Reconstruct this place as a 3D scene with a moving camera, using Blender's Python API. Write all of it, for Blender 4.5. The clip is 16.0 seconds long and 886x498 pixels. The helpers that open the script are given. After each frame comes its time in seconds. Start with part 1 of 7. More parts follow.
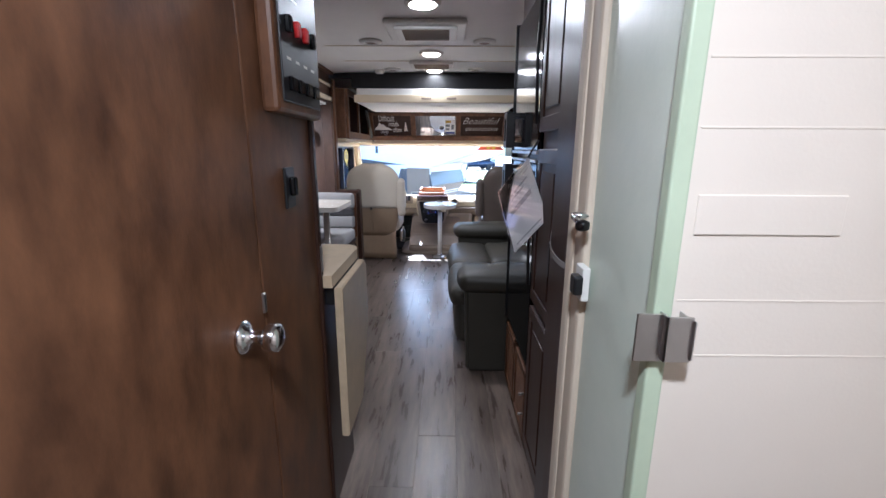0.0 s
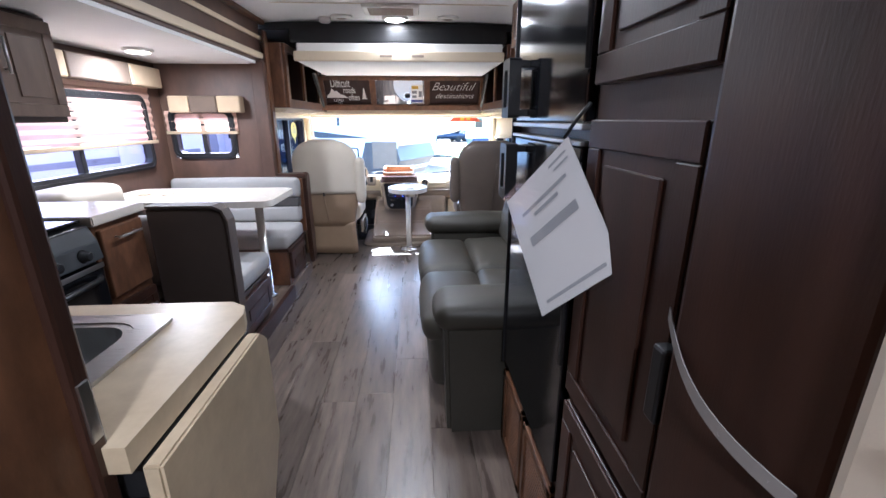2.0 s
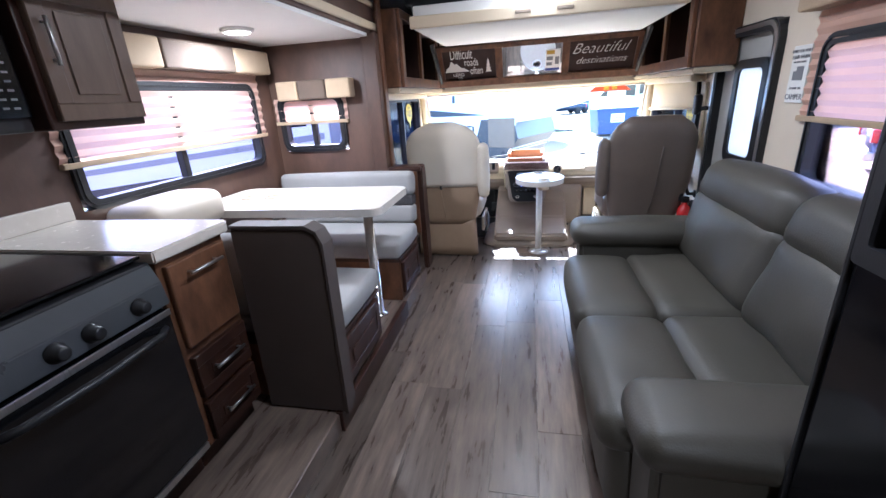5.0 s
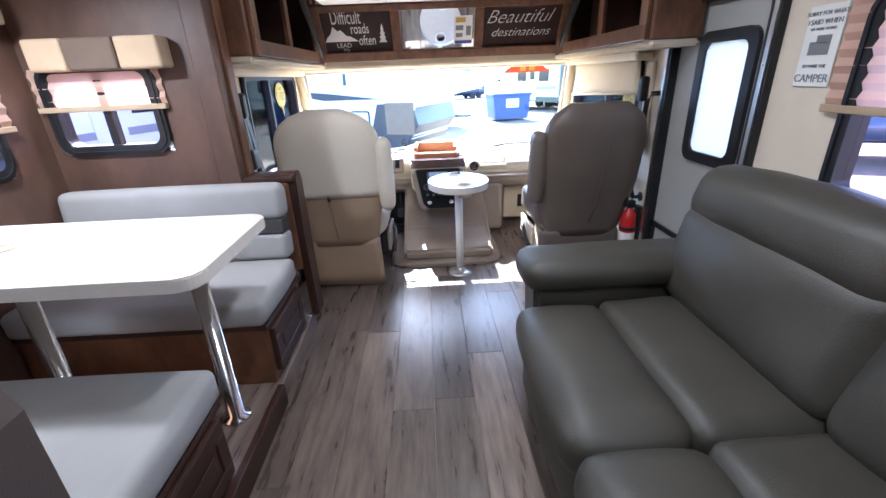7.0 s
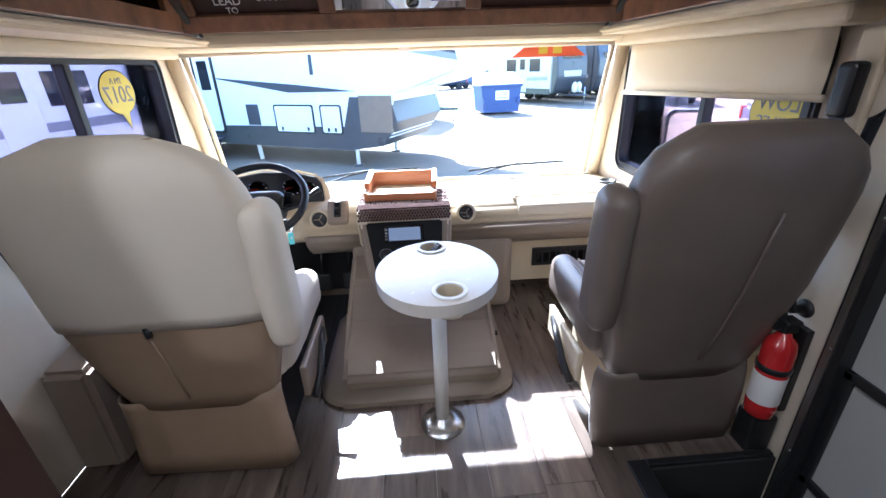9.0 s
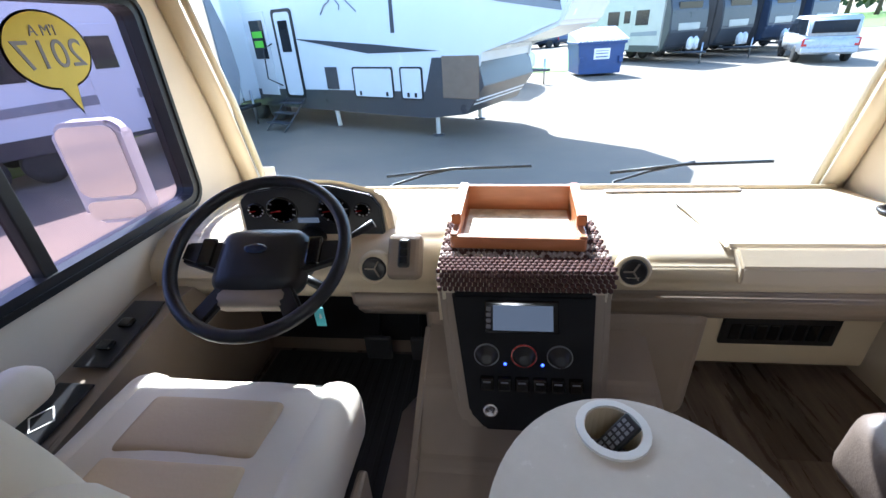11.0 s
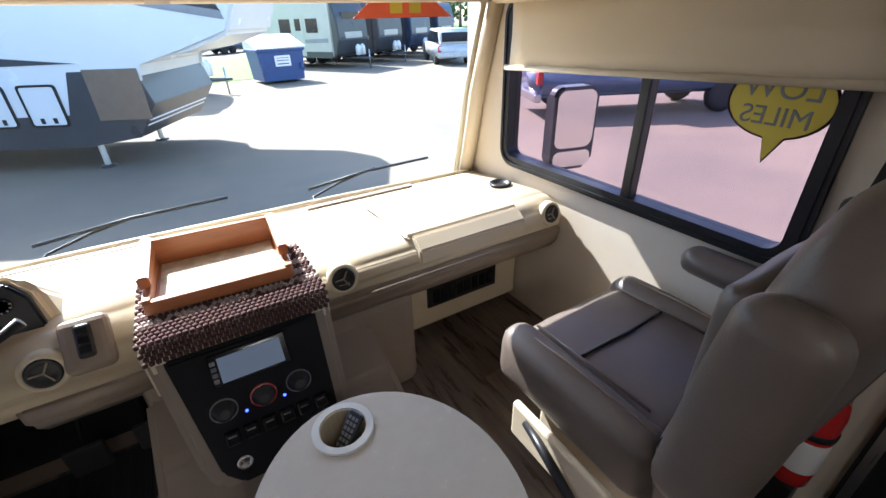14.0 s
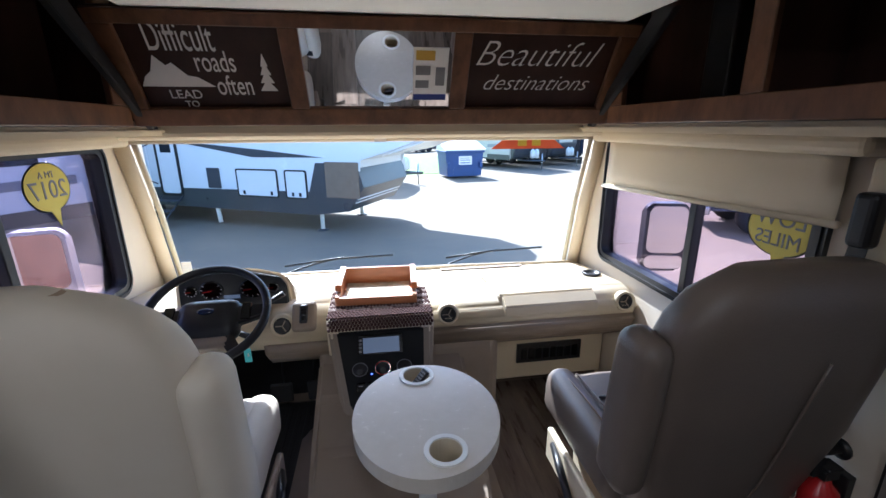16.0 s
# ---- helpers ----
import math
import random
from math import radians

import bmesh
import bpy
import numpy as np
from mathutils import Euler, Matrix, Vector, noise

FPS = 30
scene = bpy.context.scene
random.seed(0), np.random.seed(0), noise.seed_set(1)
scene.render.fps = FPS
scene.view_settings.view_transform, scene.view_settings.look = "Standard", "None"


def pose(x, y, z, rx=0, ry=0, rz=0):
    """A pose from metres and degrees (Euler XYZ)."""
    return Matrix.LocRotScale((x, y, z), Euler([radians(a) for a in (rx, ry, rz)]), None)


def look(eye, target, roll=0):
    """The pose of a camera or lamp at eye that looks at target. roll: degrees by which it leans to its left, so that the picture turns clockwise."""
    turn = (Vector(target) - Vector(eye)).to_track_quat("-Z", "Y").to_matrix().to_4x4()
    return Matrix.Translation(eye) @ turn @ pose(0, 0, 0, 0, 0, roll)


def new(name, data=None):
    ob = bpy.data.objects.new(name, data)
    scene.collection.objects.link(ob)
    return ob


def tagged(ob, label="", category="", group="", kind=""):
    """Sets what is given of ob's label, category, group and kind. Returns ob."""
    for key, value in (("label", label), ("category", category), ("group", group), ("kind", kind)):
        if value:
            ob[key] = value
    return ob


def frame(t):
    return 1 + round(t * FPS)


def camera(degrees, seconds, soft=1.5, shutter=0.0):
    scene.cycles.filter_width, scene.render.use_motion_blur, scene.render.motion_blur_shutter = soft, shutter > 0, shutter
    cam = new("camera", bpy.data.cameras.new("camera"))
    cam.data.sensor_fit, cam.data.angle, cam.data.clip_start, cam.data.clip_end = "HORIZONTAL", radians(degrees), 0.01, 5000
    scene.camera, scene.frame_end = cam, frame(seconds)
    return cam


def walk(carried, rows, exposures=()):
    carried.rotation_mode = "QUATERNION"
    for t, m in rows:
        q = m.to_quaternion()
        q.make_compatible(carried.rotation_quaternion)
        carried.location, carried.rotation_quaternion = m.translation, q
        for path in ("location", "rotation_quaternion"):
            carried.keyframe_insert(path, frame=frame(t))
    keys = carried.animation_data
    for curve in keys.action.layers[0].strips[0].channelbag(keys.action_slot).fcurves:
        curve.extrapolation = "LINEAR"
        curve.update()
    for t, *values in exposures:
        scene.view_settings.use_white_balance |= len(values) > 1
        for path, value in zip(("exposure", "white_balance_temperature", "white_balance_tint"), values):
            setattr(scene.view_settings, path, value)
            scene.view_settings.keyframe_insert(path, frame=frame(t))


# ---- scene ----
cam = camera(92.9, 16.0)
PATH = [
    (0, (0.095, 1.099, 1.332), (0.076, 3.044, 0.866), 0.3),
    (0.5, (0.078, 1.386, 1.304), (0.068, 3.321, 0.802), 0.2),
    (1, (0.09, 1.534, 1.316), (0.124, 3.462, 0.784), 0.1),
    (1.5, (0.117, 1.699, 1.319), (0.198, 3.619, 0.768), -0.6),
    (2, (0.104, 1.898, 1.331), (0.22, 3.806, 0.743), -0.1),
    (2.5, (0.096, 2.112, 1.321), (0.246, 4.011, 0.71), 0.0),
    (3, (0.068, 2.263, 1.315), (0.15, 4.163, 0.694), -0.6),
    (3.5, (0.011, 2.321, 1.345), (-0.273, 4.202, 0.726), -3.3),
    (3.7, (-0.012, 2.342, 1.359), (-0.423, 4.202, 0.75), -3.6),
    (6, (-0.125, 2.992, 1.33), (-0.45, 4.818, 0.582), -2.4),
    (6.5, (-0.165, 3.231, 1.321), (-0.254, 5.076, 0.555), -0.9),
    (7, (-0.186, 3.508, 1.311), (-0.137, 5.356, 0.548), -2.4),
    (7.5, (-0.131, 3.865, 1.289), (-0.064, 5.715, 0.532), -3.1),
    (8, (-0.114, 4.223, 1.263), (-0.022, 6.074, 0.51), -2.2),
    (8.5, (-0.081, 4.611, 1.244), (0.013, 6.466, 0.503), -2.5),
    (9, (-0.046, 5.006, 1.284), (0.063, 6.834, 0.481), -1.9),
    (9.5, (-0.004, 5.356, 1.235), (0.092, 7.169, 0.397), -1.4),
    (10, (-0.048, 5.664, 1.217), (-0.265, 7.446, 0.335), -2.2),
    (12.5, (-0.295, 6.054, 1.226), (-0.475, 7.783, 0.237), -6.1),
    (13, (-0.224, 6.025, 1.236), (-0.017, 7.719, 0.192), -4.9),
    (13.5, (-0.166, 5.962, 1.256), (0.447, 7.561, 0.223), -3.0),
    (14, (-0.104, 5.898, 1.303), (0.795, 7.402, 0.339), -1.5),
    (14.5, (-0.017, 5.848, 1.329), (0.968, 7.381, 0.505), -1.2),
    (15, (0.023, 5.698, 1.348), (0.725, 7.421, 0.615), 0.3),
    (15.5, (-0.017, 5.515, 1.387), (0.36, 7.356, 0.702), -0.6),
    (16, (-0.098, 5.262, 1.42), (0.197, 7.161, 0.865), -0.4),
]
walk(cam, [(t, look(eye, target, roll)) for t, eye, target, roll in PATH],
     exposures=[(0.0, 3.25, 5150, 12), (1.0, 3.6, 5150, 12), (3.0, 3.85, 5050, 12), (6.0, 3.75, 5000, 11), (8.0, 3.65, 5150, 11), (9.0, 3.3, 5100, 11), (10.0, 2.9, 4950, 10), (12.5, 1.95, 6000, 6), (14.0, 2.15, 5650, 9), (15.5, 2.4, 5150, 11), (16.0, 2.2, 5150, 10)])

# ---------------- light ----------------
SUN_DIR = Vector((-0.22, 1.0, 0.92)).normalized()
world = bpy.data.worlds.new("sky")
scene.world = world
world.use_nodes = True
wn = world.node_tree
sky = wn.nodes.new("ShaderNodeTexSky")
sky.sky_type = "NISHITA"
sky.sun_disc = False
sky.sun_elevation = math.asin(SUN_DIR.z)
sky.sun_rotation = math.atan2(SUN_DIR.x, SUN_DIR.y)
wn.nodes["Background"].inputs["Strength"].default_value = 0.15
wn.links.new(sky.outputs[0], wn.nodes["Background"].inputs["Color"])
sun = new("sun", bpy.data.lights.new("sun", "SUN"))
sun.data.energy, sun.data.angle, sun.data.color = 4.4, radians(0.5), (1.0, 0.95, 0.87)
sun.matrix_world = look(SUN_DIR * 30, (0, 0, 0))

def lamp(x, y, z, watts, r=0.07):
    l = new("lamp_light", bpy.data.lights.new("lamp_light", "AREA"))
    l.data.shape, l.data.size, l.data.energy, l.data.color = "DISK", 2 * r, watts, (1.0, 0.93, 0.84)
    l.location = (x, y, z)


for y, watts in ((3.61, 1.3), (4.84, 1.0), (5.62, 0.3)):
    lamp(-0.045, y, 2.07, watts)
lamp(-1.6, 4.85, 1.722, 2.0, 0.06)
# added fill light over the rear passage, out of view and without a fitting
lamp(0.05, 0.9, 2.07, 3.5)

# ---------------- materials ----------------
def mat_new(name):
    m = bpy.data.materials.new(name)
    m.use_nodes = True
    return m, m.node_tree, m.node_tree.nodes["Principled BSDF"]


def surface(name, col, col2=None, rough=0.5, metal=0.0, scale=8.0, stretch=(1, 1, 1), bump=0.1, fine=120.0, detail=6.0, vary=0.0, coat=0.0, contrast=0.5, spec=0.5):
    """A surface with broad patches between two colours, fine grain in the relief, and a little gloss variation."""
    m, nt, b = mat_new(name)
    N, L = nt.nodes, nt.links
    col2 = col2 or tuple(c * 0.85 for c in col)
    tc = N.new("ShaderNodeTexCoord")
    mp = N.new("ShaderNodeMapping")
    mp.inputs["Scale"].default_value = stretch
    L.new(tc.outputs["Object"], mp.inputs["Vector"])
    vec = mp.outputs["Vector"]
    info = N.new("ShaderNodeObjectInfo")
    if vary:
        add = N.new("ShaderNodeVectorMath")
        mul = N.new("ShaderNodeMath")
        mul.operation = "MULTIPLY"
        mul.inputs[1].default_value = 37.0
        L.new(info.outputs["Random"], mul.inputs[0])
        L.new(vec, add.inputs[0])
        L.new(mul.outputs[0], add.inputs[1])
        vec = add.outputs[0]
    n1 = N.new("ShaderNodeTexNoise")
    n1.inputs["Scale"].default_value = scale
    n1.inputs["Detail"].default_value = detail
    n1.inputs["Roughness"].default_value = 0.62
    L.new(vec, n1.inputs["Vector"])
    ramp = N.new("ShaderNodeValToRGB")
    ramp.color_ramp.elements[0].position = 0.5 - contrast / 2
    ramp.color_ramp.elements[1].position = 0.5 + contrast / 2
    ramp.color_ramp.elements[0].color = (*col2, 1)
    ramp.color_ramp.elements[1].color = (*col, 1)
    L.new(n1.outputs[0], ramp.inputs[0])
    out = ramp.outputs[0]
    if vary:
        hsv = N.new("ShaderNodeHueSaturation")
        mr = N.new("ShaderNodeMapRange")
        mr.inputs["To Min"].default_value, mr.inputs["To Max"].default_value = 1 - vary, 1 + vary
        L.new(info.outputs["Random"], mr.inputs["Value"])
        L.new(mr.outputs[0], hsv.inputs["Value"])
        L.new(out, hsv.inputs["Color"])
        out = hsv.outputs[0]
    L.new(out, b.inputs["Base Color"])
    n2 = N.new("ShaderNodeTexNoise")
    n2.inputs["Scale"].default_value = fine
    n2.inputs["Detail"].default_value = 3
    L.new(vec, n2.inputs["Vector"])
    if bump:
        bp = N.new("ShaderNodeBump")
        bp.inputs["Strength"].default_value = bump
        bp.inputs["Distance"].default_value = 0.002
        L.new(n2.outputs[0], bp.inputs["Height"])
        L.new(bp.outputs[0], b.inputs["Normal"])
    rr = N.new("ShaderNodeMapRange")
    rr.inputs["To Min"].default_value, rr.inputs["To Max"].default_value = max(0.02, rough - 0.08), min(1, rough + 0.08)
    L.new(n1.outputs[0], rr.inputs["Value"])
    L.new(rr.outputs[0], b.inputs["Roughness"])
    b.inputs["Metallic"].default_value = metal
    b.inputs["Coat Weight"].default_value = coat
    b.inputs["Specular IOR Level"].default_value = spec
    return m


def glow(name, col, strength, base=(0.8, 0.8, 0.78)):
    m, nt, b = mat_new(name)
    b.inputs["Base Color"].default_value = (*base, 1)
    b.inputs["Emission Color"].default_value = (*col, 1)
    b.inputs["Emission Strength"].default_value = strength
    return m


def glass(name, tint):
    m, nt, b = mat_new(name)
    N, L = nt.nodes, nt.links
    tr, gl, fr, mx = N.new("ShaderNodeBsdfTransparent"), N.new("ShaderNodeBsdfGlossy"), N.new("ShaderNodeFresnel"), N.new("ShaderNodeMixShader")
    tr.inputs[0].default_value = (*tint, 1)
    gl.inputs["Roughness"].default_value = 0.02
    fr.inputs[0].default_value = 1.16
    L.new(fr.outputs[0], mx.inputs[0])
    L.new(tr.outputs[0], mx.inputs[1])
    L.new(gl.outputs[0], mx.inputs[2])
    L.new(mx.outputs[0], N["Material Output"].inputs["Surface"])
    return m


WOOD = surface("walnut_veneer", (0.19, 0.088, 0.042), (0.045, 0.02, 0.011), rough=0.4, scale=7.0, stretch=(2.0, 2.0, 0.9), bump=0.12, fine=90, contrast=0.5, spec=0.35, detail=10)
WOOD_DARK = surface("dark_walnut", (0.05, 0.022, 0.014), (0.022, 0.01, 0.007), rough=0.36, scale=3, stretch=(4, 4, 0.6), bump=0.1, fine=90, spec=0.3)
WOOD_PANEL = surface("walnut_wall_panel", (0.115, 0.063, 0.041), (0.05, 0.026, 0.018), rough=0.5, scale=5, stretch=(1.5, 1.5, 0.7), bump=0.08, fine=70)
WOOD_HONEY = surface("honey_wood", (0.5, 0.2, 0.07), (0.33, 0.115, 0.036), rough=0.38, scale=5, stretch=(1, 8, 8), bump=0.1, coat=0.2)
PLANK = surface("vinyl_plank", (0.185, 0.142, 0.112), (0.05, 0.036, 0.029), rough=0.29, scale=3.6, stretch=(7, 0.85, 1), bump=0.12, fine=60, vary=0.34, detail=12, contrast=0.42)
CEIL = surface("white_ceiling_vinyl", (0.8, 0.8, 0.78), (0.74, 0.74, 0.72), rough=0.7, scale=3, bump=0.08, fine=200)
CREAM = surface("cream_wall_vinyl", (0.66, 0.58, 0.46), (0.6, 0.52, 0.41), rough=0.6, scale=4, bump=0.15, fine=260)
CREAM_PLASTIC = surface("cream_moulded_plastic", (0.62, 0.53, 0.38), (0.57, 0.48, 0.34), rough=0.48, scale=5, bump=0.2, fine=420)
TAUPE = surface("taupe_plastic", (0.27, 0.215, 0.165), (0.23, 0.18, 0.135), rough=0.5, scale=6, bump=0.2, fine=400)
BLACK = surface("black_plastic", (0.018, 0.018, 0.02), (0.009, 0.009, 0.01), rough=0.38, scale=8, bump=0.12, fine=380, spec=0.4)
BLACK_GLOSS = surface("black_glass_panel", (0.006, 0.006, 0.007), (0.004, 0.004, 0.005), rough=0.1, scale=4, bump=0.0)
RUBBER = surface("black_rubber", (0.018, 0.018, 0.018), rough=0.65, scale=10, bump=0.2)
CHROME = surface("chrome", (0.75, 0.75, 0.76), (0.68, 0.68, 0.69), rough=0.16, metal=1, scale=20, bump=0.02)
STEEL = surface("brushed_steel", (0.58, 0.58, 0.58), (0.48, 0.48, 0.48), rough=0.3, metal=1, scale=10, stretch=(1, 30, 1), bump=0.05)
LEATHER = surface("olive_grey_leather", (0.05, 0.045, 0.034), (0.035, 0.031, 0.023), rough=0.5, scale=4, bump=0.35, fine=180)
TAN = surface("taupe_leather", (0.145, 0.114, 0.092), (0.112, 0.087, 0.07), rough=0.4, scale=4, bump=0.3, fine=200)
SKIRT = surface("tan_skirt_fabric", (0.33, 0.235, 0.15), (0.27, 0.185, 0.115), rough=0.6, scale=5, bump=0.25, fine=150)
COVER = surface("ivory_seat_cover", (0.62, 0.56, 0.46), (0.57, 0.5, 0.4), rough=0.62, scale=3, bump=0.3, fine=30)
FABRIC = surface("grey_woven_fabric", (0.3, 0.29, 0.28), (0.26, 0.25, 0.24), rough=0.85, scale=6, bump=0.5, fine=500)
FABRIC_DARK = surface("dark_braid_fabric", (0.05, 0.045, 0.045), (0.02, 0.018, 0.018), rough=0.8, scale=60, bump=0.9, fine=90)
VINYL_BROWN = surface("brown_grey_vinyl", (0.075, 0.056, 0.047), (0.058, 0.043, 0.036), rough=0.6, scale=4, bump=0.3, fine=240)
LAMINATE = surface("pale_stone_laminate", (0.61, 0.565, 0.5), (0.56, 0.515, 0.445), rough=0.25, scale=34, bump=0.03, detail=9, contrast=0.55)
LAMINATE_TAN = surface("tan_stone_laminate", (0.58, 0.47, 0.32), (0.46, 0.36, 0.24), rough=0.34, scale=18, bump=0.03, detail=9, contrast=0.4)
SHADE_ROSE = surface("rose_pleated_fabric", (0.62, 0.42, 0.34), (0.56, 0.36, 0.29), rough=0.9, scale=5, bump=0.3, fine=300)
VAL_TAN = surface("tan_valance_fabric", (0.42, 0.32, 0.21), (0.36, 0.27, 0.17), rough=0.85, scale=8, bump=0.4, fine=400)
VAL_DARK = surface("dark_valance_fabric", (0.12, 0.085, 0.06), (0.09, 0.064, 0.046), rough=0.85, scale=8, bump=0.4, fine=400)
ROLLER = surface("cream_roller_cloth", (0.62, 0.54, 0.4), (0.58, 0.5, 0.37), rough=0.85, scale=3, bump=0.3, fine=500)
WHITE = surface("white_plastic", (0.78, 0.77, 0.73), rough=0.45, scale=5, bump=0.05)
WHITE_WALL = surface("off_white_moulded_panel", (0.74, 0.68, 0.6), (0.7, 0.64, 0.56), rough=0.55, scale=3, bump=0.15, fine=150)
MINT = surface("mint_frosted_glass", (0.72, 0.79, 0.69), (0.65, 0.74, 0.64), rough=0.32, scale=9, bump=0.5, fine=28)
GREY_DOOR = surface("grey_door_skin", (0.36, 0.36, 0.34), (0.33, 0.33, 0.31), rough=0.55, scale=3, bump=0.3, fine=350)
RED = surface("red_enamel", (0.5, 0.02, 0.02), rough=0.25, scale=6, bump=0.0, coat=0.4)
PAPER = surface("white_paper", (0.78, 0.76, 0.74), (0.74, 0.72, 0.7), rough=0.5, scale=5, bump=0.1, coat=0.3)
INK = surface("grey_ink", (0.2, 0.2, 0.21), rough=0.6, bump=0)
LETTER = surface("white_vinyl_lettering", (0.75, 0.72, 0.68), rough=0.5, bump=0)
MAT_BROWN = surface("brown_knit", (0.1, 0.045, 0.038), (0.065, 0.028, 0.024), rough=0.9, scale=25, bump=0.5)
MAT_PALE = surface("pale_knit", (0.55, 0.48, 0.43), (0.3, 0.22, 0.2), rough=0.9, scale=25, bump=0.5)
LACE = surface("cream_lace", (0.68, 0.6, 0.46), (0.5, 0.42, 0.3), rough=0.8, scale=28, bump=0.6, contrast=0.2)
YELLOW = surface("yellow_sticker", (0.62, 0.5, 0.05), rough=0.5, bump=0)
MIRROR, _, mirror_node = mat_new("mirror_silver")
mirror_node.inputs["Base Color"].default_value = (0.86, 0.86, 0.86, 1)
mirror_node.inputs["Metallic"].default_value, mirror_node.inputs["Roughness"].default_value = 1.0, 0.01
CLEAR = glass("clear_glass", (0.93, 0.95, 0.93))
TINTED = glass("violet_tinted_glass", (0.78, 0.68, 0.74))
SOFT_LIGHT = glow("lamp_diffuser", (1.0, 0.86, 0.66), 3.0)
SCREEN = glow("lcd_screen", (0.32, 0.38, 0.5), 0.06, (0.02, 0.02, 0.03))
BLUE_LED = glow("blue_led", (0.05, 0.1, 1.0), 1.0)
ASPHALT = surface("sunlit_asphalt", (0.235, 0.19, 0.13), (0.13, 0.112, 0.088), rough=0.9, scale=0.35, bump=0.6, fine=60, detail=10)
GRASS = surface("mown_grass", (0.13, 0.22, 0.025), (0.07, 0.13, 0.015), rough=0.9, scale=3, bump=0.8, fine=40)
GEL = surface("white_gelcoat", (0.72, 0.74, 0.76), (0.68, 0.7, 0.72), rough=0.25, scale=2, bump=0.02)
GEL_GREY = surface("grey_gelcoat", (0.26, 0.27, 0.29), (0.22, 0.23, 0.25), rough=0.3, scale=2, bump=0.02)
GEL_DARK = surface("charcoal_gelcoat", (0.055, 0.058, 0.065), (0.04, 0.042, 0.05), rough=0.3, scale=2, bump=0.02)
GEL_NAVY = surface("navy_gelcoat", (0.03, 0.045, 0.08), rough=0.25, scale=2, bump=0.02)
GEL_SAND = surface("sand_gelcoat", (0.5, 0.48, 0.42), rough=0.35, scale=2, bump=0.02)
BIN_BLUE = surface("blue_painted_steel", (0.03, 0.065, 0.2), (0.025, 0.05, 0.15), rough=0.5, scale=3, bump=0.1)
GALV = surface("galvanised_sheet", (0.5, 0.52, 0.54), (0.4, 0.42, 0.44), rough=0.4, metal=0.6, scale=6, bump=0.05)
ALLOY = surface("alloy_wheel", (0.55, 0.55, 0.56), rough=0.3, metal=0.9, bump=0)
PAINT_BLUE = surface("steel_blue_car_paint", (0.1, 0.13, 0.2), rough=0.22, bump=0, coat=0.5)
PAINT_SILVER = surface("silver_car_paint", (0.5, 0.52, 0.54), rough=0.28, bump=0, coat=0.5)
CAR_GLASS = surface("dark_car_glass", (0.015, 0.018, 0.022), rough=0.08, bump=0)
LEAF = surface("leaf_green", (0.075, 0.12, 0.03), (0.035, 0.065, 0.014), rough=0.7, scale=1.2, bump=0.3, fine=6)
BARK = surface("bark", (0.12, 0.09, 0.065), rough=0.9, scale=6, bump=0.6)
STUCCO = surface("pale_building_paint", (0.6, 0.62, 0.63), (0.55, 0.57, 0.58), rough=0.8, scale=1, bump=0.2)
ORANGE = surface("orange_banner", (0.75, 0.13, 0.05), rough=0.6, bump=0)
LIME = surface("lime_sticker", (0.2, 0.75, 0.05), rough=0.5, bump=0)

# ---------------- shape helpers ----------------
def done(name, bm, mat, parent=None, smooth=False):
    me = bpy.data.meshes.new(name)
    bmesh.ops.recalc_face_normals(bm, faces=bm.faces)
    bm.to_mesh(me)
    bm.free()
    for p in me.polygons:
        p.use_smooth = smooth
    me.materials.append(mat)
    ob = new(name, me)
    if parent:
        ob.parent = parent
        p, off = parent, Vector((0, 0, 0))
        while p:
            off += p.location
            p = p.parent
        ob.location = -off
    return ob


def thing(name, at, label, category, group="", kind=""):
    e = new(name)
    e.location = at
    e.empty_display_size = 0.1
    return tagged(e, label, category, group, kind)


def add_box(bm, lo, hi, bev=0.0, seg=2, m=None):
    r = bmesh.ops.create_cube(bm, size=1)
    c = [(a + b) / 2 for a, b in zip(lo, hi)]
    s = [max(abs(b - a), 1e-4) for a, b in zip(lo, hi)]
    for v in r["verts"]:
        v.co = Vector((v.co.x * s[0] + c[0], v.co.y * s[1] + c[1], v.co.z * s[2] + c[2]))
    if bev:
        es = {e for v in r["verts"] for e in v.link_edges}
        res = bmesh.ops.bevel(bm, geom=list(es), offset=min(bev, min(s) * 0.45), segments=seg, affect="EDGES", profile=0.5)
        vs = {v for f in res["faces"] for v in f.verts} | {v for v in r["verts"] if v.is_valid}
    else:
        vs = set(r["verts"])
    if m:
        for v in vs:
            v.co = m @ v.co
    return vs


def box(name, lo, hi, mat, parent=None, bev=0.005, seg=2, m=None, smooth=False):
    bm = bmesh.new()
    add_box(bm, lo, hi, bev, seg, m)
    return done(name, bm, mat, parent, smooth)


def boxes(name, items, mat, parent=None, bev=0.003):
    bm = bmesh.new()
    for lo, hi in items:
        add_box(bm, lo, hi, bev, 1)
    return done(name, bm, mat, parent)


def put(axis, u, v, w):
    """A point from two plane coordinates and the one along the axis."""
    return {"x": Vector((w, u, v)), "y": Vector((u, w, v)), "z": Vector((u, v, w))}[axis]


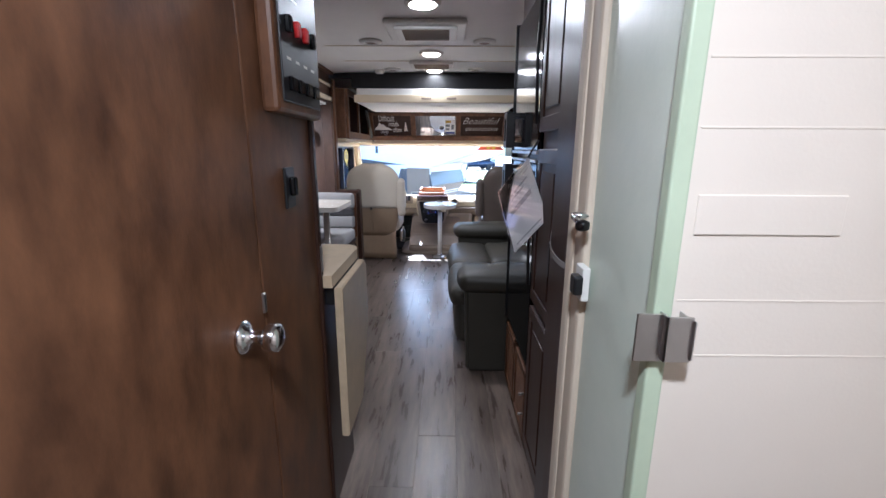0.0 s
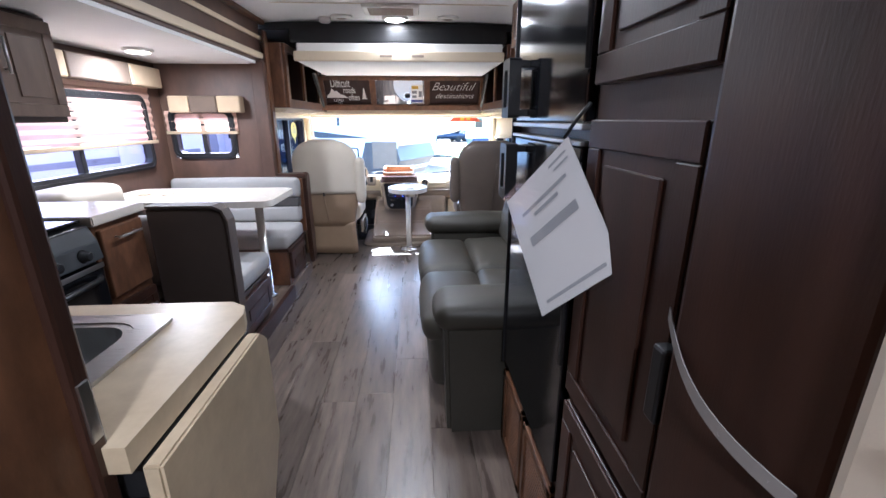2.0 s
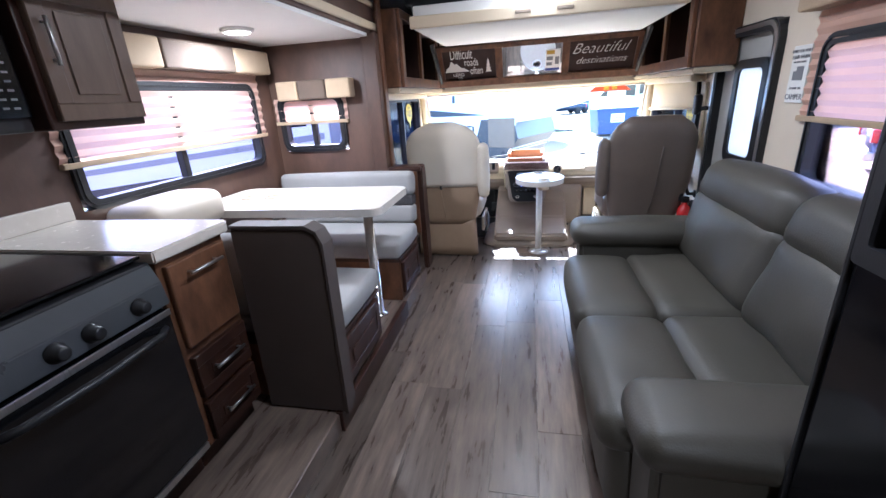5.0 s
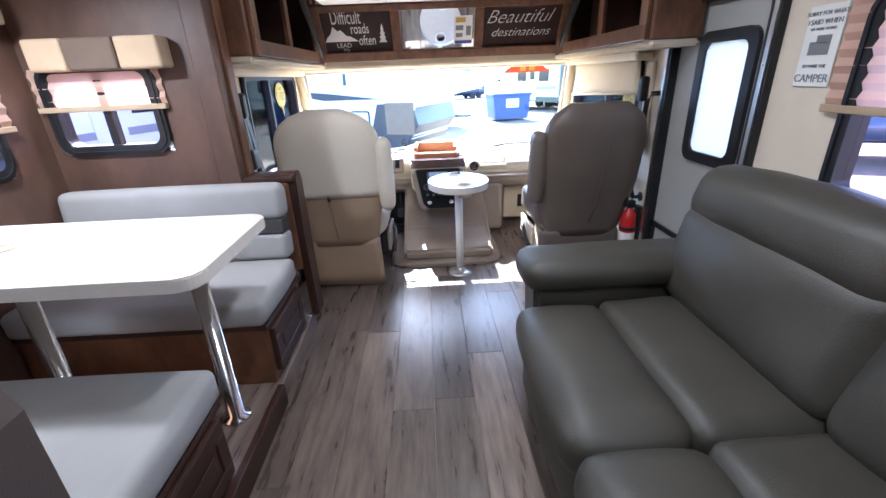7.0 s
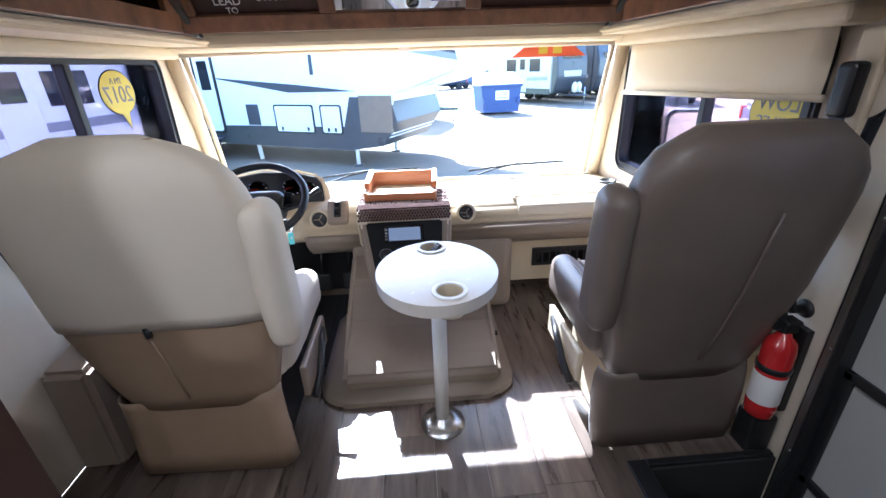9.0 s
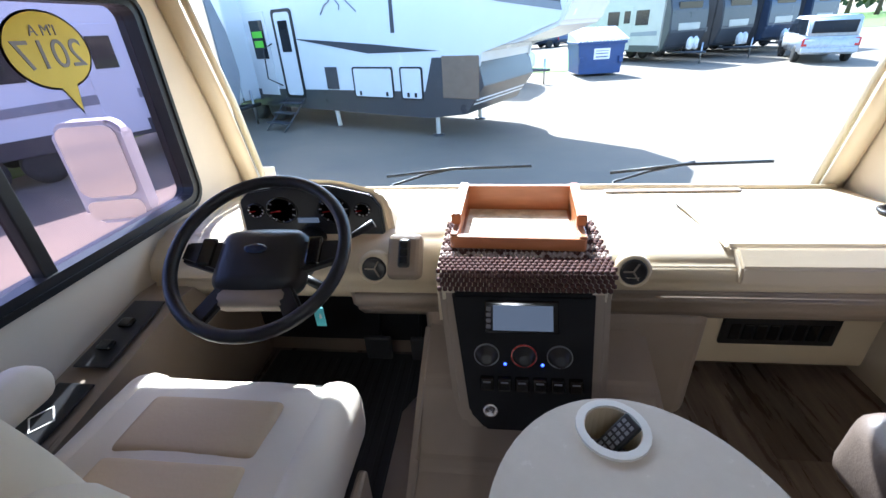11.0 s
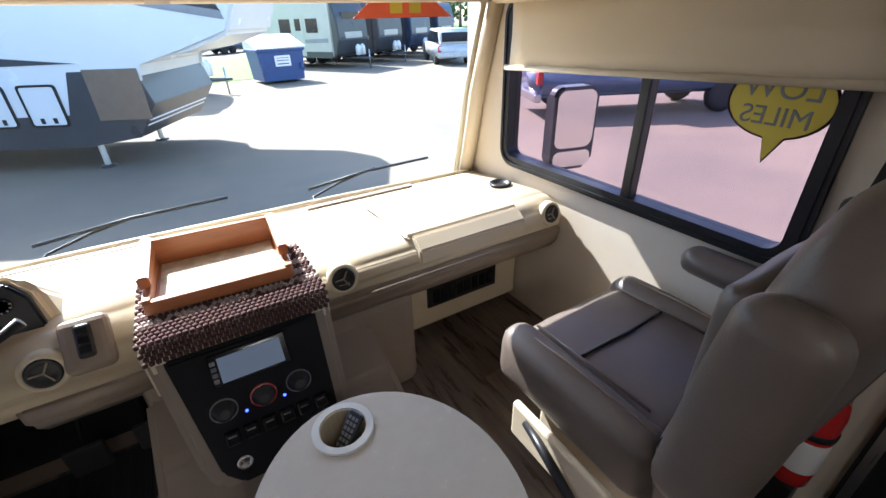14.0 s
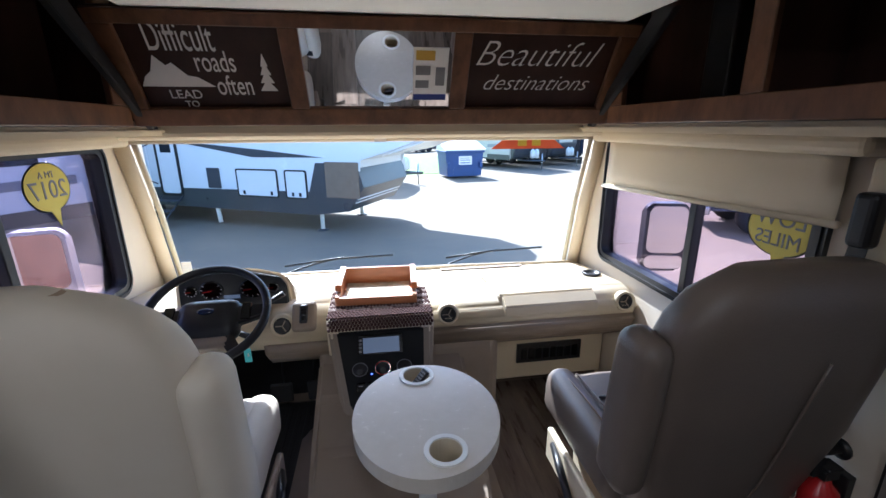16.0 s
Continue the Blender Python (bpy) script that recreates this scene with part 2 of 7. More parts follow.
def prism(name, pts, axis, a, b, mat, parent=None, bev=0.0, seg=2, smooth=False, m=None):
    bm = bmesh.new()
    lo = [bm.verts.new(put(axis, u, v, a)) for u, v in pts]
    hi = [bm.verts.new(put(axis, u, v, b)) for u, v in pts]
    bm.faces.new(lo)
    bm.faces.new(hi)
    n = len(pts)
    for i in range(n):
        bm.faces.new((lo[i], lo[(i + 1) % n], hi[(i + 1) % n], hi[i]))
    if bev:
        bmesh.ops.bevel(bm, geom=bm.edges[:], offset=bev, segments=seg, affect="EDGES")
    if m:
        bmesh.ops.transform(bm, matrix=m, verts=bm.verts)
    return done(name, bm, mat, parent, smooth)


def rrect(u0, u1, v0, v1, r, seg=5):
    out = []
    for cu, cv, a0 in ((u1 - r, v1 - r, 0), (u0 + r, v1 - r, 90), (u0 + r, v0 + r, 180), (u1 - r, v0 + r, 270)):
        for i in range(seg + 1):
            a = radians(a0 + 90 * i / seg)
            out.append((cu + r * math.cos(a), cv + r * math.sin(a)))
    return out


def ring(name, axis, a, b, outer, inner, mat, parent=None, m=None):
    """A frame between two outlines of equal length, from a to b along the axis."""
    bm = bmesh.new()
    n = len(outer)
    rows = [[bm.verts.new(put(axis, u, v, w)) for u, v in pts] for pts, w in ((outer, a), (inner, a), (inner, b), (outer, b))]
    for k in range(4):
        p, q = rows[k], rows[(k + 1) % 4]
        for i in range(n):
            j = (i + 1) % n
            bm.faces.new((p[i], p[j], q[j], q[i]))
    if m:
        bmesh.ops.transform(bm, matrix=m, verts=bm.verts)
    return done(name, bm, mat, parent)


def add_tube(bm, pts, r, seg=10, radii=None, closed=False):
    pts = [Vector(p) for p in pts]
    n = len(pts)
    rows = []
    for i, p in enumerate(pts):
        d = pts[(i + 1) % n] - pts[i - 1] if closed else pts[min(i + 1, n - 1)] - pts[max(i - 1, 0)]
        d.normalize()
        ref = Vector((0, 0, 1)) if abs(d.z) < 0.9 else Vector((1, 0, 0))
        s = d.cross(ref).normalized()
        t = s.cross(d)
        rad = radii[i] if radii else r
        rows.append([bm.verts.new(p + (s * math.cos(2 * math.pi * k / seg) + t * math.sin(2 * math.pi * k / seg)) * rad) for k in range(seg)])
    for i in range(n if closed else n - 1):
        p, q = rows[i], rows[(i + 1) % n]
        for k in range(seg):
            bm.faces.new((p[k], p[(k + 1) % seg], q[(k + 1) % seg], q[k]))
    if not closed:
        bm.faces.new(rows[0])
        bm.faces.new(rows[-1])


def tube(name, pts, r, mat, parent=None, seg=12, radii=None, closed=False):
    bm = bmesh.new()
    add_tube(bm, pts, r, seg, radii, closed)
    ob = done(name, bm, mat, parent, True)
    return ob


def lathe(name, prof, at, mat, parent=None, seg=28, m=None, smooth=True):
    """A turned shape from (radius, height) pairs about a vertical line."""
    bm = bmesh.new()
    rows = [[bm.verts.new((max(r, 1e-4) * math.cos(2 * math.pi * k / seg), max(r, 1e-4) * math.sin(2 * math.pi * k / seg), h)) for k in range(seg)] for r, h in prof]
    for p, q in zip(rows, rows[1:]):
        for k in range(seg):
            bm.faces.new((p[k], p[(k + 1) % seg], q[(k + 1) % seg], q[k]))
    bm.faces.new(rows[0])
    bm.faces.new(rows[-1])
    bmesh.ops.transform(bm, matrix=Matrix.Translation(at) @ (m or Matrix()), verts=bm.verts)
    return done(name, bm, mat, parent, smooth)


def cushion(name, lo, hi, mat, parent=None, r=0.05, puff=0.02, m=None, wrinkle=0.0, seg=4, cuts=5):
    """A padded block: rounded edges, faces that swell a little, soft creases."""
    bm = bmesh.new()
    add_box(bm, lo, hi, r, seg)
    c = (Vector(lo) + Vector(hi)) / 2
    h = (Vector(hi) - Vector(lo)) / 2
    big = [e for e in bm.edges if e.calc_length() > 0.09]
    bmesh.ops.subdivide_edges(bm, edges=big, cuts=cuts, use_grid_fill=True)
    for v in bm.verts:
        d = v.co - c
        q = [max(-1, min(1, d[i] / h[i])) for i in range(3)]
        for i in range(3):
            o = [q[j] for j in range(3) if j != i]
            v.co[i] += puff * q[i] ** 3 * (1 - o[0] ** 2) * (1 - o[1] ** 2)
        if wrinkle:
            n = noise.noise_vector(v.co * 7.0 + Vector(lo) * 3)
            v.co += n * wrinkle
    if m:
        bmesh.ops.transform(bm, matrix=m, verts=bm.verts)
    return done(name, bm, mat, parent, True)


def lettering(name, words, size, m, mat, parent=None, shear=0.0, align="CENTER", depth=0.0008, thin=0.0):
    cu = bpy.data.curves.new(name, "FONT")
    cu.body, cu.size, cu.shear, cu.align_x, cu.extrude, cu.offset = words, size, shear, align, depth, -thin
    tmp = new("tmp", cu)
    bpy.context.view_layer.update()
    me = bpy.data.meshes.new_from_object(tmp.evaluated_get(bpy.context.evaluated_depsgraph_get()))
    bpy.data.objects.remove(tmp)
    me.transform(m)
    me.materials.clear()
    me.materials.append(mat)
    me.name = name
    ob = new(name, me)
    if parent:
        ob.parent = parent
        p, off = parent, Vector((0, 0, 0))
        while p:
            off += p.location
            p = p.parent
        ob.location = -off
    return ob


def wall(name, axis, a, b, u0, u1, v0, v1, holes, mat, label):
    """A wall slab with openings through it (u along the wall, v up)."""
    us = sorted({u0, u1, *[h[0] for h in holes], *[h[1] for h in holes]})
    vs = sorted({v0, v1, *[h[2] for h in holes], *[h[3] for h in holes]})
    bm = bmesh.new()
    for i in range(len(us) - 1):
        for j in range(len(vs) - 1):
            cu, cv = (us[i] + us[i + 1]) / 2, (vs[j] + vs[j + 1]) / 2
            if any(h[0] < cu < h[1] and h[2] < cv < h[3] for h in holes):
                continue
            p, q = put(axis, us[i], vs[j], a), put(axis, us[i + 1], vs[j + 1], b)
            add_box(bm, p, q)
    return tagged(done(name, bm, mat), label, "wall", kind="structure")


GROUND = -0.95
XL, XR, XS = -1.29, 1.15, -1.92       # cab wall, passenger-side wall, slide-out wall
CEILING = 2.1

# ---------------- structure ----------------
def window_unit(name, axis, at, u0, u1, v0, v1, label, glass_mat=TINTED, mull=None, depth=0.05, inward=1, rad=0.06):
    w = thing(name, put(axis, (u0 + u1) / 2, v0, at), label, "window", kind="structure")
    a, b = at - inward * depth, at + inward * 0.018
    ring("frame", axis, a, b, rrect(u0 - 0.025, u1 + 0.025, v0 - 0.025, v1 + 0.025, rad + 0.02), rrect(u0 + 0.02, u1 - 0.02, v0 + 0.02, v1 - 0.02, rad - 0.02), BLACK, w)
    ring("trim_ring", axis, b - inward * 0.002, b + inward * 0.006, rrect(u0 - 0.012, u1 + 0.012, v0 - 0.012, v1 + 0.012, rad + 0.01), rrect(u0 - 0.004, u1 + 0.004, v0 - 0.004, v1 + 0.004, rad), BLACK, w)
    for mu in (mull or ()):
        p, q = put(axis, mu - 0.018, v0, at - inward * 0.035), put(axis, mu + 0.018, v1, at + inward * 0.008)
        box("mullion", [min(*t) for t in zip(p, q)], [max(*t) for t in zip(p, q)], BLACK, w, 0.004)
    p, q = put(axis, u0, v0, at - inward * 0.026), put(axis, u1, v1, at - inward * 0.021)
    g = box("pane", [min(*t) for t in zip(p, q)], [max(*t) for t in zip(p, q)], glass_mat, w, 0)
    g.visible_shadow = False
    return w


# floor slab and planks (planks are laid at the end of the file)
floor = tagged(boxes("floor", [((XL, -1.5, -0.06), (0.64, 7.6, -0.004)), ((0.64, -1.5, -0.06), (XR, 5.42, -0.004)), ((0.64, 5.99, -0.06), (XR, 7.6, -0.004))], TAUPE, None, 0), "grey-brown wood-look vinyl plank floor", "floor", kind="structure")
slide_floor = tagged(box("slide_floor", (XS, 2.95, 0.0), (-0.87, 5.62, 0.095), PLANK, None, 0.006), "raised slide-out floor with wood-look vinyl", "floor", kind="structure")
ceiling = tagged(prism("ceiling", [(XL - 0.05, CEILING - 0.04), (-0.8, CEILING), (0.7, CEILING), (XR + 0.05, CEILING - 0.04), (XR + 0.05, CEILING + 0.06), (XL - 0.05, CEILING + 0.06)], "y", -1.5, 7.65, CEIL), "white padded vinyl ceiling with cross seams", "ceiling", kind="structure")
for y in (2.2, 3.45, 4.62, 5.2):
    tagged(box("trim", (-1.2, y - 0.006, CEILING - 0.006), (1.1, y + 0.006, CEILING - 0.001), CREAM, None, 0.001), "thin seam strip across the ceiling", "trim", kind="structure")

wall("wall_west_cab", "x", XL - 0.07, XL, 5.62, 7.72, 0, CEILING, [(6.27, 7.355, 0.685, 1.36)], CREAM, "cream vinyl cab wall")
wall("wall_west_rear", "x", XL - 0.07, XL, -1.5, 2.95, 0, CEILING, [], WOOD_PANEL, "brown wood-grain side wall")
wall("wall_east", "x", XR, XR + 0.07, -1.5, 7.72, -0.6, CEILING, [(6.23, 7.41, 0.707, 1.36), (5.2, 5.93, -0.55, 1.62), (3.3, 4.86, 0.86, 1.5)], CREAM, "cream vinyl side wall with openings")
wall("wall_slide", "x", XS - 0.06, XS, 2.95, 5.62, 0, 1.82, [(4.02, 5.34, 0.98, 1.5)], WOOD_PANEL, "brown wood-grain slide-out wall")
wall("wall_slide_front", "y", 5.567, 5.64, XS, -1.1, 0, 1.82, [(-1.87, -1.37, 1.03, 1.42)], WOOD_PANEL, "brown wood-grain end wall of the slide-out")
wall("wall_slide_rear", "y", 2.9, 2.96, XS, XL, 0, 1.82, [], WOOD_PANEL, "brown wood-grain end wall of the slide-out")
tagged(box("slide_ceiling", (XS - 0.05, 2.92, 1.75), (-1.13, 5.64, 1.83), CEIL, None, 0), "white slide-out ceiling panel", "ceiling", kind="structure")
wall("wall_rear", "y", -1.56, -1.5, XL, XR, 0, CEILING, [], WOOD_PANEL, "brown wood-grain rear wall")
wall("wall_front_lower", "y", 7.65, 7.70, XL, XR, -0.1, 0.58, [], TAUPE, "taupe front bulkhead under the windscreen")
wall("wall_front_upper", "y", 7.5, 7.53, XL, XR, 1.372, CEILING, [], CREAM, "cream panel above the windscreen")

# slide-out header along the opening, with its rail
hd = thing("trim_slide_header", (-1.1, 4.3, 1.77), "wood-grain header with pale rail over the slide-out", "trim", kind="structure")
box("board", (-1.19, 2.9, 1.77), (-1.12, 5.66, 2.08), WOOD_PANEL, hd, 0.006)
box("rail", (-1.12, 2.9, 1.79), (-1.095, 5.66, 1.835), CREAM_PLASTIC, hd, 0.006)
box("rail_upper", (-1.12, 2.9, 1.93), (-1.105, 5.66, 1.96), CREAM_PLASTIC, hd, 0.004)
box("cap", (-1.125, 2.9, 2.05), (-1.08, 5.7, 2.085), WOOD, hd, 0.008)
jb = thing("trim_slide_jamb", (-1.15, 5.6, 0.095), "brown jamb at the end of the slide-out", "trim", kind="structure")
box("post", (-1.18, 5.53, 0.1), (-1.08, 5.66, 1.77), WOOD_PANEL, jb, 0.006)
box("edge_strip", (-1.085, 5.60, 0.1), (-1.065, 5.672, 2.0), WOOD, jb, 0.006)

window_unit("window_1", "x", XL, 6.29, 7.345, 0.7, 1.345, "black-framed sliding driver window", mull=[6.76])
window_unit("window_2", "x", XR, 6.245, 7.40, 0.722, 1.345, "black-framed sliding passenger window", mull=[6.745], inward=-1)
window_unit("window_3", "x", XR, 3.32, 4.84, 0.88, 1.48, "black-framed window behind the sofa", mull=[4.1], inward=-1)
window_unit("window_4", "x", XS, 4.04, 5.32, 1.0, 1.48, "wide black-framed dinette window", mull=[4.63], depth=0.04)
window_unit("window_5", "y", 5.567, -1.85, -1.39, 1.05, 1.4, "small black-framed end window", mull=[-1.62], inward=-1)

ws = thing("window_6", (0, 7.55, 0.6), "panoramic windscreen with cream pillars", "window", kind="structure")
bm = bmesh.new()
NX = 14
rows = []
for zz, yb in ((0.58, 7.675), (0.98, 7.60), (1.36, 7.50)):
    rows.append([bm.verts.new((XL + 0.02 + (XR - XL - 0.04) * i / NX, yb + 0.07 * (1 - (2 * i / NX - 1) ** 2), zz)) for i in range(NX + 1)])
for p, q in zip(rows, rows[1:]):
    for i in range(NX):
        bm.faces.new((p[i], p[i + 1], q[i + 1], q[i]))
pane = done("pane", bm, CLEAR, ws, True)
pane.visible_shadow = False
for s, x in ((-1, XL), (1, XR)):
    bm = bmesh.new()
    add_tube(bm, [(x - s * 0.035, 7.69, 0.55), (x - s * 0.03, 7.59, 1.0), (x - s * 0.03, 7.46, 1.4)], 0.035, 8)
    done("pillar", bm, CREAM_PLASTIC, ws, True)
    tube("pillar_trim", [(x - s * 0.085, 7.70, 0.58), (x - s * 0.078, 7.615, 1.0), (x - s * 0.075, 7.49, 1.38)], 0.014, CREAM_PLASTIC, ws, 8)
box("header_pad", (XL, 7.30, 1.372), (XR, 7.498, 1.47), CREAM_PLASTIC, ws, 0.03, 3)
tube("header_roll", [(XL + 0.05, 7.47, 1.365), (XR - 0.05, 7.47, 1.365)], 0.012, CREAM, ws, 8)
for s in (-1, 1):
    x0 = -0.62 if s < 0 else 0.36
    wp = thing("wiper", (x0, 7.72, 0.58), "black windscreen wiper resting on the glass", "wiper", "windscreen wipers")
    tube("blade", [(x0 - 0.05, 7.71, 0.625), (x0 + 0.25, 7.735, 0.648), (x0 + 0.6, 7.735, 0.655)], 0.007, BLACK, wp, 6)
    tube("arm", [(x0 - 0.05, 7.615, 0.56), (x0 - 0.03, 7.72, 0.58), (x0 + 0.12, 7.74, 0.62), (x0 + 0.3, 7.745, 0.655)], 0.006, BLACK, wp, 6)
    wp.location.y += 0.075

# ---------------- rear passage ----------------
lw = thing("wall_passage", (-0.36, 1.2, 0), "walnut veneer passage wall with sliding door seam", "wall", kind="structure")
box("panel", (-0.34, 1.955, 0), (-0.3, 2.345, CEILING), WOOD, lw, 0.006)
box("end_trim", (-0.345, 2.33, 0), (-0.29, 2.36, CEILING), WOOD_DARK, lw, 0.006)
box("return", (XL, 2.28, 0), (-0.34, 2.33, CEILING), WOOD_PANEL, lw, 0)
dr = thing("door_1", (-0.32, 1.5, 0.01), "walnut veneer bathroom door with chrome knob", "door", kind="structure")
box("leaf", (-0.335, 0.9, 0.01), (-0.298, 1.948, 2.08), WOOD, dr, 0.004)
rot = Matrix.Rotation(radians(90), 4, "Y")
lathe("handle", [(0.033, 0), (0.033, 0.006), (0.024, 0.012), (0.012, 0.018), (0.012, 0.04), (0.024, 0.046), (0.029, 0.06), (0.026, 0.072), (0.012, 0.078)], (-0.298, 1.845, 0.975), CHROME, dr, 24, rot)
box("latch_plate", (-0.3, 1.94, 0.985), (-0.292, 1.953, 1.03), STEEL, dr, 0.003)
box("wall_left_rear", (-0.36, -1.5, 0), (-0.305, 0.893, CEILING), WOOD, None, 0.004)
tagged(bpy.data.objects["wall_left_rear"], "walnut veneer wall of the rear passage", "wall", kind="structure")
sw = thing("wall_switch", (-0.3, 2.15, 1.2), "black rocker switch on the walnut wall", "switch")
box("plate", (-0.3, 2.115, 1.185), (-0.292, 2.175, 1.285), BLACK, sw, 0.006)
box("rocker", (-0.293, 2.13, 1.215), (-0.278, 2.16, 1.262), BLACK_GLOSS, sw, 0.006)
pl = thing("monitor_panel", (-0.3, 2.18, 1.41), "black systems panel with red switches in a wood frame", "control panel")
box("frame", (-0.3, 2.03, 1.405), (-0.262, 2.34, 1.78), WOOD, pl, 0.01)
box("face", (-0.263, 2.055, 1.43), (-0.257, 2.315, 1.755), BLACK, pl, 0.003)
for k in range(4):
    box("toggle", (-0.258, 2.085 + k * 0.055, 1.575), (-0.244, 2.105 + k * 0.055, 1.61), RED if k in (1, 2) else BLACK_GLOSS, pl, 0.004)
    box("rocker", (-0.258, 2.085 + k * 0.055, 1.455), (-0.247, 2.12 + k * 0.055, 1.485), BLACK_GLOSS, pl, 0.003)
    box("bar", (-0.258, 2.085 + k * 0.055, 1.52), (-0.2565, 2.11 + k * 0.055, 1.526), LETTER, pl, 0)
for k in range(6):
    box("bar", (-0.258, 2.1, 1.65 + k * 0.014), (-0.2565, 2.17, 1.655 + k * 0.014), LETTER, pl, 0)
ps = thing("latch_plate", (-0.29, 2.345, 1.0), "steel door strike plate on the wall end", "latch")
box("plate", (-0.291, 2.335, 0.96), (-0.287, 2.352, 1.04), STEEL, ps, 0.001)

rw = thing("wall_shower", (0.8, 1.72, 0), "off-white moulded shower wall with shallow ribs", "wall", kind="structure")
box("panel", (0.432, 1.70, 0), (XR, 1.74, CEILING), WHITE_WALL, rw, 0.003)
for z in (1.02, 1.11, 1.36, 1.45, 1.54):
    box("rib", (0.44, 1.6992, z), (XR - 0.02, 1.701, z + 0.003), WHITE_WALL, rw, 0.0005)
box("shelf_band", (0.45, 1.697, 1.212), (0.66, 1.701, 1.27), WHITE_WALL, rw, 0.003)
tagged(box("wall_right_rear", (0.9, -1.5, 0), (0.95, 1.699, CEILING), WHITE_WALL, None, 0), "off-white wall of the rear passage", "wall", kind="structure")
sd = thing("shower_door", (0.43, 1.88, 0.02), "mint frosted shower door with pale green edge", "shower door")
box("pane", (0.41, 1.7, 0.02), (0.42, 2.003, 2.02), MINT, sd, 0.002)
box("edge_seal", (0.401, 1.685, 0.02), (0.429, 1.712, 2.05), surface("pale_green_seal", (0.52, 0.62, 0.46), rough=0.4, bump=0.05), sd, 0.004)
bm = bmesh.new()
for lo, hi in (((0.41, 1.66, 1.03), (0.448, 1.664, 1.1)), ((0.41, 1.66, 1.03), (0.413, 1.69, 1.1)), ((0.372, 1.672, 1.025), (0.414, 1.676, 1.1)), ((0.446, 1.655, 1.035), (0.449, 1.698, 1.095))):
    add_box(bm, lo, hi, 0.001)
done("handle", bm, STEEL, sd)
lt = thing("door_hook", (0.4, 1.99, 1.19), "chrome swivel latch on the cream jamb", "latch")
tube("stem", [(0.43, 2.09, 1.19), (0.385, 2.085, 1.19)], 0.008, CHROME, lt, 10)
tube("bar", [(0.388, 2.085, 1.19), (0.39, 2.07, 1.183), (0.395, 2.05, 1.178)], 0.006, CHROME, lt, 10)
lathe("tip", [(0.006, -0.012), (0.014, -0.008), (0.015, 0.0), (0.014, 0.008), (0.005, 0.012)], (0.396, 2.045, 1.176), BLACK_GLOSS, lt, 16)
ct = thing("door_catch", (0.41, 2.05, 1.04), "black and white plastic catch on the jamb", "latch")
box("base", (0.402, 2.035, 1.01), (0.419, 2.085, 1.085), WHITE, ct, 0.003)
box("bolt", (0.384, 2.03, 1.025), (0.404, 2.065, 1.068), BLACK, ct, 0.005)
lt.location += Vector((-0.018, -0.075, 0))
ct.location += Vector((-0.018, -0.075, 0))
box("jamb_cream", (0.395, 2.005, 0), (0.46, 2.078, CEILING), CREAM, None, 0.01)
tagged(bpy.data.objects["jamb_cream"], "cream door jamb between shower and pantry", "trim", kind="structure")
tagged(box("jamb_cream_bead", (0.388, 2.062, 0), (0.46, 2.118, CEILING), CREAM, None, 0.012), "cream rounded bead beside the jamb", "trim", kind="structure")
tagged(box("trim_pantry_stile", (0.402, 2.12, 0), (0.6, 2.33, CEILING), WOOD_DARK, None, 0.012, 3), "walnut corner stile beside the pantry", "trim", kind="structure")

# ---------------- pantry and fridge ----------------
def raised_door(parent, axis_x, y0, y1, z0, z1, out=-1, mat=WOOD_DARK, t=0.02):
    """A cabinet door in a plane of constant x, with stiles, rails and a raised field."""
    a, b = axis_x, axis_x + out * t
    lo, hi = min(a, b), max(a, b)
    w = min(0.05, (y1 - y0) * 0.2, (z1 - z0) * 0.25)
    d = box("door", (lo, y0, z0), (hi, y1, z1), mat, parent, 0.004)
    c = axis_x + out * (t + 0.006)
    bm = bmesh.new()
    for p, q in (((y0, z0), (y1, z0 + w)), ((y0, z1 - w), (y1, z1)), ((y0, z0 + w), (y0 + w, z1 - w)), ((y1 - w, z0 + w), (y1, z1 - w))):
        add_box(bm, (min(b, c), p[0], p[1]), (max(b, c), q[0], q[1]), 0.0025, 1)
    f = w * 1.5
    if y1 - y0 > 2.4 * f and z1 - z0 > 2.4 * f:
        add_box(bm, (min(b, c), y0 + f, z0 + f), (max(b, c), y1 - f, z1 - f), 0.005, 2)
    done("door_frame", bm, mat, parent)
    return d


pn = thing("pantry_cabinet", (0.8, 2.55, 0), "dark walnut pantry with raised panel doors", "cabinet")
box("body", (0.455, 2.33, 0), (1.13, 2.735, CEILING - 0.005), WOOD_DARK, pn, 0.004)
raised_door(pn, 0.455, 2.37, 2.7, 0.1, 0.72)
raised_door(pn, 0.455, 2.37, 2.7, 0.75, 1.33)
raised_door(pn, 0.455, 2.37, 2.7, 1.39, 2.06)
for z0, z1 in ((1.42, 1.9), (0.8, 1.25)):
    tube("handle", [(0.42, 2.715, z0), (0.412, 2.715, (z0 + z1) / 2), (0.42, 2.715, z1)], 0.006, BLACK, pn, 8)
for z in (1.0,):
    box("catch", (0.405, 2.34, z - 0.055), (0.43, 2.368, z + 0.055), BLACK, pn, 0.005)
bm = bmesh.new()
prev = None
for i in range(13):
    a = i / 12
    c = Vector((0.396 + 0.02 * a - 0.02 * math.sin(a * 3.1), 2.14 + 0.22 * a, 1.04 + 0.06 * a * a))
    cur = [bm.verts.new(c + Vector((dx, 0, dz))) for dx, dz in ((0, -0.008), (0, 0.008), (0.0015, 0.008), (0.0015, -0.008))]
    if prev:
        for k in range(4):
            bm.faces.new((prev[k], prev[(k + 1) % 4], cur[(k + 1) % 4], cur[k]))
    prev = cur
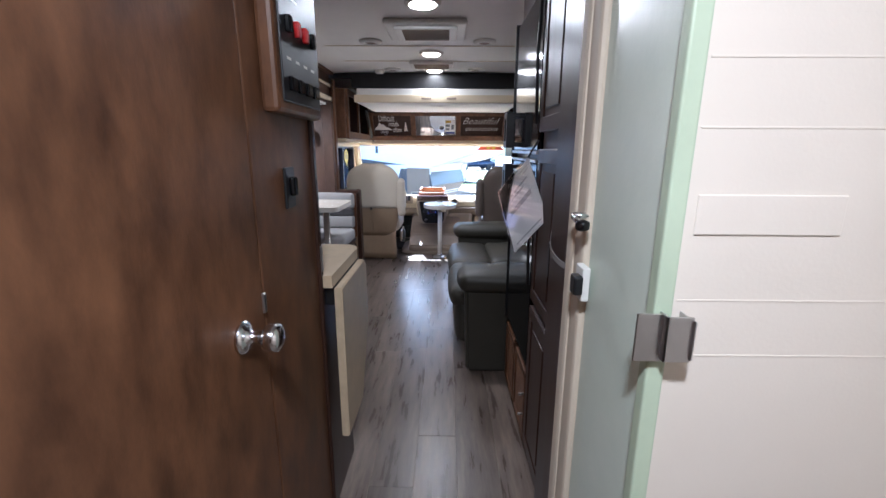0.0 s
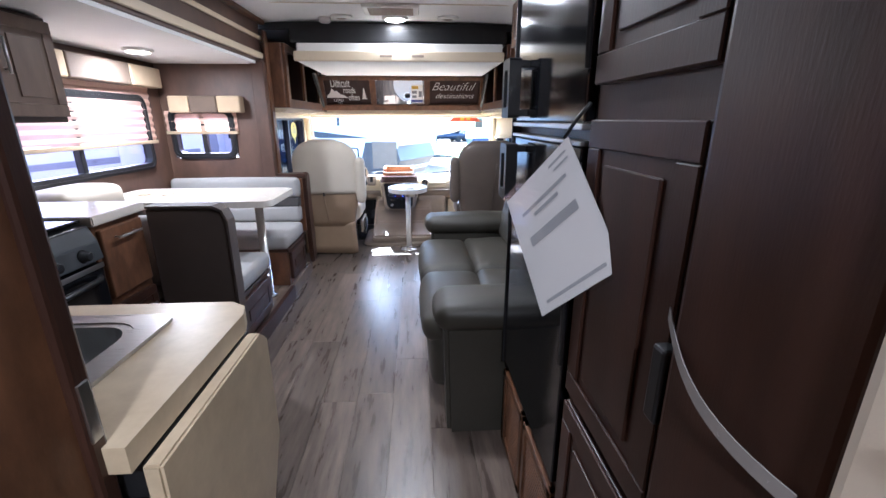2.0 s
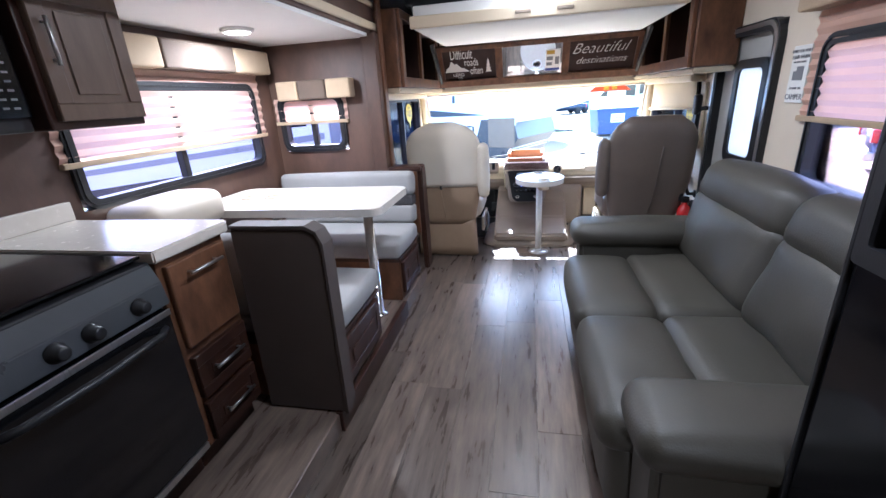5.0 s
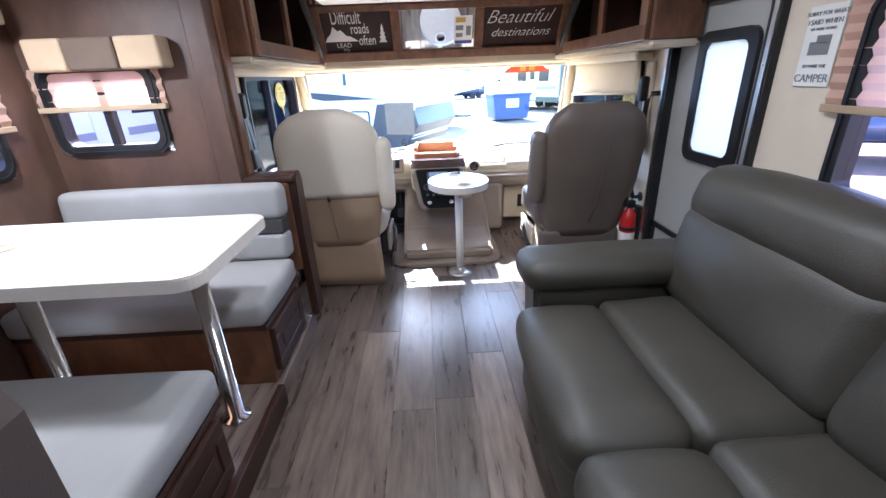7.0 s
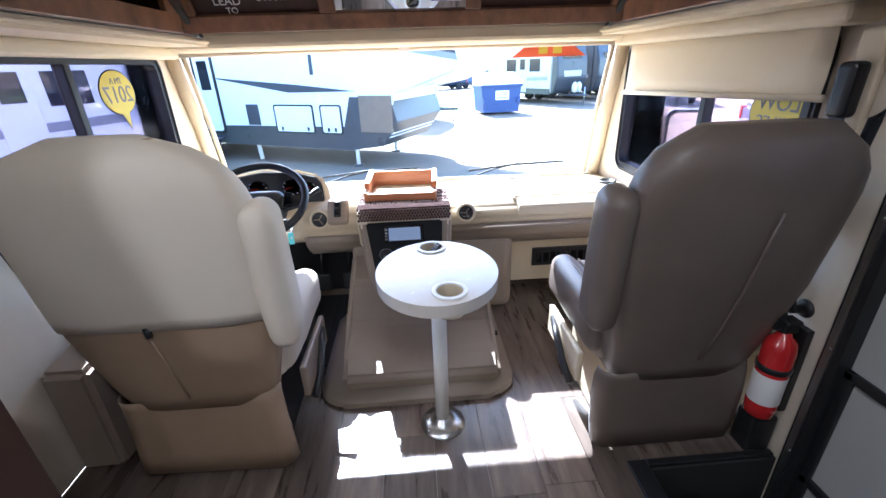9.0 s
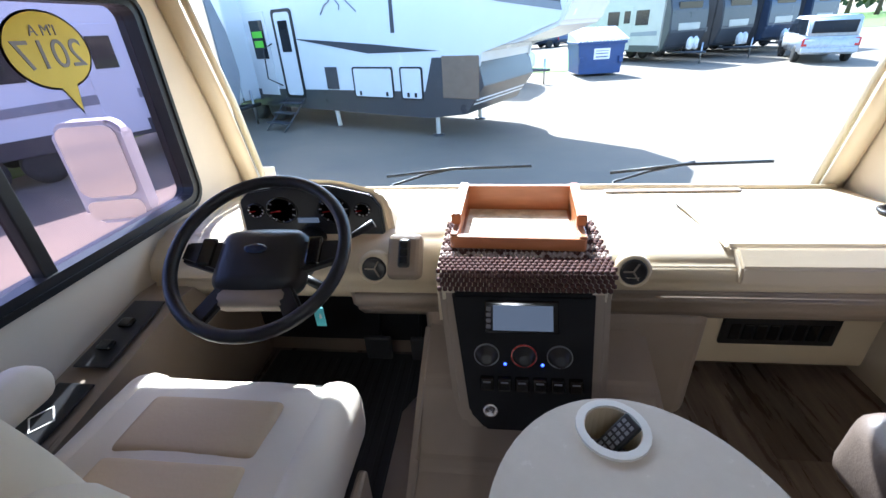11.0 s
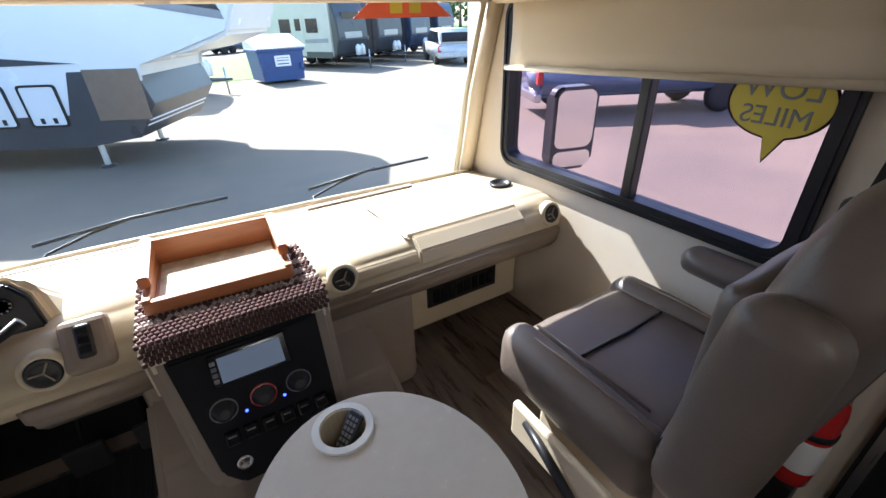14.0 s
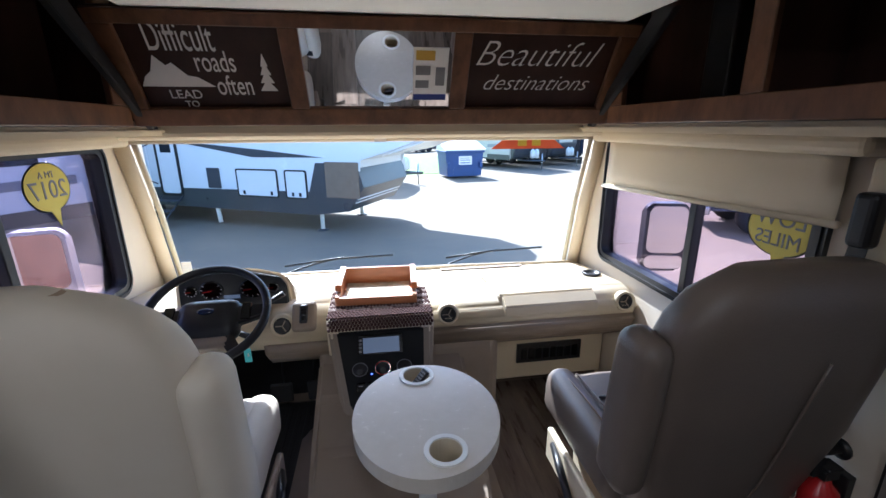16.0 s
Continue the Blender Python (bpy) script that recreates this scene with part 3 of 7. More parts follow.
st = done("packing_strap", bm, surface("clear_strap", (0.28, 0.26, 0.25), rough=0.25, bump=0), None)
tagged(st, "translucent packing strap taped to the pantry", "strap")

fr = thing("refrigerator", (0.8, 3.05, 0.33), "black glass-front refrigerator with black handles", "refrigerator")
box("body", (0.462, 2.74, 0.40), (1.12, 3.375, 1.92), BLACK, fr, 0.004)
box("door", (0.437, 2.755, 1.325), (0.462, 3.365, 1.9), BLACK_GLOSS, fr, 0.003)
box("door", (0.437, 2.755, 0.42), (0.462, 3.365, 1.275), BLACK_GLOSS, fr, 0.003)
box("trim_strip", (0.432, 2.75, 1.278), (0.462, 3.37, 1.288), STEEL, fr, 0.002)
box("trim_strip", (0.432, 2.75, 1.310), (0.462, 3.37, 1.322), STEEL, fr, 0.002)
box("edge_strip", (0.43, 3.366, 0.4), (0.462, 3.376, 1.92), BLACK, fr, 0.002)
for z0, z1 in ((1.335, 1.5), (1.09, 1.26)):
    outer, inner = rrect(3.19, 3.285, z0, z1, 0.008, 2), rrect(3.215, 3.262, z0 + 0.03, z1 - 0.03, 0.006, 2)
    ring("handle", "x", 0.375, 0.41, outer, inner, BLACK, fr)
    box("handle_foot", (0.408, 3.2, z0 + 0.005), (0.438, 3.275, z0 + 0.025), BLACK, fr, 0.003)
    box("handle_foot", (0.408, 3.2, z1 - 0.025), (0.438, 3.275, z1 - 0.005), BLACK, fr, 0.003)
fb = thing("fridge_base_cabinet", (0.8, 3.05, 0), "walnut base with louvred vent doors under the fridge", "cabinet")
box("body", (0.462, 2.74, 0), (1.12, 3.375, 0.395), WOOD_DARK, fb, 0.004)
for y0, y1 in ((2.76, 3.05), (3.07, 3.36)):
    boxes("vent_door", [((0.44, y0, 0.04), (0.462, y0 + 0.03, 0.375)), ((0.44, y1 - 0.03, 0.04), (0.462, y1, 0.375)), ((0.44, y0, 0.345), (0.462, y1, 0.375)), ((0.44, y0, 0.04), (0.462, y1, 0.07))], WOOD, fb)
    bm = bmesh.new()
    for k in range(15):
        add_box(bm, (0.446, y0 + 0.03, 0.078 + k * 0.018), (0.46, y1 - 0.03, 0.087 + k * 0.018), 0.001, 1)
    done("louvres", bm, WOOD, fb)
for z in (0.17, 0.27):
    tube("knob", [(0.44, 2.775, z), (0.418, 2.775, z)], 0.006, STEEL, fb, 8)
uc = thing("overfridge_cabinet", (0.8, 3.05, 1.925), "walnut cabinet above the fridge", "cabinet")
box("body", (0.462, 2.74, 1.925), (1.12, 3.375, CEILING - 0.005), WOOD_DARK, uc, 0.004)

pm = look((0, 0, 0), (1, 0, 0))
pp = thing("paper_sleeve", (0.39, 2.75, 1.3), "paper flyer in a clear sleeve hung from the fridge", "flyer")
pu = Vector((0.084, -0.14, 0.155)).normalized()
pv = Vector((-0.06, 0.245, 0.195))
pv = (pv - pu * pv.dot(pu)).normalized()
pw = (-pu).cross(pv)
base = Matrix(((pw.x, -pu.x, pv.x, 0.378), (pw.y, -pu.y, pv.y, 2.70), (pw.z, -pu.z, pv.z, 1.121), (0, 0, 0, 1)))
box("sheet", (-0.002, -0.112, -0.142), (0.0, 0.112, 0.142), PAPER, pp, 0, m=base)
bm = bmesh.new()
add_box(bm, (-0.0045, -0.12, -0.152), (-0.0035, 0.12, 0.158), 0)
bmesh.ops.transform(bm, matrix=base, verts=bm.verts)
slv = done("sleeve", bm, glass("clear_plastic", (0.95, 0.95, 0.96)), pp)
slv.visible_shadow = False
bars = [((-0.003, -0.075, 0.0), (-0.0022, 0.075, 0.022)), ((-0.003, -0.075, 0.075), (-0.0022, 0.075, 0.083)), ((-0.003, -0.04, 0.056), (-0.0022, 0.04, 0.064)),
        ((-0.003, -0.085, -0.125), (-0.0022, 0.085, -0.118)), ((-0.003, -0.095, 0.105), (-0.0022, -0.05, 0.11)), ((-0.003, -0.095, 0.12), (-0.0022, -0.04, 0.125))]
PALE_INK = surface("pale_grey_ink", (0.4, 0.4, 0.41), rough=0.6, bump=0)
for lo, hi in bars:
    lo = (-0.0026, lo[1], lo[2])
    box("bar", lo, hi, PALE_INK, pp, 0, m=base)
tube("cord", [(0.43, 2.71, 1.36), (0.415, 2.745, 1.325), (0.405, 2.77, 1.295)], 0.004, BLACK, pp, 6)

# ---------------- kitchen ----------------
isl = thing("sink_counter", (-0.8, 2.55, 0), "tan stone-look counter with walnut base and steel sink", "counter")
bm = bmesh.new()
edges = []
for pts in ([(-1.28, 2.345), (-0.262, 2.345), (-0.262, 2.72), (-0.275, 2.76), (-0.31, 2.785), (-1.28, 2.785)], rrect(-0.97, -0.425, 2.455, 2.68, 0.07)):
    vs = [bm.verts.new((u, v, 0.945)) for u, v in pts]
    edges += [bm.edges.new((vs[k], vs[(k + 1) % len(vs)])) for k in range(len(vs))]
bmesh.ops.triangle_fill(bm, edges=edges, use_beauty=True)
ext = bmesh.ops.extrude_face_region(bm, geom=bm.faces[:])
for v in [g for g in ext["geom"] if isinstance(g, bmesh.types.BMVert)]:
    v.co.z -= 0.04
done("countertop", bm, LAMINATE_TAN, isl)
box("body", (-1.28, 2.365, 0), (-0.33, 2.74, 0.775), WOOD_DARK, isl, 0.004)
boxes("body_rim", [((-1.28, 2.365, 0.775), (-0.33, 2.385, 0.905)), ((-1.28, 2.72, 0.775), (-0.33, 2.74, 0.905)), ((-0.35, 2.385, 0.775), (-0.33, 2.72, 0.905))], WOOD_DARK, isl)
box("side_panel", (-0.328, 2.37, 0), (-0.318, 2.735, 0.86), WOOD_DARK, isl, 0.003)
prism("flap", [(2.36, 0.9), (2.72, 0.9), (2.76, 0.87), (2.76, 0.62), (2.6, 0.36), (2.36, 0.36)], "x", -0.262, -0.236, LAMINATE_TAN, isl, 0.004)
# black filler paints the shade under the counter edge behind the flap
box("flap_gap_shade", (-0.318, 2.37, 0.84), (-0.263, 2.73, 0.9), BLACK, isl, 0.002)
ring("sink_rim", "z", 0.946, 0.953, rrect(-1.0, -0.39, 2.42, 2.715, 0.03), rrect(-0.97, -0.425, 2.455, 2.68, 0.07), STEEL, isl)
ring("sink_bowl", "z", 0.80, 0.951, rrect(-0.971, -0.424, 2.454, 2.681, 0.07), rrect(-0.955, -0.44, 2.47, 2.665, 0.06), STEEL, isl)
prism("sink_floor", rrect(-0.965, -0.43, 2.46, 2.675, 0.065), "z", 0.79, 0.801, STEEL, isl)
lathe("drain", [(0.045, 0.801), (0.045, 0.805), (0.03, 0.804), (0.02, 0.802)], (-0.69, 2.565, 0), CHROME, isl, 24)

gl = thing("galley_cabinet", (-1.55, 3.8, 0.095), "walnut drawer cabinet with pale laminate counter", "cabinet")
box("body", (-1.9, 3.62, 0.2), (-1.21, 3.925, 0.925), WOOD, gl, 0.004)
box("plinth", (-1.9, 3.62, 0.097), (-1.26, 3.925, 0.2), WOOD_DARK, gl, 0.003)
prism("countertop", [(-1.91, 3.60), (-1.18, 3.60), (-1.18, 3.93), (-1.2, 3.955), (-1.91, 3.955)], "z", 0.925, 0.965, LAMINATE, gl, 0.005)
box("backsplash", (-1.915, 2.97, 0.965), (-1.89, 3.955, 1.04), LAMINATE, gl, 0.004)
box("drawer", (-1.21, 3.64, 0.6), (-1.188, 3.905, 0.9), WOOD, gl, 0.006)
for z0, z1 in ((0.4, 0.565), (0.215, 0.375)):
    raised_door(gl, -1.21, 3.64, 3.905, z0, z1, 1, WOOD_DARK)
for z in (0.855, 0.49, 0.3):
    tube("handle", [(-1.16, 3.70, z), (-1.16, 3.85, z)], 0.006, STEEL, gl, 10)
    for y in (3.715, 3.835):
        tube("handle_post", [(-1.19, y, z), (-1.16, y, z)], 0.004, STEEL, gl, 8)
rb = thing("range_surround", (-1.55, 3.0, 0.095), "walnut filler panels around the range", "cabinet")
box("filler", (-1.9, 2.965, 0.097), (-1.21, 3.045, 0.925), WOOD_DARK, rb, 0.004)
box("filler_top", (-1.9, 2.965, 0.925), (-1.18, 3.045, 0.965), LAMINATE, rb, 0.004)
box("plinth", (-1.9, 3.05, 0.097), (-1.26, 3.615, 0.2), WOOD_DARK, rb, 0.003)

ov = thing("range_oven", (-1.55, 3.33, 0.2), "black gas range with closed glass lid and four knobs", "range")
box("body", (-1.89, 3.05, 0.203), (-1.2, 3.598, 0.9), BLACK, ov, 0.006)
box("lid", (-1.87, 3.06, 0.945), (-1.22, 3.595, 0.957), BLACK_GLOSS, ov, 0.004)
box("hob", (-1.88, 3.055, 0.9), (-1.2, 3.597, 0.935), BLACK, ov, 0.005)
box("lid_post", (-1.86, 3.1, 0.934), (-1.84, 3.5, 0.947), BLACK, ov, 0)
prism("control_panel", [(-1.2, 0.79), (-1.165, 0.8), (-1.175, 0.87), (-1.2, 0.93)], "y", 3.05, 3.598, surface("dark_steel_panel", (0.07, 0.075, 0.08), rough=0.3, metal=0.3, bump=0.05), ov, 0.003)
for y in (3.12, 3.27, 3.36, 3.5):
    lathe("knob", [(0.026, 0), (0.026, 0.006), (0.019, 0.01), (0.017, 0.03), (0.012, 0.032)], (-1.172, y, 0.835), BLACK, ov, 18, rot)
box("door", (-1.205, 3.06, 0.27), (-1.17, 3.59, 0.785), BLACK_GLOSS, ov, 0.006)
tube("handle", [(-1.17, 3.09, 0.73), (-1.135, 3.14, 0.735), (-1.125, 3.325, 0.735), (-1.135, 3.51, 0.735), (-1.17, 3.56, 0.73)], 0.011, BLACK, ov, 10)
box("door_trim", (-1.172, 3.06, 0.765), (-1.166, 3.59, 0.785), STEEL, ov, 0.002)
box("kick_trim", (-1.2, 3.06, 0.235), (-1.175, 3.59, 0.26), STEEL, ov, 0.003)

mw = thing("microwave", (-1.6, 3.4, 1.3), "black over-range microwave with keypad", "microwave")
box("body", (-1.89, 3.02, 1.32), (-1.52, 3.66, 1.72), BLACK, mw, 0.008)
box("door", (-1.522, 3.03, 1.36), (-1.5, 3.5, 1.64), BLACK_GLOSS, mw, 0.006)
ring("window_frame", "x", -1.502, -1.496, rrect(3.08, 3.4, 1.4, 1.6, 0.03), rrect(3.1, 3.38, 1.42, 1.58, 0.025), surface("grey_bezel", (0.25, 0.25, 0.26), rough=0.4, bump=0), mw)
tube("handle", [(-1.5, 3.45, 1.39), (-1.46, 3.45, 1.41), (-1.455, 3.45, 1.5), (-1.46, 3.45, 1.59), (-1.5, 3.45, 1.61)], 0.016, BLACK, mw, 10)
box("keypad", (-1.522, 3.51, 1.36), (-1.505, 3.655, 1.64), BLACK_GLOSS, mw, 0.004)
bm = bmesh.new()
for r in range(8):
    for c in range(4):
        add_box(bm, (-1.506, 3.53 + c * 0.028, 1.385 + r * 0.024), (-1.5035, 3.546 + c * 0.028, 1.391 + r * 0.024), 0)
done("key_marks", bm, INK, mw)
bm = bmesh.new()
for k in range(5):
    add_box(bm, (-1.522, 3.04, 1.652 + k * 0.013), (-1.5, 3.65, 1.659 + k * 0.013), 0.001, 1)
done("vent_slats", bm, BLACK, mw)
uw = thing("overhead_cabinet", (-1.6, 3.83, 1.3), "walnut overhead cabinet with a raised panel door", "cabinet", "overhead kitchen cabinets")
box("body", (-1.9, 3.67, 1.32), (-1.47, 4.0, 1.745), WOOD_DARK, uw, 0.006)
raised_door(uw, -1.47, 3.69, 3.985, 1.345, 1.725, 1, surface("weathered_walnut", (0.16, 0.105, 0.07), (0.075, 0.045, 0.03), rough=0.45, scale=3, stretch=(3, 3, 0.7), bump=0.15))
tube("handle", [(-1.425, 3.72, 1.5), (-1.425, 3.72, 1.63)], 0.006, STEEL, uw, 8)
for z in (1.515, 1.615):
    tube("handle_post", [(-1.447, 3.72, z), (-1.425, 3.72, z)], 0.004, STEEL, uw, 6)
uv = thing("overhead_cabinet", (-1.0, 2.6, 1.5), "grey-brown overhead cabinet by the passage", "cabinet", "overhead kitchen cabinets")
box("body", (-1.28, 2.37, 1.72), (-0.72, 2.9, CEILING - 0.01), VINYL_BROWN, uv, 0.03, 3)

# ---------------- dinette ----------------
def bench(name, y_back, y_front, label):
    """A dinette bench: upright end panel at y_back, seat reaching to y_front."""
    s = 1 if y_front > y_back else -1
    b = thing(name, (-1.35, (y_back + y_front) / 2, 0.095), label, "bench", "dinette benches")
    Y = lambda d: y_back + s * d
    def bx(n, x0, d0, z0, x1, d1, z1, mat, bev=0.005):
        return box(n, (x0, min(Y(d0), Y(d1)), z0), (x1, max(Y(d0), Y(d1)), z1), mat, b, bev)
    L = abs(y_front - y_back)
    bx("base", -1.9, 0.06, 0.097, -0.895, L - 0.03, 0.37, WOOD, 0.004)
    bx("base_rail", -1.9, 0.06, 0.37, -0.88, L - 0.015, 0.395, WOOD_DARK, 0.004)
    ya, yb = sorted((Y(0.13), Y(L - 0.06)))
    raised_door(b, -0.895, ya, yb, 0.14, 0.355, 1, WOOD_DARK)
    ya, yb = sorted((Y(0.1), Y(L + 0.005)))
    cushion("seat_cushion", (-1.9, ya, 0.395), (-0.875, yb, 0.51), FABRIC, b, 0.03, 0.012, wrinkle=0.003)
    return b, Y


b1, Y1 = bench("dinette_bench", 3.965, 4.60, "grey fabric dinette bench with a brown vinyl end panel")
prism("end_panel", [(-1.2, 0.1), (-0.835, 0.1), (-0.83, 0.86), (-0.85, 0.905), (-0.89, 0.925), (-1.2, 0.925)], "y", 3.96, 4.03, VINYL_BROWN, b1, 0.006)
prism("panel_edge", [(-0.838, 0.1), (-0.826, 0.1), (-0.82, 0.865), (-0.842, 0.915), (-0.885, 0.937), (-1.2, 0.937), (-1.2, 0.925), (-0.89, 0.925), (-0.85, 0.905), (-0.83, 0.86)], "y", 3.955, 4.035, VINYL_BROWN, b1, 0)
box("foot", (-1.18, 3.975, 0.0), (-0.86, 4.02, 0.1), WOOD_DARK, b1, 0.003)
cushion("back_cushion", (-1.9, 4.035, 0.5), (-1.0, 4.13, 0.86), FABRIC, b1, 0.04, 0.01, wrinkle=0.003)
cushion("corner_pillow", (-1.89, 4.05, 0.82), (-1.62, 4.5, 0.98), COVER, b1, 0.05, 0.012)
b2, Y2 = bench("dinette_bench", 5.56, 4.99, "grey fabric dinette bench with dark braided band and walnut end")
prism("end_panel", [(5.57, 0.1), (5.69, 0.1), (5.67, 0.86), (5.645, 0.9), (5.59, 0.9), (5.555, 0.87), (5.55, 0.6)], "x", -0.875, -0.835, WOOD_DARK, b2, 0.008)
box("back_panel", (-1.9, 5.535, 0.4), (-0.87, 5.56, 0.86), WOOD, b2, 0.004)
box("back_cap", (-1.08, 5.53, 0.86), (-0.84, 5.675, 0.895), WOOD_DARK, b2, 0.012, 3)
lean = Matrix.Translation((0, 5.5, 0.51)) @ Matrix.Rotation(radians(-6), 4, "X") @ Matrix.Translation((0, -5.5, -0.51))
cushion("back_cushion", (-1.9, 5.41, 0.505), (-0.885, 5.52, 0.635), FABRIC, b2, 0.025, 0.004, m=lean)
cushion("back_cushion", (-1.9, 5.405, 0.7), (-0.885, 5.52, 0.87), FABRIC, b2, 0.035, 0.006, m=lean)
box("braided_band", (-1.895, 5.412, 0.632), (-0.89, 5.515, 0.703), FABRIC_DARK, b2, 0.008, m=lean)
tb = thing("dinette_table", (-1.35, 4.8, 0.095), "pale laminate dinette table on two chrome legs", "table")
prism("tabletop", rrect(-1.89, -0.8, 4.5, 5.06, 0.06, 6), "z", 0.815, 0.855, LAMINATE, tb, 0.004)
for x, y in ((-0.99, 4.83), (-1.55, 4.8)):
    lathe("leg", [(0.055, 0.097), (0.052, 0.106), (0.03, 0.115), (0.028, 0.815)], (x, y, 0), CHROME, tb, 24)
for x in (-1.7, -1.55):
    ring("cup_rim", "z", 0.855, 0.861, [(x + 0.045 * math.cos(a * 0.3142), 4.78 + 0.1 * (x + 1.7) + 0.045 * math.sin(a * 0.3142)) for a in range(20)], [(x + 0.035 * math.cos(a * 0.3142), 4.78 + 0.1 * (x + 1.7) + 0.035 * math.sin(a * 0.3142)) for a in range(20)], LAMINATE_TAN, tb)
tagged(box("slide_floor_trim", (-0.885, 3.95, 0.0), (-0.855, 5.0, 0.105), WOOD_DARK, None, 0.004), "dark edge strip along the raised floor", "trim", kind="structure")


def pleated(name, axis, at, u0, u1, z0, z1, inward, label, pleat=0.045):
    n = int((z1 - z0) / pleat)
    bm = bmesh.new()
    prev = None
    for i in range(2 * n + 1):
        w = at + inward * (0.006 + (0.012 if i % 2 else 0.0))
        zz = z0 + (z1 - z0) * i / (2 * n)
        cur = [bm.verts.new(put(axis, u0 + (u1 - u0) * k / 12, zz, w + 0.0015 * math.sin(k * 2.1 + i))) for k in range(13)]
        if prev:
            for k in range(12):
                bm.faces.new((prev[k], prev[k + 1], cur[k + 1], cur[k]))
        prev = cur
    t = thing(name, put(axis, (u0 + u1) / 2, z0, at), label, "window shade", "pleated shades")
    ob = done("cloth", bm, SHADE_CLOTH, t)
    p, q = put(axis, u0, z0 - 0.02, at), put(axis, u1, z0 + 0.004, at + inward * 0.028)
    box("bottom_rail", [min(*c) for c in zip(p, q)], [max(*c) for c in zip(p, q)], VAL_TAN, t, 0.004)
    return t


def translucent(name, col, col2):
    m = surface(name, col, col2, rough=0.9, scale=5, bump=0.2, fine=300)
    N, L = m.node_tree.nodes, m.node_tree.links
    tl, mx = N.new("ShaderNodeBsdfTranslucent"), N.new("ShaderNodeMixShader")
    tl.inputs[0].default_value = (*col, 1)
    mx.inputs[0].default_value = 0.45
    L.new(N["Principled BSDF"].outputs[0], mx.inputs[1])
    L.new(tl.outputs[0], mx.inputs[2])
    L.new(mx.outputs[0], N["Material Output"].inputs["Surface"])
    return m


SHADE_CLOTH = translucent("pleated_shade_cloth", (0.74, 0.52, 0.42), (0.68, 0.46, 0.36))
pleated("pleated_shade", "x", XS, 3.98, 5.4, 1.18, 1.58, 1, "rose pleated shade half lowered over the window")
pleated("pleated_shade", "y", 5.567, -1.9, -1.34, 1.24, 1.4, -1, "rose pleated shade half lowered over the window")
pleated("pleated_shade", "x", XR, 3.25, 4.93, 1.17, 1.6, -1, "rose pleated shade half lowered over the window")


def valance(axis, at, u0, u1, z0, z1, inward, cuts):
    v = thing("window_valance", put(axis, (u0 + u1) / 2, z0, at), "padded valance in tan and dark brown fabric blocks", "valance", "window valances")
    for (a, b), m in cuts:
        p, q = put(axis, a, z0, at), put(axis, b, z1, at + inward * 0.1)
        box("fabric_block", [min(*c) for c in zip(p, q)], [max(*c) for c in zip(p, q)], m, v, 0.012, 3)


valance("x", XS, 4.0, 5.45, 1.56, 1.7, 1, [((4.02, 4.55), VAL_TAN), ((4.555, 5.1), VAL_DARK), ((5.105, 5.46), VAL_TAN)])
valance("y", 5.567, -1.8, -1.27, 1.385, 1.51, -1, [((-1.815, -1.66), VAL_TAN), ((-1.655, -1.45), VAL_DARK), ((-1.445, -1.27), VAL_TAN)])
valance("x", XR, 3.2, 4.9, 1.6, 1.74, -1, [((3.2, 3.8), VAL_TAN), ((3.805, 4.4), VAL_DARK), ((4.405, 4.95), VAL_TAN)])

# ---------------- sofa ----------------
so = thing("sofa", (0.65, 4.25, 0), "olive-grey leather two-seat reclining sofa", "sofa")
box("base", (0.27, 3.42, 0.02), (1.08, 5.12, 0.3), LEATHER, so, 0.02)
for y0, y1 in ((3.40, 3.62), (4.93, 5.14)):
    prism("arm_body", [(0.215, 0.01), (1.06, 0.01), (1.06, 0.57), (0.2, 0.57)], "y", y0 + 0.015, y1 - 0.015, LEATHER, so, 0.02, 3)
    cushion("arm_pad", (0.17, y0 - 0.015, 0.515), (0.98, y1 + 0.015, 0.64), LEATHER, so, 0.05, 0.015, wrinkle=0.004)
for y0, y1 in ((3.625, 4.245), (4.25, 4.925)):
    ym = (y0 + y1) / 2 - 0.02
    cushion("footrest", (0.155, y0, 0.1), (0.3, y1, 0.4), LEATHER, so, 0.05, 0.015, wrinkle=0.004)
    cushion("seat_cushion", (0.12, y0, 0.33), (0.45, y1, 0.485), LEATHER, so, 0.06, 0.02, wrinkle=0.005)
    cushion("seat_cushion", (0.44, y0, 0.33), (0.86, y1, 0.49), LEATHER, so, 0.045, 0.022, wrinkle=0.006)
    tilt = Matrix.Translation((0.8, 0, 0.45)) @ Matrix.Rotation(radians(15), 4, "Y") @ Matrix.Translation((-0.8, 0, -0.45))
    cushion("back_cushion", (0.69, y0 - (0.1 if y0 < 4 else 0), 0.46), (0.92, y1 + (0.1 if y0 > 4 else 0), 0.83), LEATHER, so, 0.06, 0.035, m=tilt, wrinkle=0.012, cuts=9)
    tube("seam", [(0.128, y0 + 0.04, 0.39), (0.118, (y0 + y1) / 2, 0.392), (0.128, y1 - 0.04, 0.39)], 0.004, LEATHER, so, 6)
    cushion("headrest", (0.68, y0 - (0.1 if y0 < 4 else 0), 0.76), (0.92, y1 + (0.1 if y0 > 4 else 0), 0.98), LEATHER, so, 0.075, 0.025, m=tilt, wrinkle=0.008, cuts=7)

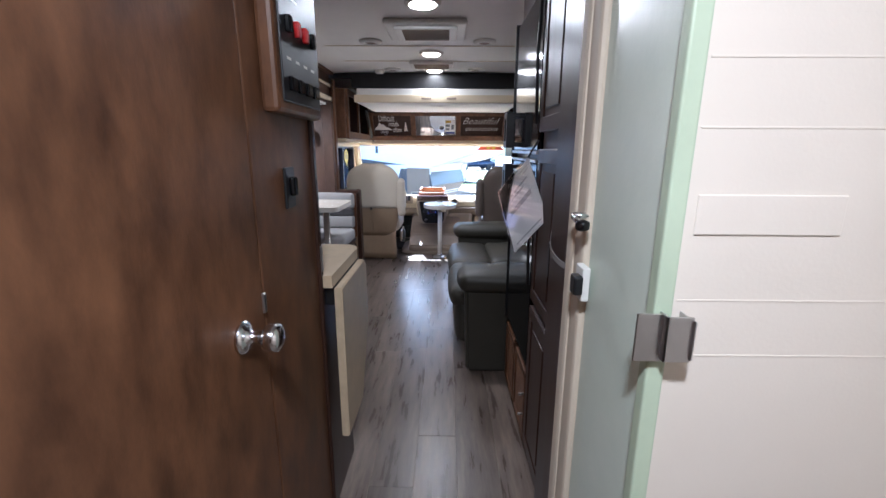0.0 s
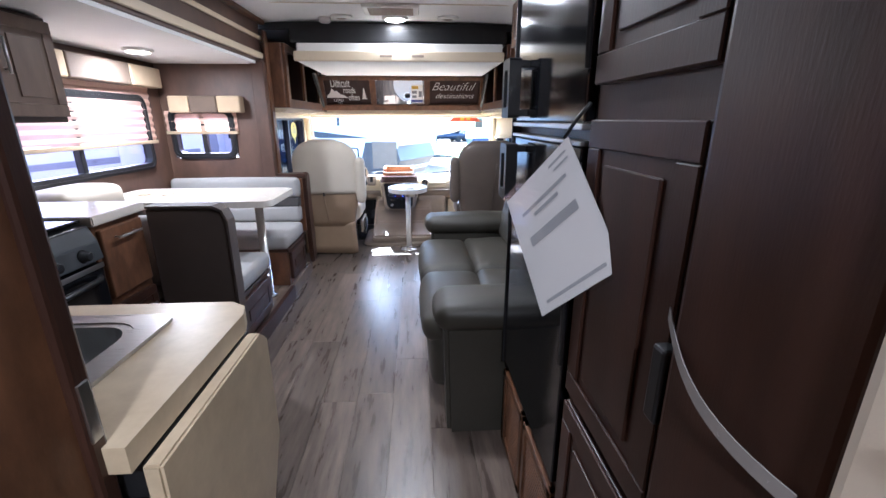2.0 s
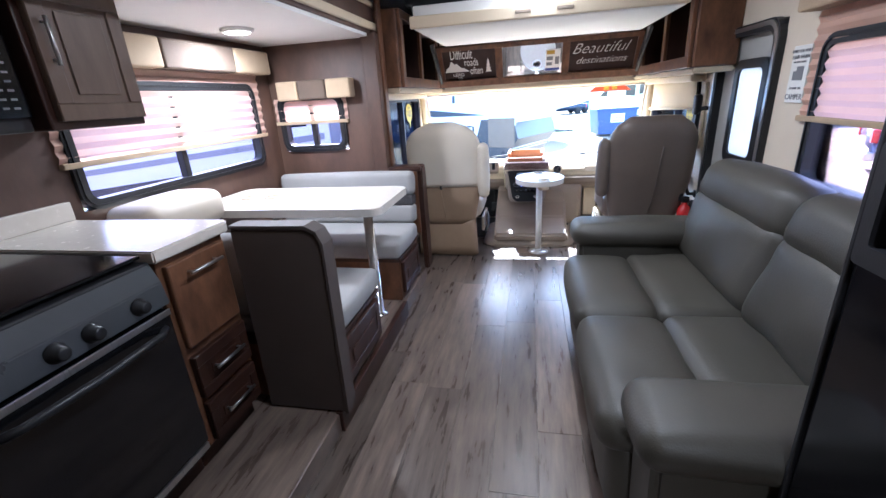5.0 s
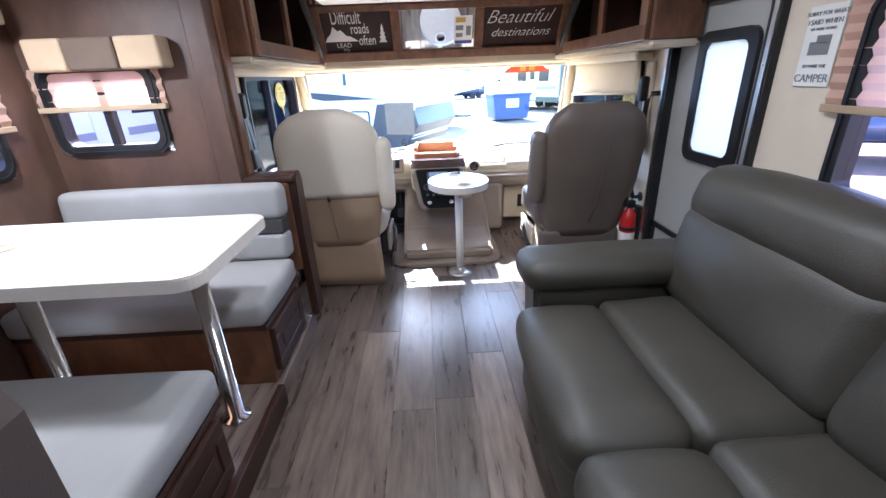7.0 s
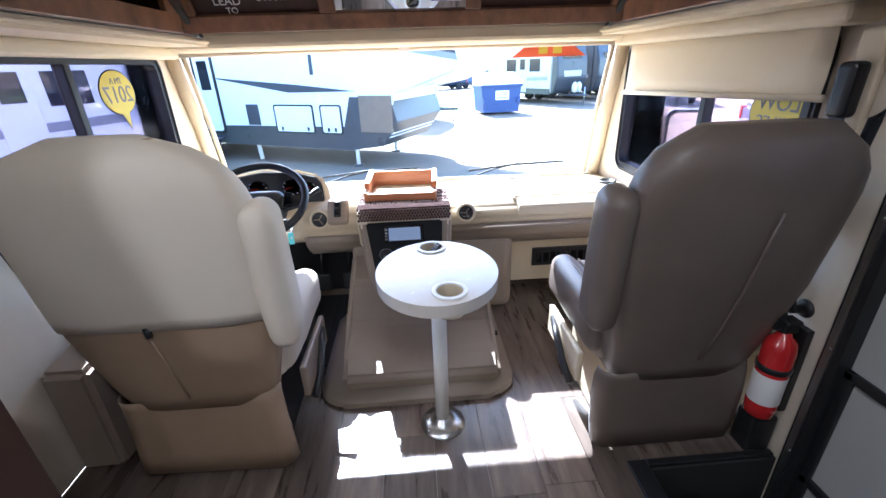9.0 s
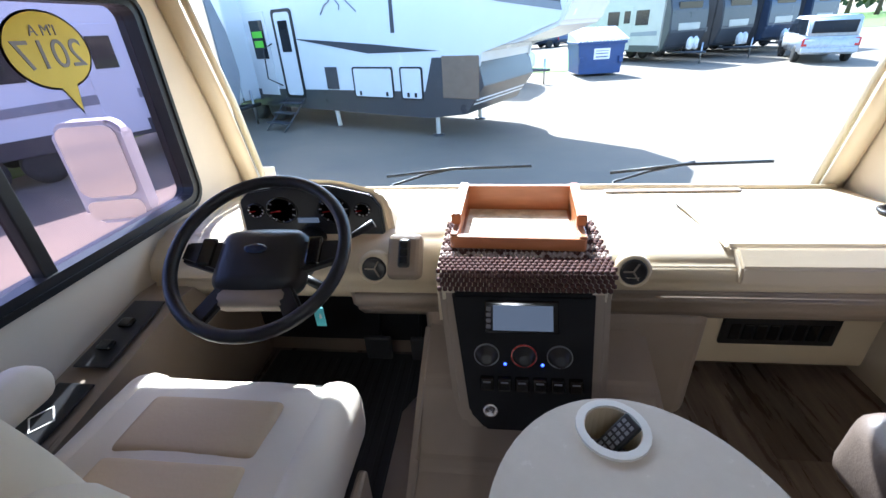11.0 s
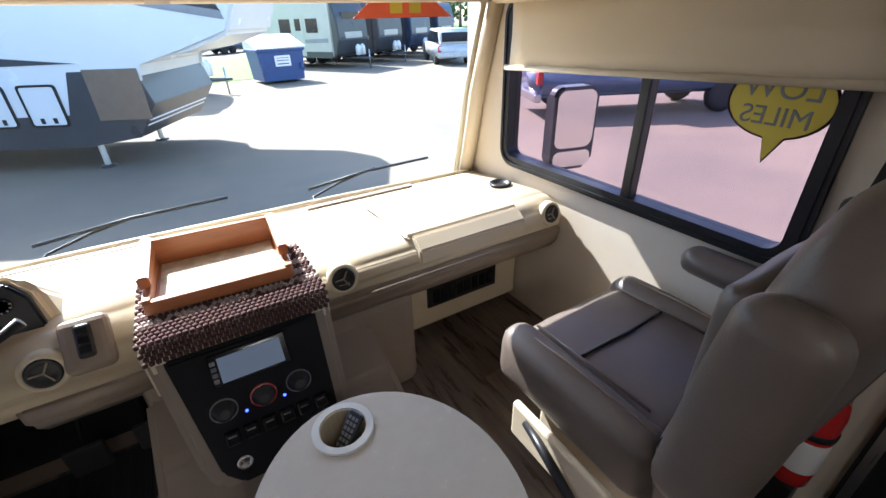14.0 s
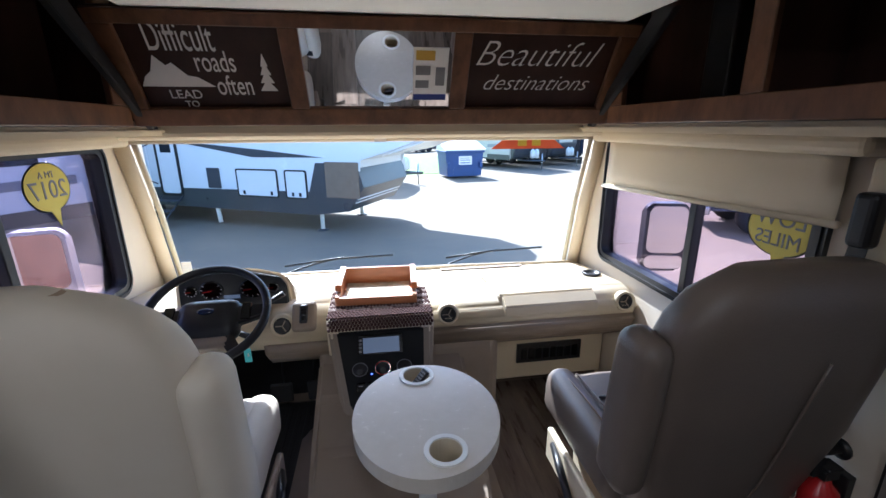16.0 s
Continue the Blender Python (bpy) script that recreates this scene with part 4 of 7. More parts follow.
# ---------------- entry door ----------------
ed = thing("door_2", (XR, 5.56, -0.5), "grey entry door with a tall frosted window", "door", kind="structure")
ring("leaf", "x", 1.165, 1.2, rrect(5.24, 5.895, -0.5, 1.58, 0.08), rrect(5.35, 5.66, 0.9, 1.41, 0.04), GREY_DOOR, ed)
ring("frame", "x", 1.118, 1.19, rrect(5.19, 5.94, -0.55, 1.63, 0.1), rrect(5.245, 5.885, -0.5, 1.575, 0.08), BLACK, ed)
ring("frame_bead", "x", 1.112, 1.12, rrect(5.20, 5.93, -0.54, 1.62, 0.1), rrect(5.222, 5.908, -0.52, 1.598, 0.09), STEEL, ed)
ring("window_frame", "x", 1.146, 1.17, rrect(5.31, 5.70, 0.86, 1.45, 0.06), rrect(5.36, 5.65, 0.91, 1.40, 0.04), BLACK, ed)
fg = box("window_pane", (1.158, 5.355, 0.905), (1.164, 5.655, 1.405), translucent("frosted_pane", (0.9, 0.9, 0.9), (0.88, 0.88, 0.88)), ed, 0)
for lo, hi in (((1.15, 5.25, 0.42), (1.168, 5.89, 0.45)), ((1.15, 5.25, 0.0), (1.168, 5.89, 0.03)), ((1.15, 5.6, 0.03), (1.168, 5.625, 0.42)), ((1.15, 5.86, -0.4), (1.168, 5.89, 0.45))):
    box("screen_bar", lo, hi, BLACK, ed, 0.005)
for z in (0.1, 0.5, 0.9, 1.3):
    for y in (5.215, 5.915):
        lathe("screw", [(0.007, 0), (0.006, 0.003), (0.002, 0.004)], (1.113, y, z), STEEL, ed, 8, Matrix.Rotation(radians(-90), 4, "Y"))
sp = thing("entry_steps", (0.9, 5.7, -0.5), "black stepwell with ribbed edge below the floor", "steps")
boxes("well", [((0.66, 5.43, -0.5), (XR, 5.98, -0.46)), ((0.645, 5.43, -0.5), (0.665, 5.98, -0.005)), ((0.66, 5.425, -0.5), (XR, 5.44, -0.005)), ((0.66, 5.97, -0.5), (XR, 5.985, -0.005)), ((0.66, 5.43, -0.27), (0.9, 5.98, -0.23))], RUBBER, sp)
boxes("edge_trim", [((0.625, 5.40, -0.005), (0.69, 6.0, 0.012)), ((0.69, 5.975, -0.005), (1.14, 6.0, 0.012)), ((0.69, 5.40, -0.005), (1.14, 5.43, 0.012))], BLACK, sp)
gb = thing("grab_handle", (1.1, 6.0, 0.5), "black steel grab handle beside the door", "handle")
tube("bar", [(1.14, 5.965, 1.17), (1.09, 5.975, 1.17), (1.075, 5.99, 1.13), (1.075, 6.02, 0.85), (1.08, 6.05, 0.6), (1.1, 6.055, 0.55), (1.145, 6.055, 0.55)], 0.014, BLACK, gb, 12)
for y, z in ((5.965, 1.17), (6.055, 0.55)):
    lathe("flange", [(0.03, 0), (0.03, 0.006), (0.016, 0.012)], (1.149, y, z), BLACK, gb, 16, Matrix.Rotation(radians(-90), 4, "Y"))
fe = thing("fire_extinguisher", (1.06, 6.04, 0.15), "red fire extinguisher strapped to the wall", "fire extinguisher")
lathe("cylinder", [(0.03, 0.15), (0.045, 0.165), (0.047, 0.2), (0.047, 0.42), (0.04, 0.455), (0.02, 0.475), (0.016, 0.49)], (1.08, 6.03, 0.0), RED, fe, 24)
lathe("label", [(0.0475, 0.22), (0.0478, 0.221), (0.0478, 0.33), (0.0475, 0.331)], (1.08, 6.03, 0.0), PAPER, fe, 24)
boxes("valve", [((1.055, 6.01, 0.49), (1.105, 6.05, 0.52)), ((1.05, 6.0, 0.525), (1.1, 6.045, 0.537)), ((1.03, 6.02, 0.5), (1.06, 6.035, 0.56))], BLACK, fe)
lathe("strap", [(0.049, 0.345), (0.05, 0.346), (0.05, 0.365), (0.049, 0.366)], (1.08, 6.03, 0.0), BLACK, fe, 24)
box("bracket", (1.12, 6.0, 0.18), (1.148, 6.06, 0.5), BLACK, fe, 0.004)
box("foot", (1.05, 6.0, 0.0), (1.14, 6.08, 0.15), BLACK, fe, 0.01)
sg = thing("camper_sign", (1.14, 5.02, 1.2), "pale tin sign with grey camper lettering", "sign")
box("plate", (1.141, 4.945, 1.225), (1.147, 5.085, 1.475), WHITE, sg, 0.002)
sm = Matrix.Translation((1.1405, 5.015, 0)) @ Matrix(((0, 0, 1, 0), (-1, 0, 0, 0), (0, 1, 0, 0), (0, 0, 0, 1)))
for words, z, size in (("SORRY FOR WHAT", 1.445, 0.018), ("I SAID WHEN", 1.418, 0.022), ("WE WERE TRYING", 1.4, 0.012), ("TO PARK THE", 1.285, 0.015), ("CAMPER", 1.24, 0.036)):
    lettering("words", words, size, sm @ Matrix.Translation((0, z, -0.001)), INK, sg)
boxes("picture", [((1.139, 4.975, 1.325), (1.1412, 5.055, 1.365)), ((1.139, 4.975, 1.36), (1.1412, 5.03, 1.385))], INK, sg)

# ---------------- overhead cab ----------------
bk = thing("drop_down_bunk", (0, 6.3, 1.78), "white-bottomed drop-down bunk with cream front band", "bunk")
box("platform", (-0.86, 5.72, 1.785), (0.84, 6.86, 1.93), CEIL, bk, 0.01)
box("front_band", (-0.88, 5.69, 1.79), (0.85, 5.72, 1.865), CREAM_PLASTIC, bk, 0.008)
# black block stands in for the shade between bunk and ceiling
box("gap_shade", (-0.92, 5.75, 1.93), (0.88, 6.8, 2.05), BLACK, bk, 0.02)
for x in (-0.13, 0.13):
    box("latch", (x - 0.05, 5.682, 1.82), (x + 0.05, 5.692, 1.84), TAUPE, bk, 0.003)
# black strip painting the shade of the gap along the ceiling
boxes("ceiling_gap_shade", [((-1.2, 5.75, 2.03), (1.1, 5.78, 2.088))], BLACK, bk)


def cab_cabinet(s, x_out, x_in):
    """An open cubby cabinet over a side window; s is the side."""
    c = thing("cab_overhead_cabinet", ((x_out + x_in) / 2, 6.3, 1.42), "walnut overhead cabinet with open cubbies", "cabinet", "cab overhead cabinets")
    lo, hi = min(x_out, x_in), max(x_out, x_in)
    boxes("shelf_boards", [((lo, 5.72, 1.43), (hi, 7.2, 1.45)), ((lo, 5.72, 1.91), (hi, 7.2, 1.93)), ((lo, 5.72, 1.45), (hi, 5.75, 1.91)), ((lo, 6.28, 1.45), (hi, 6.31, 1.91)), ((lo, 7.17, 1.45), (hi, 7.2, 1.91))], WOOD_DARK, c)
    box("back", (x_out - 0.005 * s, 5.75, 1.45), (x_out - 0.012 * s, 7.17, 1.91), WOOD_DARK, c, 0)
    f0, f1 = sorted((x_in, x_in - 0.022 * s))
    boxes("face_frame", [((f0, 5.72, 1.43), (f1, 7.0, 1.5)), ((f0, 5.72, 1.87), (f1, 7.0, 1.93)), ((f0, 5.72, 1.5), (f1, 5.79, 1.87)), ((f0, 6.26, 1.5), (f1, 6.33, 1.87)), ((f0, 6.9, 1.5), (f1, 7.0, 1.87))], WOOD, c)
    p0, p1 = sorted((x_in + 0.005 * s, x_out))
    prism("bottom_pad", [(p0, 5.7), (p1, 5.7), (p1, 7.3), (p0, 7.3)], "z", 1.395, 1.428, CREAM_PLASTIC, c, 0.012)
    box("end_cap", (lo + 0.0, 5.695, 1.43), (hi, 5.72, 1.93), WOOD, c, 0.01)
    box("speaker", (x_out - 0.08 * s if s > 0 else x_out + 0.02, 6.6, 1.46), (x_out - 0.02 if s > 0 else x_out + 0.08, 6.72, 1.86), BLACK, c, 0.01)
    # tapering black diagonal in front of the face frame, beside the sign board
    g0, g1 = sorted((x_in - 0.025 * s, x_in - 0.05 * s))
    prism("dark_wedge", [(6.6, 1.78), (7.08, 1.42), (7.12, 1.42), (6.7, 1.8)], "x", g0, g1, BLACK, c, 0.003)


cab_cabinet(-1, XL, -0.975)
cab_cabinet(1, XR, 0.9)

# sloped sign board across the front: local x along the board, local y up its face
SLOPE = Matrix.Translation((-0.04, 6.95, 1.605))
TOP, BOT = Vector((0, 6.84, 1.78)), Vector((0, 7.05, 1.435))
upv = (TOP - BOT).normalized()
nrm = Vector((1, 0, 0)).cross(upv)
SB = Matrix(((1, upv.x, nrm.x, -0.035), (0, upv.y, nrm.y, (TOP.y + BOT.y) / 2), (0, upv.z, nrm.z, (TOP.z + BOT.z) / 2), (0, 0, 0, 1)))
H2 = (TOP - BOT).length / 2
sb = thing("sign_board", (-0.035, 7.0, 1.43), "walnut front board with lettered panels and a mirror", "sign board")


def sbox(name, x0, x1, y0, y1, z0, z1, mat, bev=0.004):
    return box(name, (x0, y0, z0), (x1, y1, z1), mat, sb, bev, m=SB)


sbox("backing", -0.92, 0.92, -H2, H2, -0.03, -0.012, WOOD_DARK)
for y0, y1 in ((-H2, -H2 + 0.07), (H2 - 0.045, H2)):
    sbox("rail", -0.93, 0.93, y0, y1, -0.012, 0.01, WOOD)
for x0, x1 in ((-0.93, -0.86), (-0.365, -0.30), (0.235, 0.30), (0.86, 0.93)):
    sbox("stile", x0, x1, -H2 + 0.07, H2 - 0.045, -0.012, 0.0095, WOOD)
sbox("mirror", -0.30, 0.235, -H2 + 0.07, H2 - 0.045, -0.012, -0.004, MIRROR, 0)
T = lambda x, y: SB @ Matrix.Translation((x, y, -0.0105))
NAR = Matrix.Diagonal((0.66, 1.15, 1, 1))
lettering("words", "Difficult", 0.12, T(-0.685, 0.07) @ Matrix.Diagonal((0.56, 1.15, 1, 1)), LETTER, sb)
lettering("words", "roads", 0.09, T(-0.595, 0.0) @ NAR, LETTER, sb)
lettering("words", "often", 0.09, T(-0.55, -0.085) @ NAR, LETTER, sb)
lettering("words", "LEAD", 0.046, T(-0.725, -0.1), LETTER, sb)
lettering("words", "TO", 0.034, T(-0.715, -0.133), LETTER, sb)
lettering("words", "Beautiful", 0.135, T(0.55, 0.035), LETTER, sb, shear=0.45, thin=0.0025)
lettering("words", "destinations", 0.09, T(0.575, -0.06), LETTER, sb, shear=0.45, thin=0.0015)
bm = bmesh.new()
pts = [(-0.82, -0.055), (-0.80, -0.02), (-0.775, 0.0), (-0.75, 0.055), (-0.72, 0.02), (-0.70, 0.03), (-0.66, -0.015), (-0.63, -0.02), (-0.58, -0.055)]
vs = [bm.verts.new(SB @ Vector((x - 0.035, y, -0.0095))) for x, y in pts]
bm.faces.new(vs)
tri = bmesh.ops.extrude_face_region(bm, geom=bm.faces[:])
for v in [g for g in tri["geom"] if isinstance(g, bmesh.types.BMVert)]:
    v.co += nrm * 0.001
done("mountain", bm, LETTER, sb)
for k in range(4):
    x0, yy, w = -0.435, -0.07 + k * 0.03, 0.03 - k * 0.006
    bm = bmesh.new()
    vs = [bm.verts.new(SB @ Vector(p)) for p in ((x0 - w, yy, -0.0098), (x0 + w, yy, -0.0098), (x0, yy + 0.045, -0.0098), (x0 - w, yy, -0.0118), (x0 + w, yy, -0.0118), (x0, yy + 0.045, -0.0118))]
    bm.faces.new(vs[:3]); bm.faces.new(vs[3:])
    done("fir_tree", bm, LETTER, sb)
tg = thing("price_card", (0.15, 6.98, 1.5), "white and blue product card stuck on the mirror", "card")
for lo, hi, m in (((0.09, -0.1, -0.0035), (0.22, 0.1, -0.002), PAPER), ((0.092, -0.098, -0.0019), (0.218, -0.075, -0.0012), surface("blue_ink", (0.03, 0.05, 0.25), rough=0.5, bump=0)), ((0.1, 0.055, -0.0019), (0.17, 0.09, -0.0012), surface("mustard_ink", (0.5, 0.3, 0.03), rough=0.5, bump=0)), ((0.1, 0.0, -0.0019), (0.155, 0.035, -0.0012), INK), ((0.1, -0.05, -0.0019), (0.15, -0.02, -0.0012), INK), ((0.175, -0.04, -0.0019), (0.21, 0.03, -0.0012), INK)):
    box("sheet" if m is PAPER else "bar", lo, hi, m, tg, 0, m=SB)

# side shade over the passenger window
rs = thing("roller_shade", (1.1, 6.75, 1.18), "cream roller shade half lowered over the passenger window", "window shade")
bm = bmesh.new()
rows = [[bm.verts.new((1.108 + 0.004 * math.sin(i * 1.9 + j), 6.19 + 1.16 * i / 16, 1.166 - 0.046 * i / 16 + (0.2 + 0.046 * i / 16) * j / 4)) for i in range(17)] for j in range(5)]
for p, q in zip(rows, rows[1:]):
    for i in range(16):
        bm.faces.new((p[i], p[i + 1], q[i + 1], q[i]))
ext = bmesh.ops.extrude_face_region(bm, geom=bm.faces[:])
for v in [g for g in ext["geom"] if isinstance(g, bmesh.types.BMVert)]:
    v.co.x -= 0.002
done("cloth", bm, ROLLER, rs, True)
tube("hem_bar", [(1.107, 6.18, 1.163), (1.107, 7.38, 1.115)], 0.011, ROLLER, rs, 10)
box("cassette", (1.03, 6.1, 1.345), (1.14, 7.4, 1.40), CREAM_PLASTIC, rs, 0.02, 3)
ls = thing("roller_shade", (-1.24, 6.75, 1.35), "cream rolled-up shade cassette over the driver window", "window shade")
box("cassette", (-1.28, 5.95, 1.345), (-1.18, 7.4, 1.40), CREAM_PLASTIC, ls, 0.02, 3)

for x, s in ((XL + 0.002, 1), (XR - 0.002, -1)):
    bt = thing("seat_belt", (x, 6.12, 0.85), "black seat belt on a cream wall anchor", "seat belt", "seat belts")
    p0, p1 = sorted((x, x + s * 0.022))
    box("anchor_plate", (p0, 6.07, 0.88), (p1, 6.15, 1.34), CREAM_PLASTIC, bt, 0.01, 3)
    p0, p1 = sorted((x + s * 0.02, x + s * 0.07))
    box("guide", (p0, 6.085, 1.12), (p1, 6.14, 1.26), BLACK, bt, 0.015, 3)
    box("retractor", (p0, 6.08, 0.82), (p1, 6.18, 0.94), BLACK, bt, 0.02, 3)
    w0 = x + s * 0.05
    for a, b in (((w0, 6.11, 1.15), (w0, 6.13, 0.9)), ((w0, 6.14, 1.13), (w0 + s * 0.02, 6.3, 0.35)))[:2 if s > 0 else 1]:
        a, b = Vector(a), Vector(b)
        bm = bmesh.new()
        e1, e2 = Vector((0, 0.022, 0)), Vector((s * 0.0015, 0, 0))
        vs = [bm.verts.new(p + i * e1 + j * e2) for p in (a, b) for i in (-1, 1) for j in (-1, 1)]
        for f in ((0, 1, 3, 2), (4, 5, 7, 6), (0, 1, 5, 4), (2, 3, 7, 6), (0, 2, 6, 4), (1, 3, 7, 5)):
            bm.faces.new([vs[i] for i in f])
        done("webbing", bm, BLACK, bt)

# ---------------- captain chairs ----------------
def chair(cx, inner, covered, label):
    """A captain chair facing the windscreen; inner is the side of its aisle armrest."""
    c = thing("captain_chair", (cx, 6.3, 0), label, "chair", "captain chairs")
    main = COVER if covered else TAN
    box("pedestal", (cx - 0.2, 6.2, 0), (cx + 0.2, 6.55, 0.26), CREAM_PLASTIC if not covered else BLACK, c, 0.01)
    # fabric skirt with a soft hem
    bm = bmesh.new()
    ring_pts = rrect(cx - 0.27, cx + 0.25, 6.09, 6.6, 0.05, 4)
    rows = []
    for k, z in enumerate((0.02, 0.1, 0.2, 0.3, 0.34)):
        rows.append([bm.verts.new((u + 0.008 * math.sin(7 * u + 9 * v + k), v + 0.008 * math.cos(8 * u + k), z + (0.012 * math.sin(11 * u + 5 * v) if k == 0 else 0))) for u, v in ring_pts if True])
    n = len(ring_pts)
    for p, q in zip(rows, rows[1:]):
        for i in range(n):
            if ring_pts[i][1] < 6.32 and ring_pts[(i + 1) % n][1] < 6.32:
                bm.faces.new((p[i], p[(i + 1) % n], q[(i + 1) % n], q[i]))
    for v in [v for v in bm.verts if not v.link_faces]:
        bm.verts.remove(v)
    ex = bmesh.ops.extrude_face_region(bm, geom=bm.faces[:])
    for v in [g for g in ex["geom"] if isinstance(g, bmesh.types.BMVert)]:
        v.co.y += 0.004
    done("skirt", bm, SKIRT if covered else TAN, c, True)
    cushion("seat_cushion", (cx - 0.27, 6.15, 0.32), (cx + 0.27, 6.66, 0.515 if covered else 0.5), main, c, 0.06, 0.015, wrinkle=0.006)
    for s in (-1, 1):
        cushion("seat_bolster", (cx + s * 0.235 - 0.055, 6.17, 0.34), (cx + s * 0.235 + 0.055, 6.67, 0.515 if covered else 0.525), main, c, 0.05, 0.005, wrinkle=0.005)
    if covered:
        for y0, y1 in ((6.25, 6.42), (6.43, 6.57)):
            cushion("seat_panel", (cx - 0.15, y0, 0.49), (cx + 0.15, y1, 0.533), surface("tan_cover_panel", (0.5, 0.38, 0.23), (0.45, 0.34, 0.2), rough=0.6, scale=4, bump=0.2) if y0 < 6.3 else bpy.data.materials["tan_cover_panel"], c, 0.015, 0.004)
    # back shell, shaped in outline
    def back(name, z0, z1, mat, grow, pts_n=14):
        bm = bmesh.new()
        rows = []
        for k in range(pts_n + 1):
            z = z0 + (z1 - z0) * k / pts_n
            q = (z - 0.3) / 0.85
            w = 0.228 + 0.074 * min(1, q / 0.42) ** 0.8
            if q > 0.72:
                w *= math.sqrt(max(0.02, 1 - ((q - 0.72) / 0.30) ** 2.6))
            d = 0.075 + 0.01 * math.sin(q * 3)
            if q > 0.85:
                d *= math.sqrt(max(0.05, 1 - ((q - 0.85) / 0.16) ** 2))
            w, d = w + grow, d + grow
            yc = 6.165 - (0.125 if covered else 0.155) * q
            row = []
            for i in range(28):
                a = 2 * math.pi * i / 28
                ca, sa = math.cos(a), math.sin(a)
                u = w * math.copysign(abs(ca) ** 0.45, ca)
                v = d * math.copysign(abs(sa) ** 0.6, sa)
                nn = noise.noise(Vector((cx + u, v, z)) * 9) * (0.006 if covered else 0.003)
                row.append(bm.verts.new((cx + u, yc + v + nn, z)))
            rows.append(row)
        for p, q in zip(rows, rows[1:]):
            for i in range(28):
                bm.faces.new((p[i], p[(i + 1) % 28], q[(i + 1) % 28], q[i]))
        bm.faces.new(rows[0]); bm.faces.new(rows[-1])
        return done(name, bm, mat, c, True)
    back("backrest", 0.3, 1.15 if covered else 1.135, SKIRT if covered else TAN, 0.0)
    if covered:
        back("cover", 0.64, 1.158, COVER, 0.007)
        tube("toggle", [(cx - 0.03, 6.03, 0.65), (cx - 0.025, 6.025, 0.62)], 0.01, BLACK, c, 8)
    else:
        for s in (-1, 1):
            tube("seam", [(cx + s * 0.18, 6.25, 0.515), (cx + s * 0.18, 6.45, 0.518), (cx + s * 0.175, 6.62, 0.507)], 0.004, TAN, c, 6)
            tube("seam", [(cx + s * 0.235, 6.2, 0.532), (cx + s * 0.235, 6.45, 0.534), (cx + s * 0.235, 6.63, 0.52)], 0.0025, SKIRT, c, 6)
        tube("seam", [(cx - 0.17, 6.46, 0.513), (cx, 6.45, 0.519), (cx + 0.17, 6.46, 0.513)], 0.005, BLACK, c, 6)
        cushion("headrest", (cx - 0.19, 6.0, 0.95), (cx + 0.19, 6.105, 1.08), main, c, 0.07, 0.012)
        cushion("backrest_pad", (cx - 0.2, 6.12, 0.5), (cx + 0.2, 6.2, 0.9), main, c, 0.035, 0.015, wrinkle=0.004)
    tube("seam", [(cx + 0.02, 6.064, 0.4), (cx + 0.04, 6.034, 0.52), (cx + 0.05, 6.008, 0.66), (cx + 0.055, 5.983, 0.8), (cx + 0.06, 5.961, 0.92)] if not covered else [(cx - 0.01, 6.073, 0.36), (cx - 0.02, 6.049, 0.5), (cx - 0.03, 6.029, 0.62)], 0.004, TAN if not covered else SKIRT, c, 6)
    xa = cx + inner * 0.325
    cushion("armrest", (xa - 0.045, 6.02, 0.55), (xa + 0.045, 6.15, 0.985), main, c, 0.045, 0.006, wrinkle=0.004 if covered else 0.0, m=Matrix.Translation((0, 6.12, 0.6)) @ Matrix.Rotation(radians(5), 4, "X") @ Matrix.Translation((0, -6.12, -0.6)))
    tube("armrest_pivot", [(cx + inner * 0.24, 6.13, 0.62), (xa, 6.13, 0.62)], 0.03, BLACK, c, 10)
    xb = cx - inner * 0.3
    cushion("armrest", (xb - 0.045, 6.2, 0.61), (xb + 0.045, 6.5, 0.69), main, c, 0.035, 0.005)
    tube("armrest_pivot", [(cx - inner * 0.22, 6.22, 0.64), (xb, 6.22, 0.64)], 0.025, BLACK, c, 10)
    xl = cx + inner * 0.295
    box("side_valance", (xl - 0.012, 6.22, 0.2), (xl + 0.012, 6.56, 0.33), CREAM_PLASTIC if not covered else TAUPE, c, 0.008)
    tube("lever", [(xl + inner * 0.01, 6.5, 0.3), (xl + inner * 0.03, 6.4, 0.29), (xl + inner * 0.035, 6.3, 0.24), (xl + inner * 0.03, 6.22, 0.2)], 0.014, BLACK, c, 8)
    return c


chair(-0.775, 1, True, "captain chair under an ivory slip cover with tan skirt")
chair(0.8, -1, False, "taupe leather captain chair with stitched back").location.y -= 0.03

# ---------------- pedestal table ----------------
pt = thing("pedestal_table", (0, 6.2, 0), "small round laminate table on a white pedestal", "table")
lathe("base", [(0.085, 0.0), (0.085, 0.006), (0.055, 0.012), (0.034, 0.018), (0.03, 0.04)], (0.005, 6.22, 0.001), STEEL, pt, 28)
for k in range(5):
    a = k * 1.2566
    lathe("screw", [(0.008, 0.0), (0.006, 0.004), (0.002, 0.005)], (0.005 + 0.068 * math.cos(a), 6.22 + 0.068 * math.sin(a), 0.007), STEEL, pt, 8)
lathe("post", [(0.026, 0.03), (0.026, 0.62)], (0.005, 6.22, 0), WHITE, pt, 24)
lathe("flange", [(0.03, 0.6), (0.045, 0.625), (0.08, 0.645)], (0.005, 6.22, 0), WHITE, pt, 24)
CX, CY = 0.005, 6.23
holes = ((-0.005, 6.405), (0.035, 6.075))
bm = bmesh.new()


